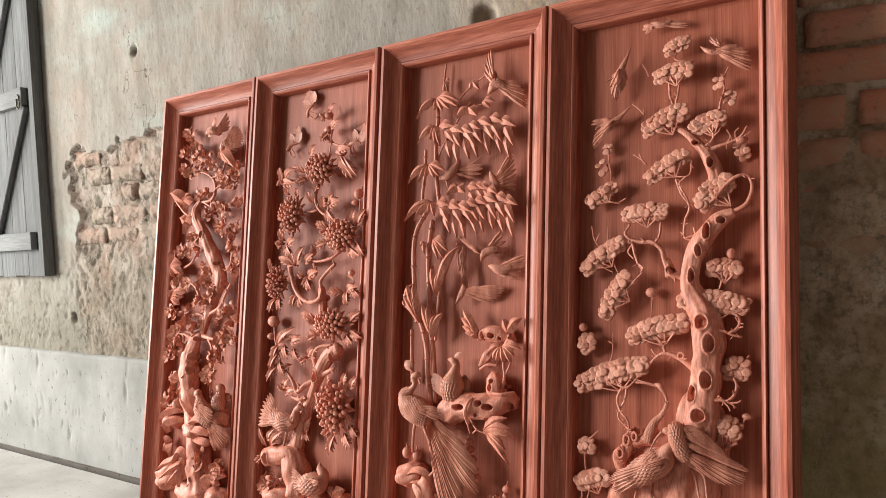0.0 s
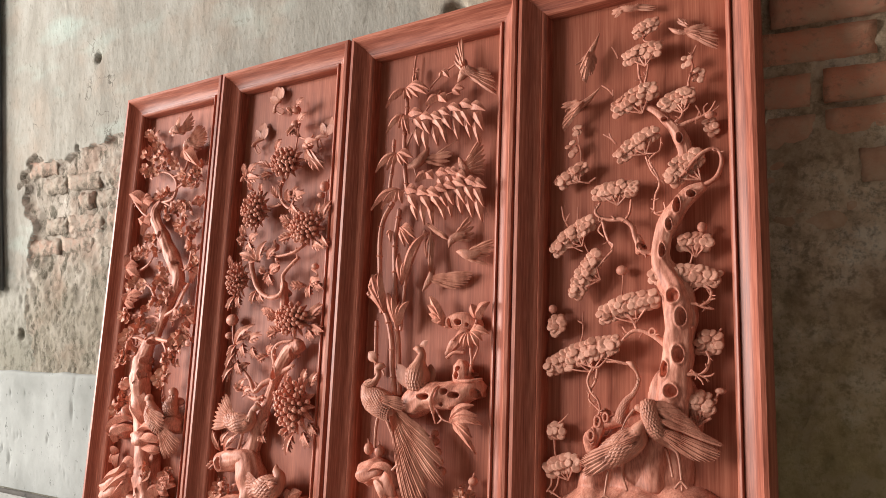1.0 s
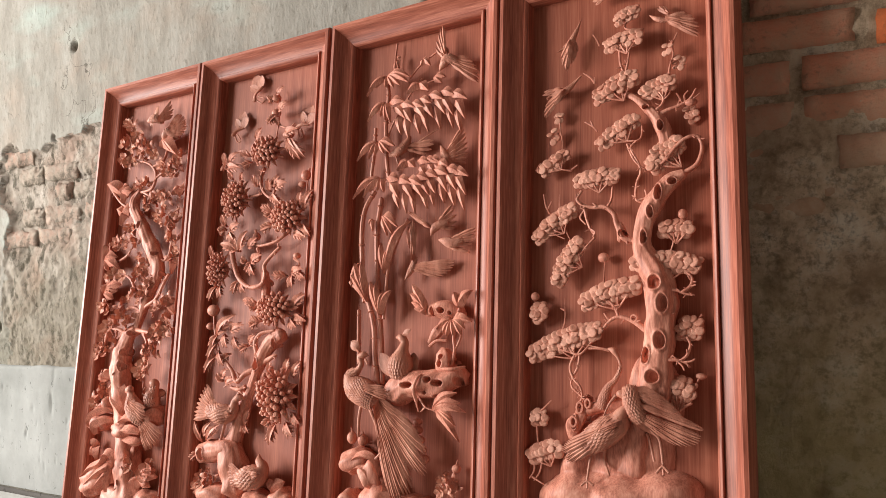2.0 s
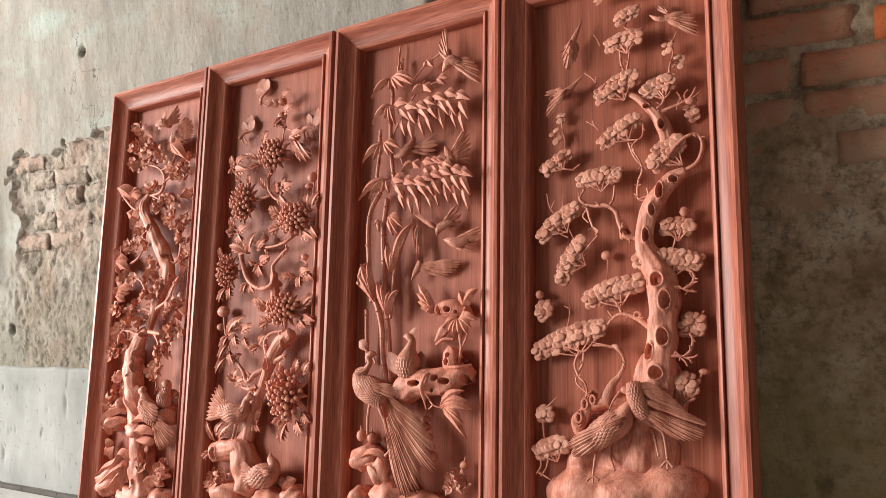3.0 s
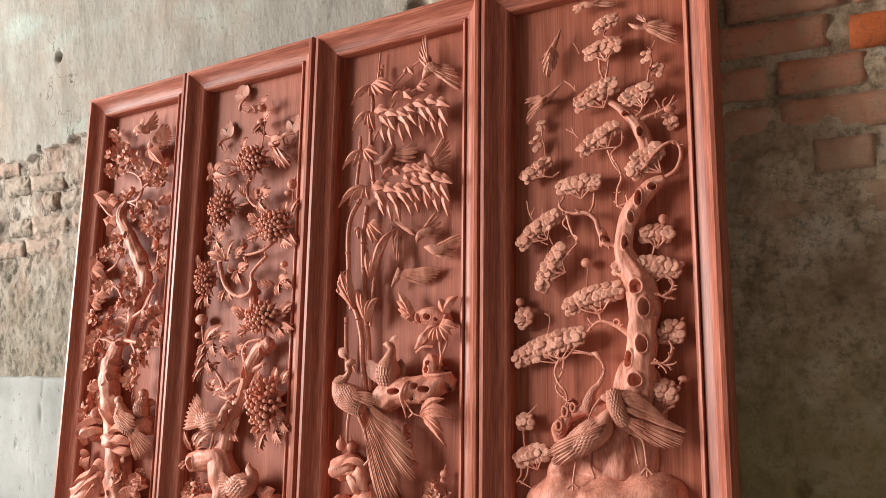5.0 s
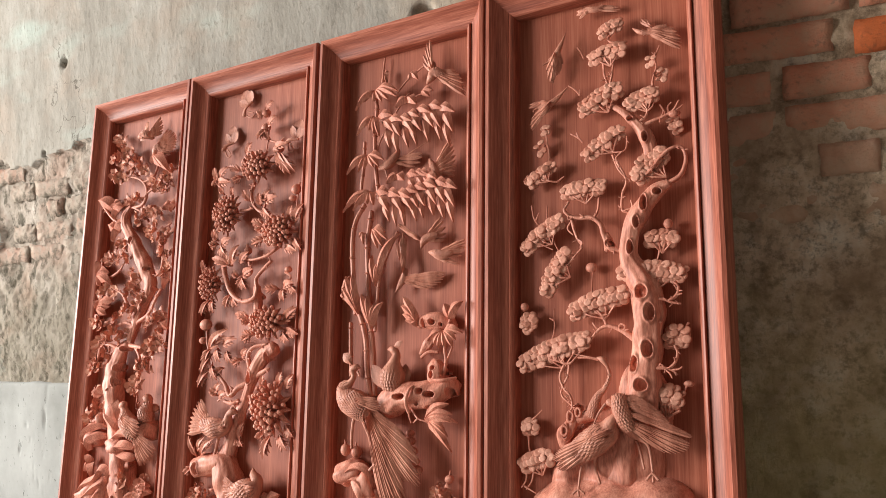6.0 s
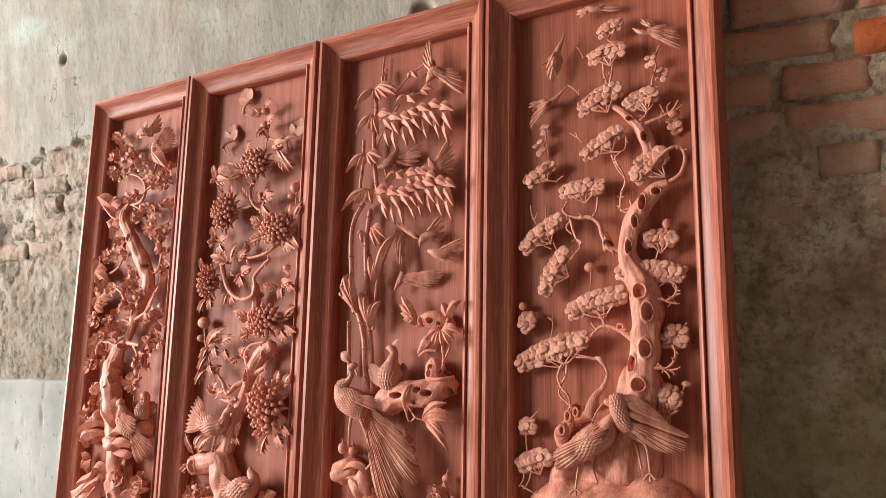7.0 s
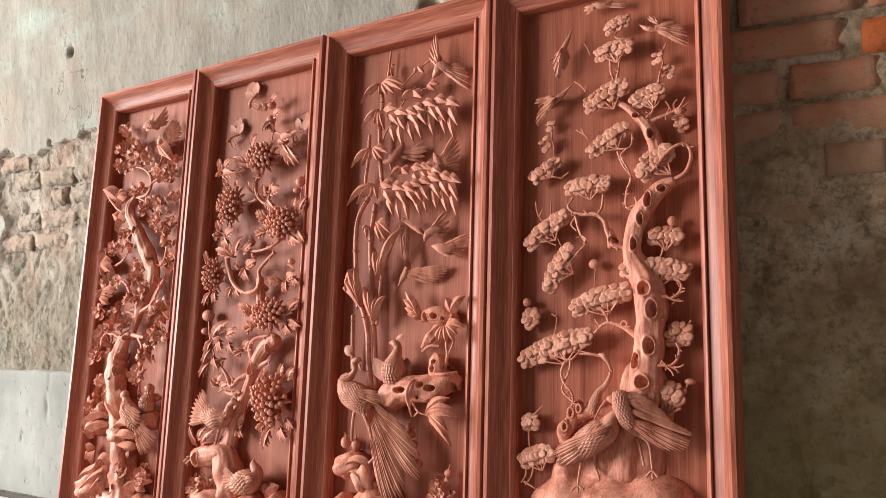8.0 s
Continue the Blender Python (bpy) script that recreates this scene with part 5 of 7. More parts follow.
bamboo(p3, [(0.2148, 1.1187, 0.0112), (0.2517, 1.1448, 0.0179), (0.3024, 1.168, 0.0224)], .0028, 1)
branch(p3, [(0.2337, 1.0887, 0.0134), (0.2756, 1.0985, 0.0157), (0.323, 1.1033, 0.0157)], .003, .001)
branch(p3, [(0.1662, 1.0522, 0.0224), (0.249, 1.0416, 0.0336), (0.3151, 1.0491, 0.0381), (0.3687, 1.0395, 0.0381)], .003, .0015)
branch(p3, [(0.1643, 0.8668, 0.0224), (0.2537, 0.8673, 0.0336), (0.3189, 0.8716, 0.0381), (0.3715, 0.865, 0.0381)], .003, .0015)
frond(p3, [(0.1852, 1.0528, 0.04), (0.2338, 1.0376, 0.04), (0.2745, 1.0476, 0.04), (0.3276, 1.0538, 0.04), (0.3813, 1.0343, 0.04)], 7)
frond(p3, [(0.1865, 0.8666, 0.04), (0.2423, 0.8571, 0.04), (0.2889, 0.8657, 0.04), (0.3408, 0.8723, 0.04), (0.3894, 0.8545, 0.04)], 8)
frond(p3, [(0.2621, 0.8985, 0.036), (0.3014, 0.9006, 0.036), (0.3326, 0.8866, 0.036)], 4, 0.8, 2)
leaves(p3, .015, (0.1707, 1.0552, 0.036), (0.1222, 1.0139, 0.044), (0.1288, 1.0264, 0.044), (0.1416, 1.0329, 0.044), (0.1582, 1.0218, 0.044), (0.1747, 1.0096, 0.044), (0.1907, 1.0024, 0.044))
leaves(p3, .015, (0.1685, 1.1233, 0.032), (0.1146, 1.0798, 0.042), (0.1236, 1.0907, 0.042), (0.1394, 1.0978, 0.042), (0.1687, 1.0939, 0.042), (0.1918, 1.0911, 0.042), (0.2116, 1.0924, 0.042), (0.2367, 1.0952, 0.042), (0.2402, 1.1078, 0.042))
leaves(p3, .018, (0.2661, 1.086, 0.036), (0.2352, 1.066, 0.044), (0.2487, 1.0732, 0.044), (0.2939, 1.0654, 0.044))
leaves(p3, .015, (0.1527, 0.9608, 0.034), (0.0955, 0.919, 0.044), (0.1124, 0.9326, 0.044), (0.1292, 0.9209, 0.044), (0.1477, 0.927, 0.044), (0.1748, 0.9283, 0.044), (0.1903, 0.9299, 0.044), (0.205, 0.9433, 0.044))
leaves(p3, .015, (0.1664, 0.8697, 0.036), (0.0895, 0.8259, 0.044), (0.1035, 0.8376, 0.044), (0.1188, 0.8267, 0.044), (0.1369, 0.8391, 0.044), (0.1584, 0.8393, 0.044), (0.1785, 0.835, 0.044))
leaves(p3, .018, (0.2416, 0.901, 0.036), (0.2137, 0.8825, 0.044), (0.227, 0.8926, 0.044), (0.264, 0.8859, 0.044))
leaves(p3, .011, (0.1837, 1.1685, 0.018), (0.1934, 1.1757, 0.022), (0.1811, 1.1333, 0.022), (0.1923, 1.1405, 0.022))
leaves(p3, .012, (0.2636, 1.1539, 0.02), (0.2586, 1.1368, 0.026), (0.2855, 1.1335, 0.026), (0.2703, 1.1527, 0.026))
leaves(p3, .014, (0.2971, 1.099, 0.024), (0.329, 1.0982, 0.03), (0.3202, 1.0838, 0.03))
leaves(p3, .014, (0.1691, 0.7773, 0.0291), (0.2136, 0.7686, 0.0403), (0.2239, 0.7484, 0.0448), (0.2116, 0.7309, 0.0448), (0.1956, 0.7296, 0.0448), (0.2028, 0.7551, 0.047))
leaves(p3, .011, (0.1375, 0.7751, 0.0269), (0.1438, 0.7462, 0.0336), (0.1297, 0.7638, 0.0336))
leaves(p3, .016, (0.1371, 0.5796, 0.0336), (0.1017, 0.6699, 0.0403), (0.0927, 0.6435, 0.0403), (0.1229, 0.6521, 0.0448), (0.1249, 0.6792, 0.0403))
leaves(p3, .016, (0.1743, 0.5485, 0.0336), (0.1504, 0.6246, 0.0403), (0.1704, 0.6206, 0.0448), (0.211, 0.6036, 0.0403), (0.1905, 0.5989, 0.0448))
leaves(p3, .015, (0.0879, 0.6258, 0.0314), (0.1168, 0.672, 0.0381), (0.1044, 0.6506, 0.0426))
leaves(p3, .015, (0.1771, 0.6448, 0.0246), (0.1697, 0.7176, 0.0314), (0.2058, 0.7083, 0.0314), (0.1916, 0.6997, 0.0336), (0.2504, 0.7619, 0.0291))
leaves(p3, .011, (0.238, 0.7019, 0.0134), (0.2522, 0.7597, 0.0179), (0.235, 0.7523, 0.0157))
trunk(p3, [(0.1983, 0.3555, 0.0224, 0.016), (0.226, 0.3738, 0.0291, 0.03), (0.2653, 0.3921, 0.0314, 0.033), (0.3041, 0.3953, 0.0314, 0.033), (0.3404, 0.4032, 0.0291, 0.031), (0.3706, 0.4133, 0.0224, 0.026), (0.3934, 0.4184, 0.0157, 0.018)],
      [(0.272, 0.3938, 0.0627, 0.014, 0.006), (0.3232, 0.4068, 0.065, 0.008, 0.006), (0.3464, 0.4001, 0.065, 0.012, 0.006), (0.3484, 0.3684, 0.0627, 0.014, 0.007), (0.3885, 0.4043, 0.0515, 0.008, 0.01), (0.3123, 0.3793, 0.065, 0.004, 0.004)], "log", "hollowed carved log pierced with holes", 0.034, 0.0012)
carved(p3, "bark_band", [rod([(0.2979, 0.3596, 0.056), (0.2962, 0.3837, 0.0672), (0.3028, 0.4076, 0.065), (0.3082, 0.4172, 0.056)], .004, .003)])
trunk(p3, [(0.346, 0.4226, 0.0202, 0.022), (0.3499, 0.4444, 0.0224, 0.024), (0.3408, 0.4663, 0.0224, 0.017)], [(0.3465, 0.4561, 0.0448, 0.006, 0.005), (0.371, 0.4442, 0.047, 0.006, 0.005), (0.3439, 0.4417, 0.0448, 0.006, 0.008)], "stump", "short pierced carved stump", 0.026, 0.001)
trunk(p3, [(0.2944, 0.554, 0.0179, 0.01), (0.3168, 0.5608, 0.0202, 0.017), (0.3465, 0.5599, 0.0202, 0.019), (0.3729, 0.5545, 0.0157, 0.014), (0.3876, 0.5446, 0.0112, 0.006)], [(0.3388, 0.5562, 0.0403, 0.008, 0.006), (0.3592, 0.5507, 0.0403, 0.004, 0.004), (0.3152, 0.5547, 0.0358, 0.005, 0.01)], "stump", "short pierced carved stump", 0.026, 0.001)
trunk(p3, [(0.3006, 0.4864, 0.0157, 0.006), (0.3224, 0.5083, 0.0202, 0.012), (0.3354, 0.5205, 0.0202, 0.01)], [], "stump", "small broken branch stub")
carved(p3, "bark_band", [rod([(0.3051, 0.4787, 0.0224), (0.3285, 0.4906, 0.0291), (0.3519, 0.4905, 0.0269)], .004, .003)])
carved(p3, "bark_band", [rod([(0.3471, 0.4297, 0.0403), (0.3783, 0.43, 0.0493), (0.4024, 0.4351, 0.0336)], .004, .003)])
bamboo(p3, [(0.3658, 0.4324, 0.0291), (0.3765, 0.4684, 0.0336), (0.3732, 0.4973, 0.0336), (0.3784, 0.5287, 0.0336), (0.3851, 0.5679, 0.0291)], .0045, 3)
bamboo(p3, [(0.3765, 0.4684, 0.0336), (0.3903, 0.4971, 0.0336), (0.39, 0.5164, 0.0336)], .003, 1)
leaves(p3, .016, (0.374, 0.5336, 0.0358), (0.3367, 0.5143, 0.0448), (0.3528, 0.5018, 0.047), (0.3658, 0.4968, 0.0493), (0.3842, 0.4989, 0.0515), (0.4025, 0.5011, 0.0493), (0.4093, 0.5154, 0.047), (0.4218, 0.5299, 0.0403), (0.405, 0.5374, 0.0403))
leaves(p3, .017, (0.3838, 0.563, 0.0291), (0.373, 0.5948, 0.0358), (0.4198, 0.5975, 0.0381), (0.4016, 0.5835, 0.0403))
leaves(p3, .015, (0.2973, 0.5559, 0.0269), (0.2607, 0.6154, 0.0291), (0.2582, 0.5946, 0.0336), (0.2633, 0.5752, 0.0358), (0.2714, 0.5608, 0.0381), (0.2868, 0.5529, 0.0381), (0.2862, 0.5755, 0.0381), (0.2781, 0.5962, 0.0358))
leaves(p3, .016, (0.3301, 0.3423, 0.0381), (0.3945, 0.381, 0.047), (0.3765, 0.3712, 0.0493), (0.4045, 0.3604, 0.0493), (0.4157, 0.3422, 0.0448), (0.4033, 0.3443, 0.0515))
leaves(p3, .016, (0.3417, 0.3415, 0.0381), (0.3748, 0.3107, 0.0493), (0.3941, 0.314, 0.0493), (0.4015, 0.2818, 0.0426), (0.3869, 0.3299, 0.0515), (0.3633, 0.3241, 0.0493))
twigs(p3, [(0.296, 0.3688, 0.0448), (0.3171, 0.3481, 0.0493), (0.3388, 0.3418, 0.047)], [(0.3171, 0.3481, 0.0493), (0.3057, 0.3382, 0.0493)], [(0.296, 0.3688, 0.0448), (0.2949, 0.357, 0.0515), (0.3013, 0.3382, 0.0515)], r=.003)
blossoms(p3, .011, (0.3517, 0.1897, 0.0269), (0.3795, 0.1972, 0.0314), (0.3669, 0.2032, 0.0336), (0.37, 0.183, 0.0336), (0.3853, 0.1835, 0.0269), (0.3463, 0.1755, 0.0269))
buds(p3, (0.3806, 0.2235, 0.0202, 0.011, 0.009, 0.008, 0.3))
twigs(p3, [(0.3711, 0.2034, 0.0224), (0.3791, 0.2236, 0.0224), (0.3857, 0.2427, 0.0246)], r=.0025)
carved(p3, "fruit", [lump((0.1034, 0.2687, 0.0246), .012, .014, .012), rod([(0.1029, 0.2813, 0.0246), (0.0991, 0.2912, 0.0246)], .003, .001)], "small round carved fruit")
carved(p3, "fruit", [lump((0.1365, 0.2657, 0.0269), .012, .014, .012), rod([(0.1359, 0.2781, 0.0269), (0.1339, 0.288, 0.0269)], .003, .001)], "small round carved fruit")
rock(p3, [(0.1199, 0.2202, 0.0179, 0.045, 0.028, 0.35), (0.1709, 0.1933, 0.0202, 0.03, 0.04, 0.5), (0.1903, 0.1348, 0.0224, 0.05, 0.05, 0), (0.1041, 0.1253, 0.0134, 0.035, 0.03, 0), (0.2772, 0.1306, 0.0168, 0.07, 0.03, 0)])
for fold in ([(0.1058, 0.2077, 0.0403), (0.1348, 0.2303, 0.0493), (0.1648, 0.2374, 0.0515), (0.1887, 0.2243, 0.0493), (0.2001, 0.198, 0.0426)], [(0.1111, 0.1955, 0.0381), (0.1434, 0.2111, 0.047), (0.1691, 0.2009, 0.047), (0.1824, 0.1726, 0.0426), (0.1833, 0.1422, 0.0381)], [(0.1965, 0.1968, 0.0336), (0.2145, 0.1751, 0.0403), (0.2109, 0.1448, 0.0381)]):
    carved(p3, "rock_fold", [crest(fold, .009, .010)])
buds(p3, (0.2797, 0.2975, 0.0224, 0.014, 0.01, 0.012), (0.2861, 0.2762, 0.0224, 0.014, 0.01, 0.012), (0.2926, 0.2551, 0.0224, 0.013, 0.01, 0.012), (0.2792, 0.3142, 0.0202, 0.011, 0.008, 0.01), (0.2988, 0.2361, 0.0179, 0.012, 0.01, 0.01), label="small carved stone", name="stone")
PEACOCK = [(0.1549, 0.4547, 0.045, 0.0012), (0.1442, 0.4573, 0.046, 0.0075), (0.1333, 0.451, 0.046, 0.0085), (0.137, 0.4361, 0.046, 0.0065), (0.128, 0.4221, 0.046, 0.008), (0.1109, 0.4078, 0.045, 0.018), (0.1252, 0.3833, 0.043, 0.03), (0.1576, 0.3681, 0.041, 0.03), (0.1852, 0.3557, 0.04, 0.02), (0.2085, 0.338, 0.038, 0.01)]
carving_bird(p3, [body(PEACOCK, 16), leaf_to((0.1363, 0.4599, 0.047), (0.1083, 0.4876, 0.05), .024, .05, belly=1.8), rod([(0.1508, 0.4468, 0.05), (0.1586, 0.4359, 0.052)], .003, .002)] + scales(PEACOCK[4:9], .0075)
             + fan((0.1664, 0.3848, 0.076), (0.2183, 0.3877, 0.066), (0.2207, 0.3602, 0.06), 6, .012, .06, .3)
             + fan((0.1969, 0.3602, 0.056), (0.2846, 0.3099, 0.046), (0.318, 0.2518, 0.044), 6, .013, .06, .3) + fan((0.2003, 0.354, 0.06), (0.3213, 0.2331, 0.046), (0.2894, 0.2165, 0.044), 7, .012, .05, .3) + fan((0.1986, 0.3513, 0.062), (0.2858, 0.2139, 0.046), (0.2611, 0.1657, 0.044), 7, .012, .05, .3) + fan((0.193, 0.3483, 0.058), (0.2651, 0.1636, 0.044), (0.2263, 0.1565, 0.04), 7, .012, .05, .3)
             + [rod([(0.1357, 0.3453, 0.038), (0.1307, 0.3123, 0.038), (0.1294, 0.2741, 0.036)], .004, .003), rod([(0.1568, 0.3435, 0.038), (0.1927, 0.2895, 0.045), (0.2101, 0.249, 0.05)], .004, .003), rod([(0.1947, 0.2314, 0.055), (0.2161, 0.2469, 0.058), (0.233, 0.2356, 0.055)], .003), rod([(0.2146, 0.2482, 0.056), (0.2125, 0.229, 0.058)], .003)], "carved peacock with a long trailing tail")
PHEASANT = [(0.223, 0.4966, 0.034, 0.002), (0.2394, 0.4964, 0.038, 0.009), (0.2492, 0.4856, 0.038, 0.009), (0.2462, 0.4681, 0.04, 0.014), (0.2432, 0.4465, 0.04, 0.027), (0.2429, 0.425, 0.038, 0.026), (0.2422, 0.4089, 0.034, 0.012)]
carving_bird(p3, [body(PHEASANT, 16), leaf_to((0.2393, 0.4985, 0.04), (0.2666, 0.5141, 0.042), .013, .05, belly=1.5), leaf_to((0.2138, 0.4092, 0.03), (0.1743, 0.4613, 0.024), .034, .05, belly=1.1, thick=0.1), leaf_to((0.269, 0.4124, 0.03), (0.2632, 0.4636, 0.022), .03, .05, belly=1.1, thick=0.1)] + scales(PHEASANT[3:], .0085), "carved pheasant seen from behind on the log")
carving_bird(p3, [*plumed([(0.3125, 1.1159, 0.0291, 0.002), (0.3232, 1.1268, 0.0314, 0.009), (0.3369, 1.1378, 0.0314, 0.012), (0.3589, 1.1295, 0.0269, 0.006)], 10)] + fan((0.3307, 1.1419, 0.0314), (0.3168, 1.2251, 0.0269), (0.2959, 1.175, 0.0224), 5, .008) + fan((0.337, 1.1351, 0.0314), (0.3868, 1.1353, 0.0179), (0.4102, 1.0716, 0.0157), 8, .010), "carved swallow with both wings spread")
carving_bird(p3, [*plumed([(0.2366, 0.9694, 0.0269, 0.001), (0.232, 0.9584, 0.0291, 0.007), (0.2194, 0.9437, 0.0291, 0.011), (0.2034, 0.9322, 0.0291, 0.01), (0.1788, 0.9278, 0.0269, 0.003)], 10), rod([(0.1971, 0.9247, 0.0291), (0.2043, 0.9045, 0.0291)], .002), rod([(0.2407, 0.9424, 0.0224), (0.2676, 0.9597, 0.0202), (0.3052, 0.9785, 0.0157)], .003, .001)] + fan((0.2228, 0.9417, 0.0246), (0.2917, 0.9539, 0.0134), (0.2719, 0.9245, 0.0112), 4, .010), "carved small bird perched among bamboo leaves")
carving_bird(p3, [*plumed([(0.3196, 0.9333, 0.0246, 0.002), (0.3305, 0.9173, 0.0291, 0.008), (0.34, 0.8974, 0.0291, 0.01), (0.3479, 0.8811, 0.0269, 0.003)], 10)] + fan((0.3399, 0.9027, 0.0291), (0.3754, 0.9743, 0.0202), (0.3828, 0.8871, 0.0157), 9, .010), "carved small bird with one raised wing")
carving_bird(p3, [*plumed([(0.3026, 0.7239, 0.0269, 0.001), (0.3098, 0.7385, 0.0291, 0.008), (0.3233, 0.748, 0.0269, 0.009), (0.3444, 0.7521, 0.0224, 0.004)], 10)] + fan((0.3067, 0.7413, 0.0291), (0.237, 0.7879, 0.0246), (0.2533, 0.7704, 0.0246), 3, .008) + fan((0.3203, 0.7457, 0.0269), (0.3498, 0.7938, 0.0179), (0.3598, 0.742, 0.0134), 5, .010), "carved small bird swooping")
carving_bird(p3, [*plumed([(0.3225, 0.7146, 0.0269, 0.001), (0.3404, 0.7103, 0.0291, 0.009), (0.3599, 0.7041, 0.0269, 0.011), (0.3834, 0.7081, 0.0224, 0.005)], 10)] + fan((0.3494, 0.7071, 0.0291), (0.4135, 0.7363, 0.0202), (0.4027, 0.7026, 0.0157), 5, .009) + fan((0.3482, 0.6974, 0.0269), (0.3852, 0.6906, 0.0202), (0.3984, 0.6825, 0.0179), 3, .008), "carved small bird in level flight")
carving_bird(p3, [*plumed([(0.2354, 0.6271, 0.0269, 0.001), (0.2443, 0.6425, 0.0246, 0.006), (0.2563, 0.66, 0.0246, 0.0075), (0.259, 0.6812, 0.0202, 0.002)], 10)] + fan((0.2502, 0.6578, 0.0246), (0.3581, 0.668, 0.0134), (0.3186, 0.6324, 0.0112), 8, .011) + fan((0.2577, 0.67, 0.0269), (0.2441, 0.764, 0.0202), (0.2572, 0.7496, 0.0202), 3, .009), "carved small bird banking with spread wings")

# ---- chrysanthemums ----
chrysanthemum(p2, (0.2702, 0.9861, 0.0325), 0.05, 0.95, 1)
chrysanthemum(p2, (0.1661, 0.865, 0.0325), 0.046, 1.35, 2)
chrysanthemum(p2, (0.3592, 0.8009, 0.0325), 0.05, 1.0, 3)
chrysanthemum(p2, (0.3362, 0.5681, 0.0325), 0.052, 0.95, 4)
chrysanthemum(p2, (0.3623, 0.3566, 0.0325), 0.056, 1.4, 5)
chrysanthemum(p2, (0.1176, 0.6774, 0.0325), 0.038, 1.45, 6)
branch(p2, [(0.249, 0.9473, 0.025), (0.2466, 0.915, 0.0325), (0.2599, 0.8823, 0.035), (0.2901, 0.8608, 0.035), (0.3019, 0.8857, 0.0325)], .006, .004)
branch(p2, [(0.2027, 0.8746, 0.0275), (0.2421, 0.872, 0.035), (0.2643, 0.8788, 0.035)], .005, .004)
branch(p2, [(0.3491, 0.763, 0.0275), (0.3186, 0.7422, 0.035), (0.263, 0.7344, 0.035), (0.218, 0.75, 0.0325), (0.19, 0.7525, 0.03)], .005, .0035)
branch(p2, [(0.2526, 0.7295, 0.0325), (0.2681, 0.7011, 0.0375), (0.2488, 0.6875, 0.0375)], .005, .003)
branch(p2, [(0.1413, 0.7568, 0.025), (0.1708, 0.6924, 0.035), (0.201, 0.6482, 0.04), (0.2425, 0.6269, 0.0425), (0.2827, 0.6295, 0.0425), (0.2967, 0.655, 0.0425), (0.2882, 0.6819, 0.04), (0.3154, 0.7098, 0.0375), (0.3329, 0.7268, 0.0325)], .0085, .0055)
trunk(p2, [(0.2804, 0.5882, 0.0175, 0.012), (0.285, 0.6282, 0.025, 0.012), (0.2859, 0.6639, 0.0325, 0.01)], [(0.3005, 0.6371, 0.045, 0.006, 0.014)], "branch", "knotted carved branch")
trunk(p2, [(0.2208, 0.1148, 0.015, 0.04), (0.2061, 0.1858, 0.02, 0.036), (0.1937, 0.22, 0.0225, 0.03), (0.1521, 0.2078, 0.025, 0.028), (0.0968, 0.1959, 0.0275, 0.026)], [(0.1146, 0.1963, 0.05, 0.008, 0.014)], label="thick gnarled carved trunk")
trunk(p2, [(0.1939, 0.218, 0.015, 0.026), (0.2099, 0.2695, 0.015, 0.022), (0.2348, 0.3272, 0.02, 0.016), (0.2662, 0.3846, 0.0275, 0.014), (0.2912, 0.4342, 0.0325, 0.016), (0.3141, 0.4809, 0.0275, 0.02), (0.3524, 0.506, 0.025, 0.018)], [(0.2859, 0.4298, 0.05, 0.008, 0.014), (0.3377, 0.4799, 0.055, 0.006, 0.012), (0.3878, 0.5059, 0.05, 0.012, 0.012)], label="gnarled carved chrysanthemum stem")
branch(p2, [(0.2729, 0.4157, 0.0325), (0.2457, 0.4041, 0.04), (0.2218, 0.3839, 0.0425), (0.2033, 0.4092, 0.0425), (0.1663, 0.4376, 0.0375)], .010, .005)
branch(p2, [(0.2446, 0.3701, 0.0325), (0.2289, 0.3643, 0.04), (0.1999, 0.3692, 0.04)], .009, .005)
branch(p2, [(0.2803, 0.4553, 0.035), (0.2754, 0.4835, 0.04), (0.2934, 0.506, 0.04), (0.3371, 0.5141, 0.0375)], .008, .004)
branch(p2, [(0.2832, 0.385, 0.0325), (0.3021, 0.3578, 0.0375), (0.326, 0.3475, 0.0375)], .006, .004)
branch(p2, [(0.303, 0.4343, 0.0325), (0.3379, 0.4484, 0.0375), (0.3491, 0.4526, 0.0375)], .009, .004)
twigs(p2, [(0.2713, 1.1668, 0.0175), (0.2907, 1.1132, 0.025), (0.2925, 1.0651, 0.0275), (0.2871, 1.0254, 0.0275)], [(0.2946, 1.0576, 0.025), (0.3302, 1.0467, 0.0275), (0.3471, 1.0571, 0.025)], [(0.4006, 0.9306, 0.015), (0.4025, 0.884, 0.0225), (0.4037, 0.8391, 0.025)], [(0.3696, 0.697, 0.02), (0.3942, 0.6833, 0.025), (0.3877, 0.6665, 0.025)], [(0.0909, 0.5759, 0.02), (0.1067, 0.5148, 0.025), (0.1366, 0.4552, 0.0275)], [(0.1586, 0.3679, 0.025), (0.1795, 0.3829, 0.03), (0.1442, 0.4025, 0.03)], [(0.3039, 0.5868, 0.025), (0.3225, 0.5261, 0.0275)], [(0.2274, 0.7815, 0.02), (0.2419, 0.749, 0.0275)], r=.003)
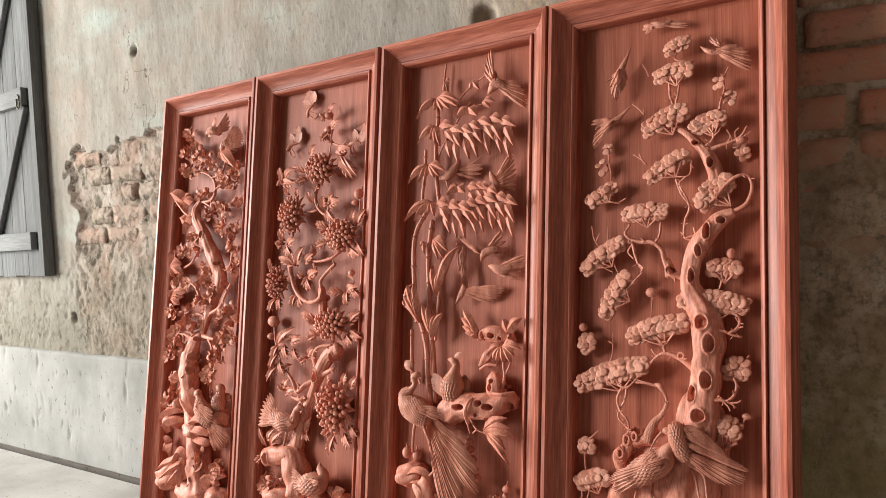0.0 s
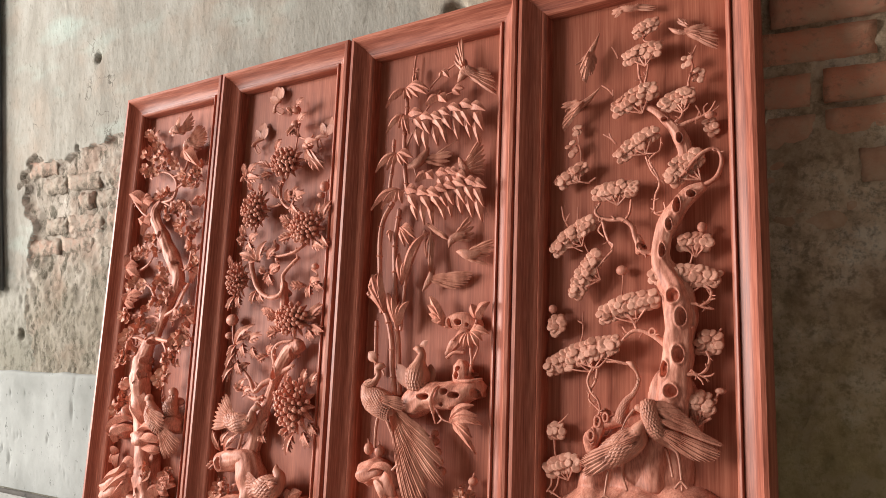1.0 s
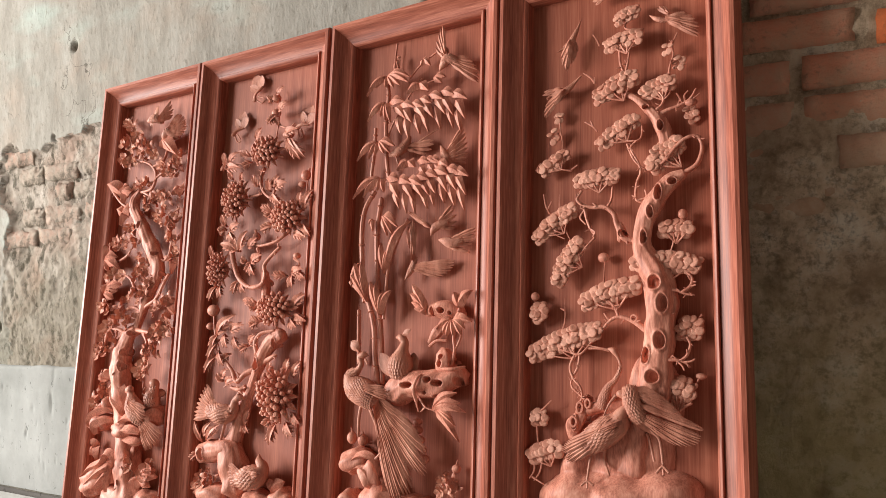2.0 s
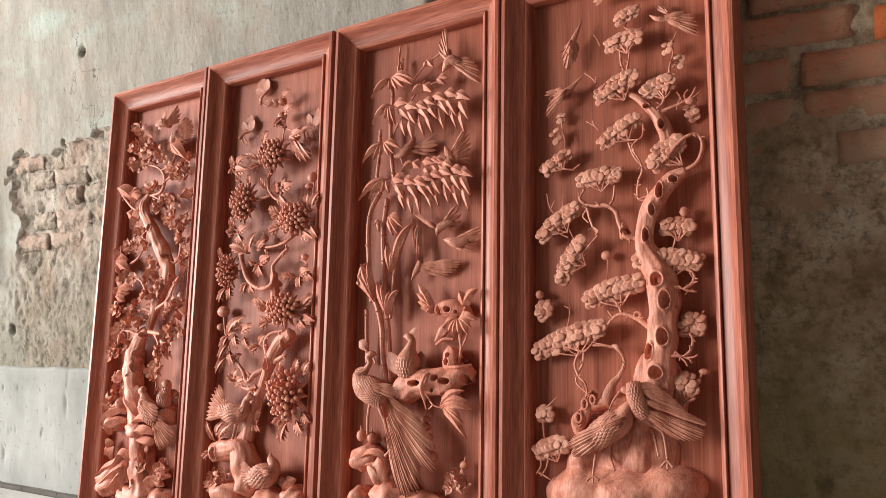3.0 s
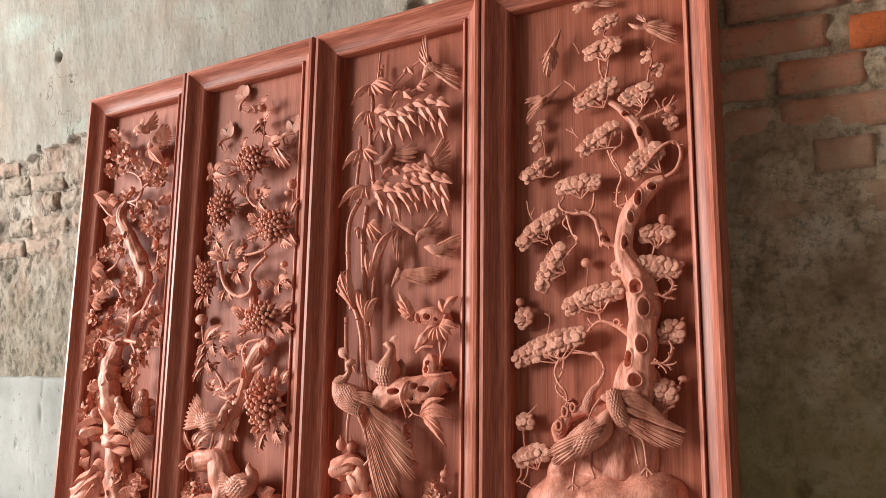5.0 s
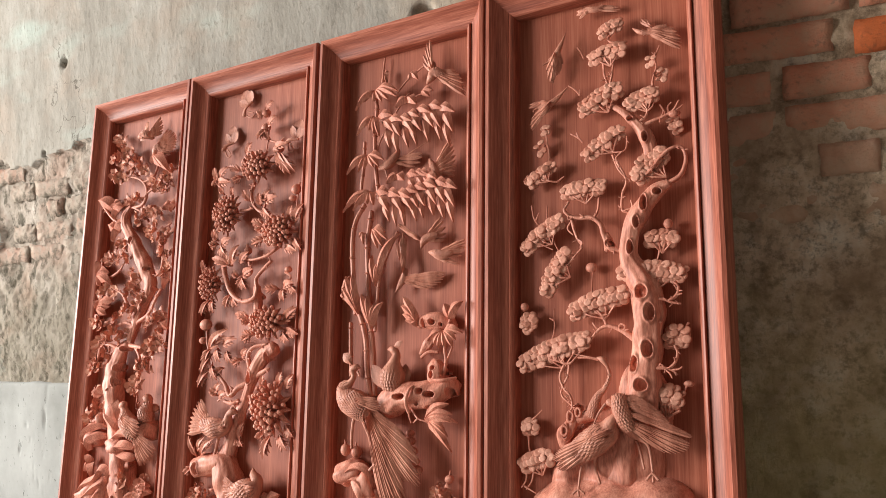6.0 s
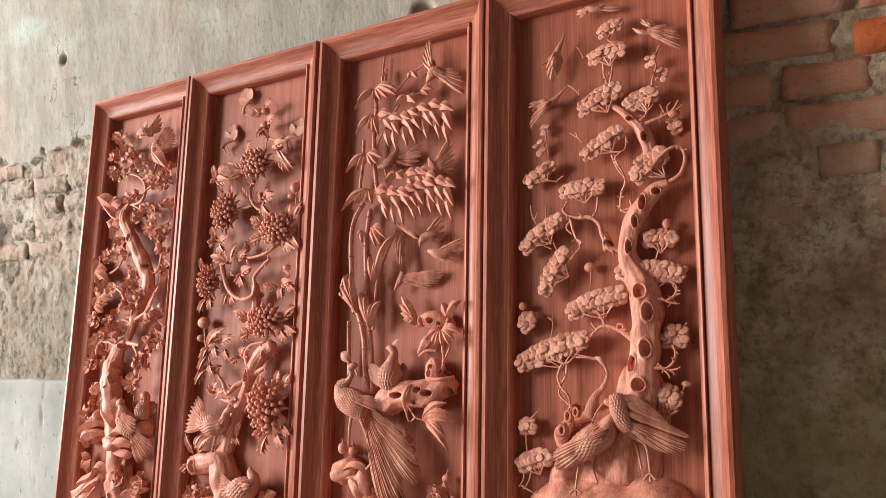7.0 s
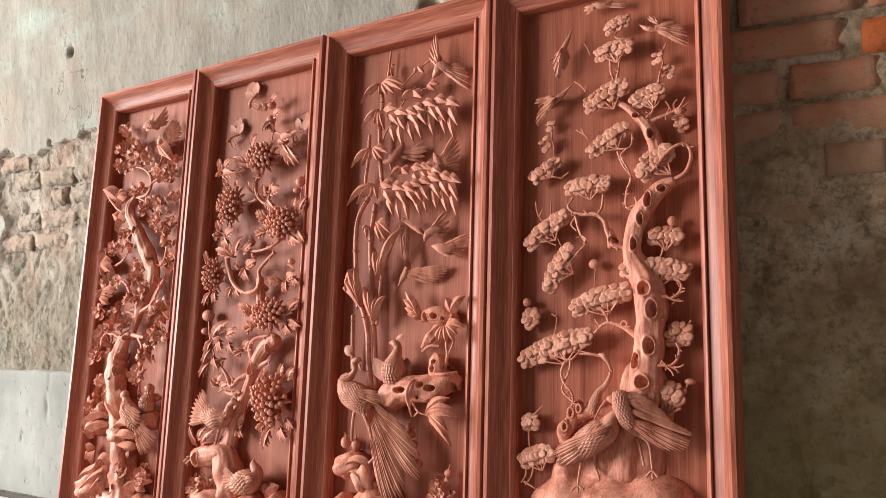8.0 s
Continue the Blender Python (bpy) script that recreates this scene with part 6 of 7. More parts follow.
for base, tip, width in (
        ((0.2747, 1.135, 0.025), (0.2571, 1.1325, 0.0425), .026), ((0.2762, 1.1443, 0.025), (0.3078, 1.1613, 0.0375), .02), ((0.2882, 1.09, 0.025), (0.2689, 1.0638, 0.045), .026), ((0.2879, 1.0948, 0.025), (0.3281, 1.1138, 0.0425), .022), ((0.3008, 1.0567, 0.025), (0.2806, 1.0828, 0.0375), .022),
        ((0.3282, 1.0162, 0.0275), (0.3882, 0.9548, 0.045), .030), ((0.3363, 1.015, 0.0275), (0.4054, 0.9555, 0.045), .026), ((0.3193, 1.0299, 0.0275), (0.3691, 1.0334, 0.0425), .026), ((0.2134, 1.0274, 0.025), (0.2369, 1.0552, 0.0375), .026), ((0.2019, 0.9847, 0.025), (0.1601, 1, 0.0375), .024), ((0.2032, 0.9688, 0.025), (0.1801, 0.955, 0.0425), .024), ((0.1096, 0.9681, 0.025), (0.098, 1.0036, 0.0375), .026), ((0.1136, 0.9724, 0.025), (0.1572, 0.9959, 0.0425), .026), ((0.1056, 0.9622, 0.025), (0.1723, 0.9523, 0.045), .026), ((0.1046, 0.9736, 0.025), (0.1082, 0.953, 0.0425), .024),
        ((0.1353, 0.9266, 0.025), (0.1248, 0.9521, 0.0375), .024), ((0.1709, 0.9177, 0.025), (0.1814, 0.9392, 0.0425), .024), ((0.2432, 0.8934, 0.0275), (0.223, 0.9233, 0.0425), .024), ((0.2838, 0.8777, 0.03), (0.2845, 0.9078, 0.045), .030), ((0.2994, 0.8866, 0.03), (0.3455, 0.8931, 0.045), .028), ((0.2886, 0.8681, 0.03), (0.3294, 0.8399, 0.045), .024), ((0.2872, 0.8879, 0.03), (0.318, 0.9119, 0.0425), .024),
        ((0.2966, 0.8274, 0.025), (0.2604, 0.8357, 0.04), .026), ((0.2972, 0.8199, 0.025), (0.284, 0.8056, 0.045), .026), ((0.3013, 0.7896, 0.025), (0.2676, 0.7746, 0.0425), .028), ((0.3853, 0.8263, 0.025), (0.3993, 0.8625, 0.0425), .026), ((0.3973, 0.8178, 0.025), (0.4349, 0.862, 0.04), .026), ((0.3957, 0.7814, 0.025), (0.4363, 0.7493, 0.0425), .026), ((0.3701, 0.7617, 0.025), (0.4217, 0.7448, 0.0425), .024),
        ((0.1247, 0.797, 0.025), (0.1096, 0.8274, 0.0375), .028), ((0.1254, 0.7891, 0.025), (0.1086, 0.7799, 0.0425), .028), ((0.1393, 0.7802, 0.025), (0.1855, 0.7962, 0.045), .028), ((0.1327, 0.7807, 0.025), (0.1695, 0.7521, 0.0425), .026),
        ((0.1834, 0.7229, 0.0275), (0.2191, 0.7707, 0.045), .030), ((0.1831, 0.7259, 0.0275), (0.127, 0.7461, 0.0425), .028), ((0.177, 0.7233, 0.0275), (0.1689, 0.7598, 0.0425), .026), ((0.2145, 0.7283, 0.0275), (0.2529, 0.7534, 0.0425), .026), ((0.2158, 0.6933, 0.03), (0.2038, 0.7042, 0.045), .024), ((0.2303, 0.6925, 0.03), (0.2779, 0.7065, 0.0475), .028), ((0.2246, 0.6868, 0.03), (0.2574, 0.6594, 0.0475), .026), ((0.2403, 0.6963, 0.03), (0.2277, 0.6656, 0.045), .024),
        ((0.1889, 0.6466, 0.0325), (0.1843, 0.6129, 0.045), .026), ((0.198, 0.6372, 0.0325), (0.2257, 0.6142, 0.045), .022), ((0.3579, 0.6537, 0.025), (0.323, 0.6534, 0.045), .026), ((0.3729, 0.6587, 0.025), (0.4177, 0.6654, 0.045), .026), ((0.3731, 0.6558, 0.025), (0.3905, 0.6217, 0.045), .026), ((0.3881, 0.6593, 0.025), (0.428, 0.6413, 0.0425), .024), ((0.102, 0.6361, 0.025), (0.0957, 0.5966, 0.045), .026), ((0.1171, 0.6385, 0.025), (0.1357, 0.603, 0.0425), .026), ((0.0837, 0.7143, 0.025), (0.0729, 0.7445, 0.0375), .024),
        ((0.2643, 0.5823, 0.025), (0.2195, 0.593, 0.0375), .026), ((0.2652, 0.5706, 0.025), (0.2452, 0.5756, 0.045), .024), ((0.2755, 0.5414, 0.025), (0.2508, 0.5237, 0.0425), .026), ((0.2877, 0.5383, 0.025), (0.2532, 0.5438, 0.0425), .022), ((0.3788, 0.5674, 0.025), (0.4305, 0.5993, 0.0425), .030), ((0.384, 0.5462, 0.025), (0.438, 0.5371, 0.0425), .028), ((0.3731, 0.5394, 0.025), (0.4119, 0.5209, 0.045), .026),
        ((0.1174, 0.4997, 0.0275), (0.1961, 0.5492, 0.045), .030), ((0.1234, 0.5056, 0.0275), (0.1187, 0.4695, 0.045), .030), ((0.149, 0.5068, 0.0275), (0.1785, 0.4722, 0.0475), .026), ((0.1332, 0.4921, 0.0275), (0.1107, 0.4401, 0.045), .026), ((0.1323, 0.4552, 0.0275), (0.1001, 0.4077, 0.0425), .026), ((0.1316, 0.4625, 0.0275), (0.1701, 0.426, 0.0475), .024), ((0.1788, 0.4552, 0.0275), (0.1582, 0.4331, 0.045), .026), ((0.1695, 0.5139, 0.0275), (0.2288, 0.5268, 0.045), .026), ((0.1834, 0.4991, 0.0275), (0.2173, 0.4693, 0.045), .022), ((0.2455, 0.4768, 0.03), (0.224, 0.4621, 0.045), .024), ((0.2451, 0.4811, 0.03), (0.2713, 0.5004, 0.045), .024), ((0.16, 0.3825, 0.0275), (0.1465, 0.3997, 0.045), .026), ((0.1645, 0.3797, 0.0275), (0.2158, 0.3909, 0.045), .024), ((0.151, 0.3895, 0.0275), (0.1811, 0.4117, 0.045), .022),
        ((0.3271, 0.3997, 0.025), (0.3285, 0.4344, 0.0425), .026), ((0.3742, 0.4074, 0.025), (0.3924, 0.4417, 0.0425), .026), ((0.397, 0.4009, 0.025), (0.4273, 0.4351, 0.04), .024), ((0.3344, 0.2967, 0.025), (0.3271, 0.2799, 0.045), .026), ((0.3538, 0.2908, 0.025), (0.3489, 0.2408, 0.045), .030), ((0.3818, 0.2921, 0.025), (0.4211, 0.2621, 0.045), .028), ((0.399, 0.313, 0.025), (0.4384, 0.293, 0.0425), .026), ((0.2394, 0.2713, 0.02), (0.263, 0.3148, 0.0325), .018), ((0.2388, 0.2783, 0.02), (0.2417, 0.2583, 0.0325), .016), ((0.2388, 0.2783, 0.02), (0.2614, 0.2594, 0.0325), .016),
        ((0.0978, 0.2215, 0.025), (0.0767, 0.2718, 0.0425), .022), ((0.1082, 0.2249, 0.025), (0.1701, 0.2721, 0.0425), .022), ((0.0849, 0.1992, 0.025), (0.0688, 0.1783, 0.0425), .022), ((0.0964, 0.2357, 0.025), (0.1343, 0.2746, 0.0425), .02)):
    toothed_leaf(p2, base, tip, width)
buds(p2, (0.095, 0.5694, 0.025, 0.02, 0.016, 0.014), (0.0874, 0.5273, 0.0225, 0.014, 0.01, 0.012))
buds(p2, (0.397, 0.9114, 0.0225, 0.014, 0.014, 0.012), (0.3868, 0.8888, 0.0225, 0.012, 0.008, 0.01), (0.383, 0.703, 0.0225, 0.01, 0.008, 0.01))
buds(p2, (0.2766, 1.1378, 0.025, 0.014, 0.012, 0.012), (0.2796, 1.0962, 0.025, 0.014, 0.012, 0.012), (0.329, 1.0291, 0.025, 0.018, 0.012, 0.012), (0.2357, 0.7623, 0.0225, 0.012, 0.011, 0.01))
butterfly(p2, (0.1342, 1.0739, 0.012), .048, .35)
butterfly(p2, (0.1976, 1.1745, 0.012), .052, .9)
butterfly(p2, (0.3751, 1.0527, 0.012), .048, .1)
carving_bird(p2, [*plumed([(0.2562, 0.34, 0.045, 0.001), (0.2425, 0.3452, 0.0475, 0.009), (0.2272, 0.3363, 0.0475, 0.009), (0.221, 0.3138, 0.0475, 0.016), (0.1936, 0.3015, 0.0475, 0.026), (0.1545, 0.3053, 0.0425, 0.02), (0.1271, 0.3126, 0.0375, 0.008)], 12)] + fan((0.1672, 0.3047, 0.05), (0.1114, 0.3729, 0.04), (0.0698, 0.2814, 0.0375), 10, .013) + fan((0.2302, 0.3037, 0.0625), (0.1809, 0.3101, 0.0625), (0.1883, 0.2879, 0.06), 5, .010) + [rod([(0.1901, 0.2786, 0.0425), (0.1755, 0.2411, 0.0375), (0.1691, 0.2211, 0.0375)], .004, .003), rod([(0.2367, 0.3507, 0.05), (0.2467, 0.3594, 0.0525), (0.2551, 0.3541, 0.0525)], .004, .002)], "carved pheasant with a fanned tail on a branch")
carving_bird(p2, [*plumed([(0.3131, 0.2112, 0.0375, 0.001), (0.3194, 0.196, 0.0425, 0.01), (0.3319, 0.181, 0.0425, 0.016), (0.3169, 0.1615, 0.045, 0.03), (0.2845, 0.1506, 0.0425, 0.026), (0.2482, 0.1471, 0.0375, 0.012)], 12)] + fan((0.2765, 0.1562, 0.05), (0.2105, 0.1856, 0.0425), (0.2214, 0.1207, 0.04), 9, .013) + fan((0.3494, 0.1696, 0.07), (0.2977, 0.1704, 0.0675), (0.3048, 0.1444, 0.065), 6, .010), "carved pheasant crouching at the foot of the trunk")
blossoms(p2, .014, (0.0972, 0.1338, 0.03), (0.1277, 0.1424, 0.035), (0.1467, 0.1326, 0.0325), (0.1212, 0.1224, 0.035), (0.0875, 0.1157, 0.0275), (0.141, 0.1179, 0.03))
rock(p2, [(0.1536, 0.098, 0.0175, 0.06, 0.03, 0.1), (0.3132, 0.0927, 0.0175, 0.07, 0.03, 0), (0.387, 0.1064, 0.0175, 0.04, 0.03, 0)])
leaves(p2, .024, (0.3549, 0.1234, 0.02), (0.3464, 0.1546, 0.0325), (0.3728, 0.1489, 0.0325), (0.3982, 0.1536, 0.0325))

# ---- plum blossom ----
trunk(p1, [(0.2711, 0.0517, 0.0156, 0.05), (0.2435, 0.1408, 0.0182, 0.044), (0.2237, 0.2327, 0.0234, 0.034), (0.1983, 0.3263, 0.0286, 0.032), (0.1832, 0.3898, 0.0312, 0.03), (0.1886, 0.4543, 0.0338, 0.027), (0.2084, 0.4996, 0.0338, 0.022), (0.2362, 0.5219, 0.0338, 0.014)], [(0.2201, 0.4538, 0.065, 0.013, 0.011), (0.209, 0.4141, 0.0624, 0.006, 0.012), (0.2334, 0.508, 0.0598, 0.01, 0.007), (0.139, 0.4183, 0.0468, 0.008, 0.01)])
trunk(p1, [(0.2345, 0.519, 0.0286, 0.012), (0.2568, 0.5834, 0.0286, 0.014), (0.2942, 0.6471, 0.0286, 0.016), (0.3118, 0.6949, 0.0312, 0.02), (0.2897, 0.7418, 0.0338, 0.022), (0.2539, 0.7876, 0.0338, 0.02), (0.2115, 0.8383, 0.0338, 0.018), (0.1768, 0.8761, 0.0312, 0.017), (0.1686, 0.9121, 0.0286, 0.013), (0.1882, 0.9384, 0.026, 0.009)], [(0.3083, 0.7368, 0.0624, 0.007, 0.006), (0.2295, 0.826, 0.0572, 0.006, 0.01), (0.3349, 0.6749, 0.0546, 0.006, 0.009)])
branch(p1, [(0.1889, 0.9331, 0.026), (0.2463, 0.9338, 0.0338), (0.2675, 0.9566, 0.0364), (0.264, 0.9861, 0.0364), (0.2351, 1.0121, 0.0364), (0.1913, 1.0265, 0.0364), (0.1487, 1.025, 0.0364)], .006, .0035)
branch(p1, [(0.2665, 0.9652, 0.0364), (0.3039, 0.9772, 0.039), (0.3447, 0.9689, 0.039), (0.3643, 0.9838, 0.0364)], .004, .003)
branch(p1, [(0.2467, 1.002, 0.0364), (0.2878, 1.0146, 0.0338), (0.3009, 1.0479, 0.0312), (0.2878, 1.0885, 0.0286)], .005, .003)
branch(p1, [(0.2366, 0.5187, 0.0338), (0.2981, 0.5112, 0.0416), (0.3411, 0.5075, 0.0442), (0.3736, 0.5164, 0.0442), (0.3976, 0.5255, 0.0416)], .008, .004)
branch(p1, [(0.2801, 0.5083, 0.039), (0.3051, 0.4826, 0.0442), (0.2988, 0.4543, 0.0442), (0.3163, 0.4309, 0.0442), (0.3, 0.4043, 0.0442)], .005, .003)
branch(p1, [(0.2101, 0.5026, 0.039), (0.1686, 0.5191, 0.0442), (0.1271, 0.5131, 0.0442), (0.116, 0.4786, 0.0442), (0.0941, 0.454, 0.0416)], .008, .004)
branch(p1, [(0.2654, 0.583, 0.0312), (0.3227, 0.6048, 0.039), (0.3508, 0.6434, 0.0416), (0.368, 0.6749, 0.039)], .007, .004)
branch(p1, [(0.2604, 0.57, 0.0338), (0.2252, 0.5836, 0.039), (0.1787, 0.5715, 0.0416), (0.1391, 0.5526, 0.0416), (0.1, 0.5369, 0.039)], .006, .003)
branch(p1, [(0.276, 0.6068, 0.0338), (0.2292, 0.6325, 0.039), (0.199, 0.6669, 0.039), (0.1491, 0.6861, 0.039), (0.0862, 0.6844, 0.0364)], .006, .003)
branch(p1, [(0.2034, 0.8326, 0.0312), (0.1635, 0.83, 0.0364), (0.1411, 0.7974, 0.0364), (0.1164, 0.7804, 0.0364)], .005, .003)
branch(p1, [(0.1826, 0.8721, 0.0312), (0.1391, 0.8927, 0.0364), (0.1037, 0.9137, 0.0364), (0.0428, 0.9652, 0.0338)], .006, .004)
branch(p1, [(0.3098, 0.7113, 0.0312), (0.3509, 0.7248, 0.0338), (0.36, 0.773, 0.0338), (0.3427, 0.8401, 0.0338), (0.3803, 0.8667, 0.0312)], .005, .003)
branch(p1, [(0.1882, 0.9384, 0.026), (0.238, 0.9176, 0.0338), (0.2846, 0.8987, 0.0364), (0.3197, 0.8984, 0.0364)], .005, .003)
branch(p1, [(0.1868, 0.3738, 0.0286), (0.1586, 0.3573, 0.0364), (0.1396, 0.3328, 0.039), (0.1119, 0.3141, 0.0364)], .008, .004)
branch(p1, [(0.0889, 0.7253, 0.0234), (0.0764, 0.7514, 0.0286), (0.0661, 0.7851, 0.0286)], .005, .003)
branch(p1, [(0.1004, 0.7212, 0.0234), (0.1541, 0.7378, 0.0286), (0.1821, 0.7666, 0.0286)], .007, .002)
twigs(p1, [(0.079, 1.1801, 0.0208), (0.1196, 1.1375, 0.026), (0.1448, 1.0969, 0.0286), (0.1806, 1.0556, 0.0312), (0.1984, 1.0262, 0.0338)], [(0.1014, 1.1647, 0.0234), (0.1135, 1.184, 0.026)], [(0.3736, 0.8391, 0.0234), (0.3635, 0.8726, 0.026)], [(0.3785, 0.8386, 0.0234), (0.3943, 0.8565, 0.026)], [(0.3, 0.4043, 0.0442), (0.3018, 0.3732, 0.039), (0.2903, 0.3417, 0.0312)], [(0.1392, 0.3891, 0.026), (0.1335, 0.4085, 0.0312)], [(0.0697, 0.3713, 0.0208), (0.0894, 0.4014, 0.026)], r=.0028)
blossoms(p1, .016, (0.102, 1.1587, 0.0312), (0.1298, 1.1428, 0.0338), (0.1239, 1.104, 0.0338), (0.1677, 1.0862, 0.0364), (0.2014, 1.0874, 0.0338), (0.2292, 1.0599, 0.0364), (0.191, 1.0575, 0.039), (0.1444, 1.0724, 0.0338), (0.1118, 1.0434, 0.039), (0.1398, 1.0249, 0.0416), (0.1679, 1.0289, 0.039), (0.2031, 1.0454, 0.039), (0.2525, 1.0393, 0.0364))
blossoms(p1, .015, (0.3007, 1.0048, 0.039), (0.3358, 0.9896, 0.0416), (0.323, 0.9709, 0.0416), (0.3497, 0.9683, 0.039), (0.3597, 0.9968, 0.0338), (0.3337, 1.0086, 0.0338), (0.3658, 1.0317, 0.026), (0.3512, 1.0144, 0.0286), (0.2826, 1.0009, 0.0364), (0.0844, 1.0966, 0.0286), (0.1748, 1.1158, 0.0286), (0.1518, 1.1132, 0.0312))
blossoms(p1, .016, (0.2072, 0.9554, 0.0338), (0.1853, 0.9487, 0.0364), (0.2274, 0.9618, 0.0338), (0.2869, 0.908, 0.039), (0.3161, 0.9011, 0.0416), (0.2675, 0.8999, 0.039), (0.3339, 0.9036, 0.0364), (0.2933, 0.8536, 0.039), (0.3266, 0.8534, 0.0416), (0.3491, 0.8283, 0.0416), (0.3665, 0.8174, 0.039), (0.3723, 0.8374, 0.0338), (0.2372, 0.8962, 0.039), (0.3046, 0.8426, 0.039))
blossoms(p1, .015, (0.1186, 0.7795, 0.0416), (0.1487, 0.7837, 0.0442), (0.1759, 0.7784, 0.0442), (0.1954, 0.7904, 0.0442), (0.2149, 0.7725, 0.0416), (0.3619, 0.7855, 0.0364), (0.3795, 0.7715, 0.0338), (0.3506, 0.7995, 0.0364), (0.3813, 0.7397, 0.0286), (0.3622, 0.7244, 0.0312), (0.2421, 0.7207, 0.0416), (0.2685, 0.7125, 0.0416), (0.195, 0.8184, 0.039), (0.1679, 0.824, 0.039))
blossoms(p1, .016, (0.2447, 0.6872, 0.0442), (0.2643, 0.6927, 0.0442), (0.231, 0.6747, 0.0442), (0.2165, 0.6159, 0.0468), (0.2343, 0.6249, 0.0494), (0.2705, 0.6302, 0.0468), (0.289, 0.6424, 0.0468), (0.2574, 0.6145, 0.0468), (0.1607, 0.6788, 0.039), (0.121, 0.6838, 0.0416), (0.0913, 0.6754, 0.039), (0.0967, 0.6482, 0.0364), (0.2993, 0.6519, 0.0442))
blossoms(p1, .016, (0.0764, 0.5878, 0.039), (0.0953, 0.5971, 0.0416), (0.1144, 0.5765, 0.0416), (0.1399, 0.536, 0.0442), (0.1233, 0.5295, 0.0468), (0.1588, 0.5521, 0.0442), (0.1766, 0.5647, 0.0468), (0.2108, 0.5411, 0.0468), (0.2254, 0.5473, 0.0468), (0.1047, 0.52, 0.0442), (0.1761, 0.5914, 0.0416), (0.3418, 0.5831, 0.0442), (0.3314, 0.5769, 0.0468), (0.3567, 0.5923, 0.0416), (0.3715, 0.6015, 0.039))
blossoms(p1, .017, (0.3516, 0.5165, 0.0494), (0.3697, 0.5256, 0.0494), (0.3854, 0.513, 0.0494), (0.3992, 0.5284, 0.0468), (0.3386, 0.5041, 0.0494), (0.3644, 0.5009, 0.0468), (0.3806, 0.5381, 0.0442), (0.3099, 0.4605, 0.0494), (0.3254, 0.4418, 0.052), (0.3135, 0.42, 0.052), (0.2924, 0.4042, 0.0494), (0.3127, 0.3983, 0.0494), (0.3446, 0.4607, 0.039), (0.3294, 0.467, 0.039), (0.3178, 0.4701, 0.0416))
blossoms(p1, .016, (0.0917, 0.4605, 0.0442), (0.1103, 0.4703, 0.0468), (0.1248, 0.454, 0.0442), (0.0843, 0.4474, 0.0416), (0.1051, 0.4903, 0.0416), (0.1735, 0.4832, 0.0442), (0.154, 0.4996, 0.0468), (0.1172, 0.321, 0.0442), (0.1408, 0.3314, 0.0468), (0.1032, 0.3077, 0.0442), (0.1198, 0.3404, 0.0442), (0.1449, 0.3123, 0.0442), (0.0789, 0.3099, 0.039), (0.1276, 0.2956, 0.0416), (0.1955, 0.3869, 0.0468))
leaves(p1, .030, (0.1117, 0.9336, 0.0208), (0.042, 0.9707, 0.0338), (0.1078, 0.9515, 0.039), (0.1412, 0.9589, 0.0364), (0.1272, 0.9008, 0.0364), (0.1599, 0.9393, 0.0364))
leaves(p1, .030, (0.1255, 0.8706, 0.0208), (0.0979, 0.8884, 0.0338), (0.1255, 0.8332, 0.0364), (0.1668, 0.8865, 0.0364))
leaves(p1, .030, (0.2718, 1.0821, 0.0156), (0.2618, 1.0633, 0.026), (0.3268, 1.0409, 0.0312), (0.3601, 1.0234, 0.0286), (0.3305, 1.0829, 0.026))
leaves(p1, .028, (0.0533, 0.728, 0.0182), (0.0502, 0.7793, 0.0286), (0.1183, 0.7394, 0.0338), (0.0804, 0.6987, 0.0338), (0.1359, 0.7012, 0.0312))
leaves(p1, .028, (0.0642, 0.624, 0.0156), (0.047, 0.6581, 0.026), (0.1158, 0.6124, 0.0312), (0.1301, 0.6374, 0.0286), (0.1493, 0.6534, 0.0286))
leaves(p1, .028, (0.3536, 0.5816, 0.0156), (0.393, 0.6034, 0.026), (0.4047, 0.5606, 0.026), (0.3786, 0.5484, 0.0286))
leaves(p1, .026, (0.1036, 0.372, 0.0182), (0.0871, 0.385, 0.0338), (0.1059, 0.356, 0.0364), (0.1238, 0.4019, 0.0312))
leaves(p1, .026, (0.3611, 0.9255, 0.013), (0.3805, 0.9251, 0.0208), (0.338, 0.9114, 0.0286), (0.3701, 0.9019, 0.026))
leaves(p1, .026, (0.3601, 0.7106, 0.013), (0.3484, 0.7016, 0.026), (0.3973, 0.7236, 0.0208), (0.3658, 0.6764, 0.026))
leaves(p1, .026, (0.0891, 0.1739, 0.0182), (0.0792, 0.2013, 0.0286), (0.1187, 0.1407, 0.0312), (0.0794, 0.1537, 0.0312))
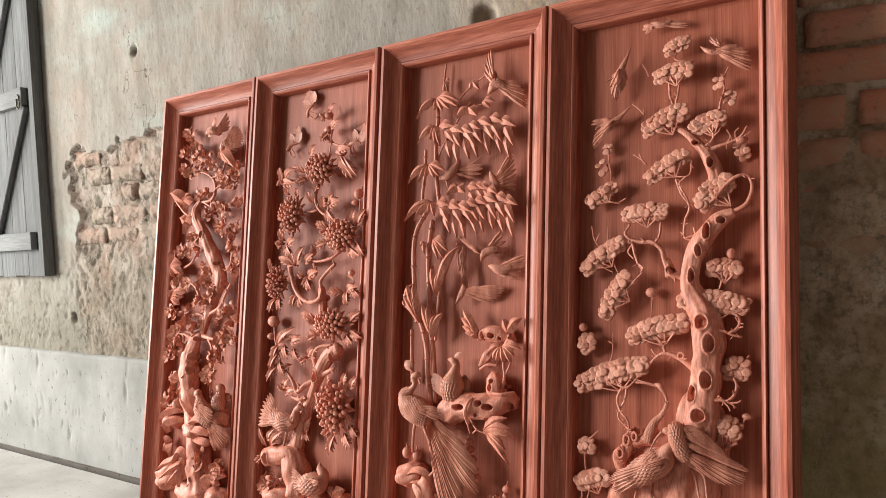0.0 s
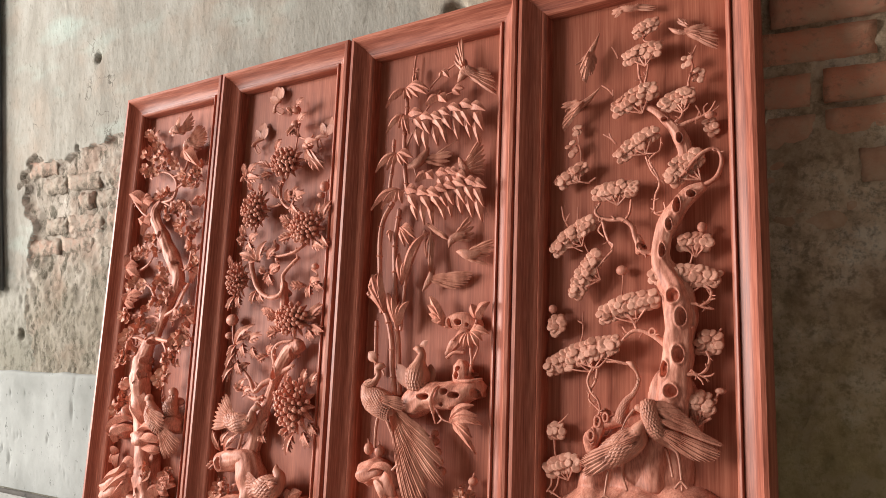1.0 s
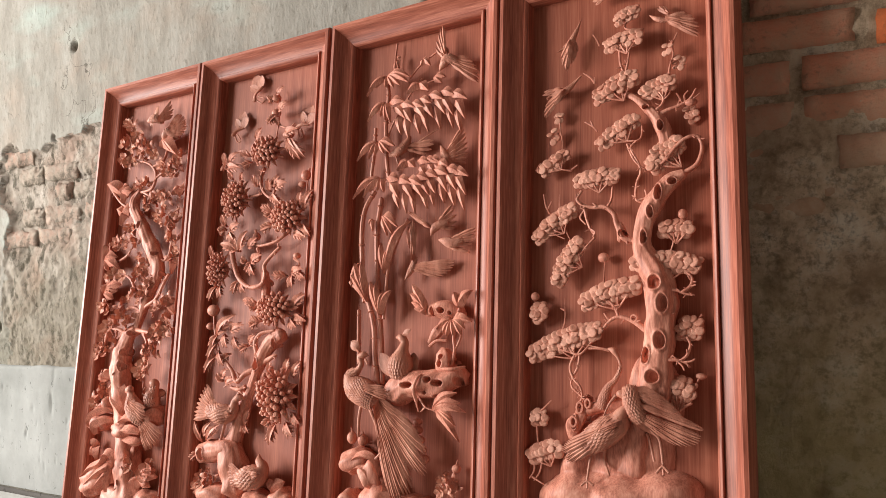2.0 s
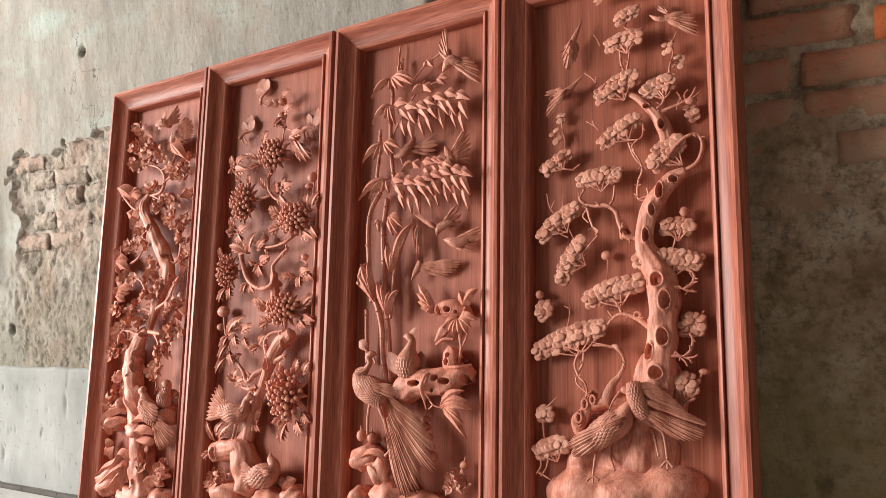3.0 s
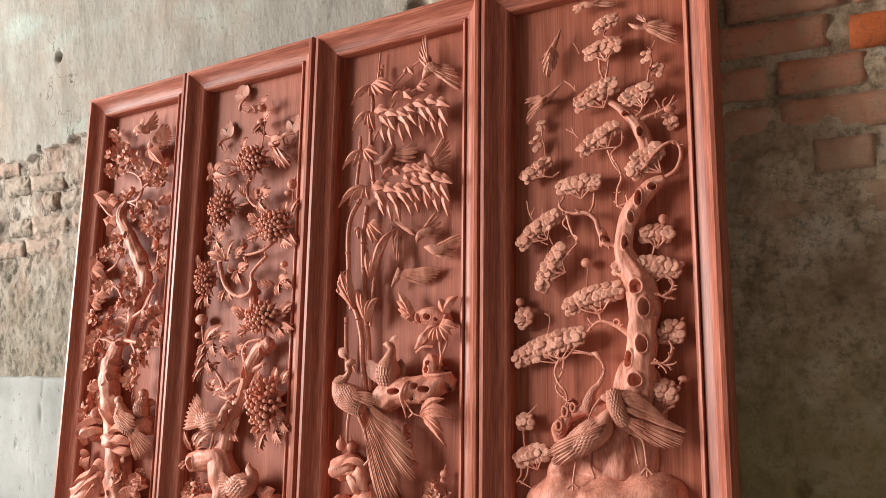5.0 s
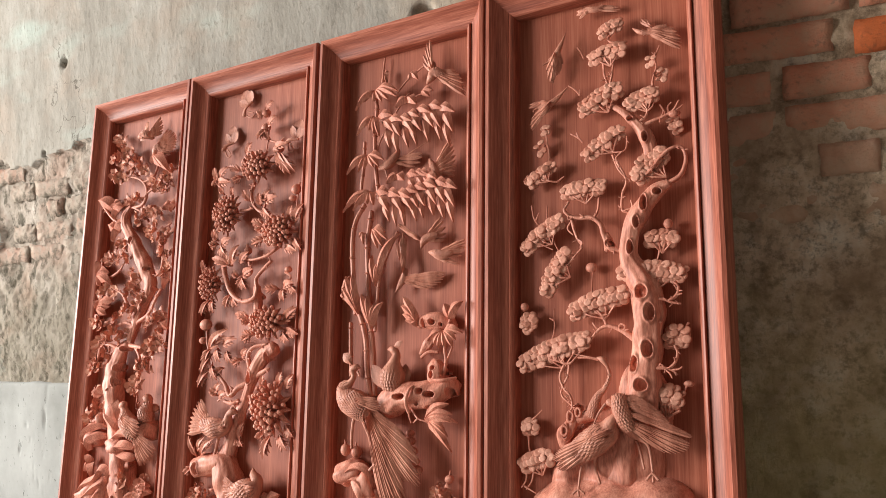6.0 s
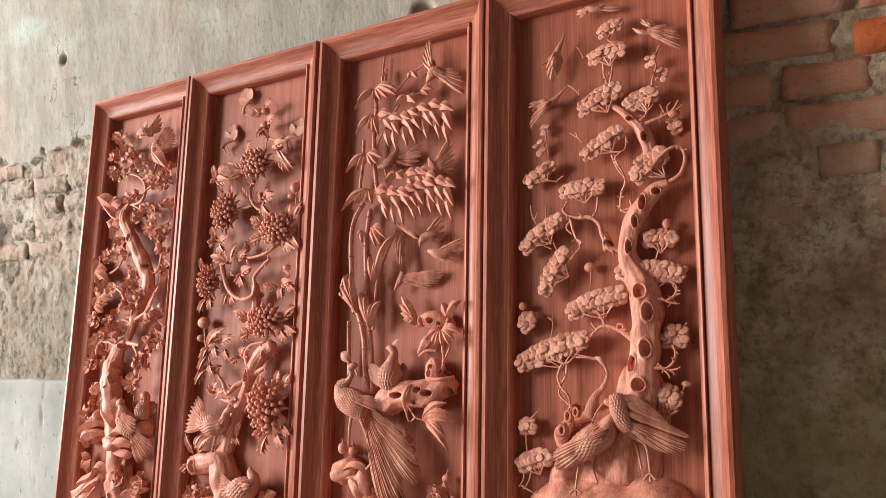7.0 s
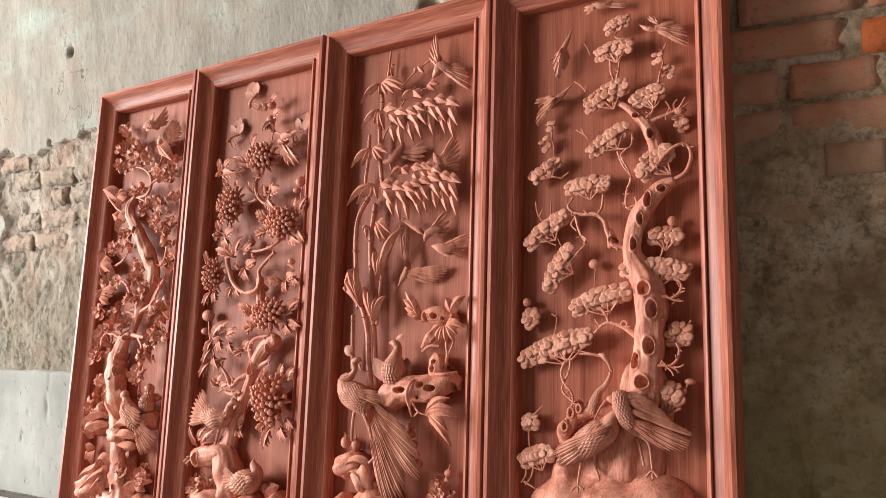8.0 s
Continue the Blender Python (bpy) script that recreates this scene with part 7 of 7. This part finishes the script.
for fold in ([(0.1876, 0.2868, 0.039), (0.1646, 0.2912, 0.052), (0.1089, 0.2762, 0.052), (0.0833, 0.2508, 0.0468), (0.096, 0.2302, 0.039)], [(0.1848, 0.2601, 0.0416), (0.1521, 0.2593, 0.0546), (0.1101, 0.2411, 0.0494), (0.1128, 0.2154, 0.0416)], [(0.1624, 0.3574, 0.039), (0.1961, 0.3238, 0.052), (0.2307, 0.2938, 0.052), (0.244, 0.2721, 0.0416)], [(0.1861, 0.3739, 0.039), (0.2272, 0.3403, 0.0468), (0.248, 0.2973, 0.0468)],
             [(0.2137, 0.2524, 0.0468), (0.2692, 0.2742, 0.0598), (0.315, 0.27, 0.0572), (0.3212, 0.2517, 0.0494)], [(0.2249, 0.2345, 0.0494), (0.2869, 0.2417, 0.0624), (0.3256, 0.2342, 0.0546)], [(0.2442, 0.2124, 0.0468), (0.2999, 0.2087, 0.0546), (0.3229, 0.2095, 0.0468)],
             [(0.0533, 0.0845, 0.039), (0.1105, 0.1219, 0.052), (0.1638, 0.1417, 0.0546), (0.1904, 0.1713, 0.0546), (0.2189, 0.1577, 0.052), (0.2216, 0.1297, 0.0442)], [(0.0761, 0.0679, 0.0416), (0.143, 0.1062, 0.0546), (0.185, 0.1282, 0.0572), (0.2071, 0.1339, 0.052), (0.2073, 0.0874, 0.0442)], [(0.1065, 0.0516, 0.039), (0.1708, 0.0932, 0.0546), (0.1939, 0.1104, 0.0546), (0.1904, 0.0632, 0.0442)]):
    carved(p1, "rock_fold", [crest(fold, .013, .012)])
rock(p1, [(0.1075, 0.2503, 0.0182, 0.05, 0.026, 0.2), (0.2333, 0.2364, 0.0234, 0.05, 0.028, -0.1), (0.1169, 0.092, 0.0182, 0.075, 0.045, 0.5), (0.2258, 0.0478, 0.0182, 0.07, 0.04, 0), (0.3552, 0.2819, 0.0182, 0.03, 0.026, 0.2), (0.3467, 0.052, 0.0182, 0.06, 0.03, 0), (0.1563, 0.3085, 0.0156, 0.03, 0.034, 0.3)])
blossoms(p1, .019, (0.2362, 0.1427, 0.0416), (0.2579, 0.1567, 0.0442), (0.2745, 0.1428, 0.0442), (0.2234, 0.1265, 0.0416), (0.2524, 0.123, 0.0442), (0.2744, 0.1634, 0.039), (0.3323, 0.1258, 0.039), (0.3534, 0.1366, 0.0416), (0.3509, 0.1187, 0.0416), (0.2447, 0.0885, 0.039))
leaves(p1, .030, (0.3078, 0.1067, 0.0208), (0.2712, 0.0845, 0.0364), (0.2884, 0.1127, 0.0338), (0.3805, 0.1379, 0.0338), (0.3884, 0.1206, 0.0312), (0.3047, 0.0797, 0.0338), (0.3592, 0.0917, 0.0312))
carving_bird(p1, [*plumed([(0.2445, 0.3409, 0.052, 0.002), (0.2623, 0.3477, 0.0546, 0.011), (0.2737, 0.3356, 0.0546, 0.011), (0.2871, 0.3083, 0.0546, 0.024), (0.3109, 0.2847, 0.052, 0.025), (0.3353, 0.2643, 0.0468, 0.012)], 12), lump((0.2704, 0.351, 0.0572), .012, .010, .010)] + fan((0.295, 0.3186, 0.0754), (0.3619, 0.3027, 0.0702), (0.3409, 0.2626, 0.065), 6, .014) + fan((0.3286, 0.2767, 0.0572), (0.4092, 0.2353, 0.0468), (0.3459, 0.1882, 0.0442), 9, .014), "carved pheasant on the rock with hanging tail")
carving_bird(p1, [*plumed([(0.3244, 0.3705, 0.0338, 0.004), (0.3448, 0.3694, 0.0364, 0.013), (0.3491, 0.3526, 0.0364, 0.012), (0.3421, 0.331, 0.0364, 0.022), (0.3515, 0.3038, 0.0338, 0.014)], 12), rod([(0.3161, 0.33, 0.0312), (0.2857, 0.3414, 0.026), (0.2961, 0.3573, 0.026)], .004, .002), lump((0.3505, 0.343, 0.0182), .02, .012, .01)], "carved small bird looking out behind the rock")
carving_bird(p1, [*plumed([(0.2051, 1.151, 0.034, 0.004), (0.2229, 1.1507, 0.038, 0.01), (0.2418, 1.1538, 0.038, 0.013), (0.2551, 1.1482, 0.03, 0.009), (0.2606, 1.1421, 0.022, 0.003)], 12), leaf_to((0.2568, 1.1467, 0.042), (0.2451, 1.1928, 0.034), .020, .1, belly=1.2), leaf_to((0.2387, 1.1441, 0.044), (0.2355, 1.127, 0.045), .016, .1)] + fan((0.2624, 1.1447, 0.038), (0.283, 1.2068, 0.02), (0.2919, 1.1552, 0.016), 8, .014), "carved bird alighting with lifted wings")
carving_bird(p1, [*plumed([(0.2813, 1.0841, 0.034, 0.003), (0.2938, 1.0929, 0.038, 0.01), (0.3078, 1.1026, 0.038, 0.011), (0.3239, 1.0915, 0.028, 0.009), (0.3388, 1.0824, 0.02, 0.003)], 12)] + fan((0.309, 1.0995, 0.04), (0.3209, 1.1595, 0.022), (0.3608, 1.1317, 0.02), 8, .014) + fan((0.3121, 1.0962, 0.038), (0.3628, 1.129, 0.02), (0.3542, 1.093, 0.02), 6, .013), "carved bird with a fanned wing")

# ---- bricks of the back wall, course by course ----


def brick_mesh(name, length, mat, seed, proud, worn=1.0):
    """A worn brick: edges rounded, face chipped."""
    rng = random.Random(seed)
    v, f, nx, nz = [], [], 12, 5
    h = 0.062
    for i in range(nx):
        for j in range(nz):
            x, z = (i / (nx - 1) - 0.5) * length, (j / (nz - 1) - 0.5) * h
            border = i in (0, nx - 1) or j in (0, nz - 1)
            v.append((x + rng.uniform(-0.003, 0.003) * worn, -proud * (0.35 if border else 1) + rng.uniform(-0.0022, 0.0022) * worn, z + rng.uniform(-0.002, 0.002) * worn))
    ix = [i * nz for i in range(nx)] + [(nx - 1) * nz + j for j in range(1, nz)] + [i * nz + nz - 1 for i in range(nx - 2, -1, -1)] + [j for j in range(nz - 2, 0, -1)]
    n = len(v)
    v += [(v[i][0] * 1.02, 0.03, v[i][2] * 1.05) for i in ix]
    for i in range(nx - 1):
        for j in range(nz - 1):
            f.append((i * nz + j, (i + 1) * nz + j, (i + 1) * nz + j + 1, i * nz + j + 1))
    for k in range(len(ix)):
        q = (k + 1) % len(ix)
        f.append((ix[q], ix[k], n + k, n + q))
    ob = build(name, [(v, f)], mat, smooth=True)
    me = ob.data
    bpy.data.objects.remove(ob)
    return me


def courses(parent, x0, x1, z0, z1, start, meshes, lengths, y, seed, gx, gz, open_to, keep=1.0, pitch=0.079):
    rng = random.Random(seed)
    z, row = z0, 0
    while z < z1:
        x = x0 + (start if row % 2 == 0 else start + 0.115)
        while x < x1:
            k = rng.randrange(len(meshes))
            length = lengths[k]
            cx = x + length / 2
            gi, gj = int(round((cx - gx[0]) / STEP)), int(round((z - gz[0]) / STEP))
            if 0 <= gi < len(gx) and 0 <= gj < len(gz) and open_to[gj, gi] and rng.random() < keep:
                m = Matrix.LocRotScale((cx, y + rng.uniform(-0.003, 0.004), z + rng.uniform(-0.002, 0.002)), Euler((rng.uniform(-0.05, 0.05), rng.uniform(0.0, 0.03), rng.uniform(-0.02, 0.02))), None)
                place("brick", meshes[k], parent, m)
            x += length + rng.uniform(0.014, 0.024)
        z += pitch
        row += 1


SIZES = (0.205, 0.21, 0.10, 0.2, 0.15)
PALE = [brick_mesh("brick", n, BRICK_PALE, 20 + i, 0.006, 2.8) for i, n in enumerate(SIZES)]
RED = [brick_mesh("brick", n, BRICK_RED, 40 + i, 0.006, 0.7) for i, n in enumerate(SIZES)]
courses(WALL, -3.10, -1.6, 0.955, 1.36, 0.03, PALE, SIZES, 0.0165, 3, XS, ZS, BARE, 0.72)
courses(WALL_E, -0.16, 1.6, 0.849, 1.13, -0.03, RED, SIZES, 0.006, 5, XE, ZS, BARE_E)
courses(WALL_E, 0.445, 1.6, 1.165, 1.17, 0.0, RED, SIZES, 0.006, 6, XE, ZS, BARE_E)
courses(WALL_E, -0.16, 1.6, 1.244, 3.3, 0.05, RED, SIZES, 0.006, 7, XE, ZS, BARE_E)
place("brick", RED[1], WALL_E, pose(0.086, 0.006, 1.168, 0, 1, 0))
place("brick", brick_mesh("brick", 0.2, BRICK_VIVID, 61, 0.012), WALL_E, pose(0.325, 0.004, 1.152, 0, 1, 0))
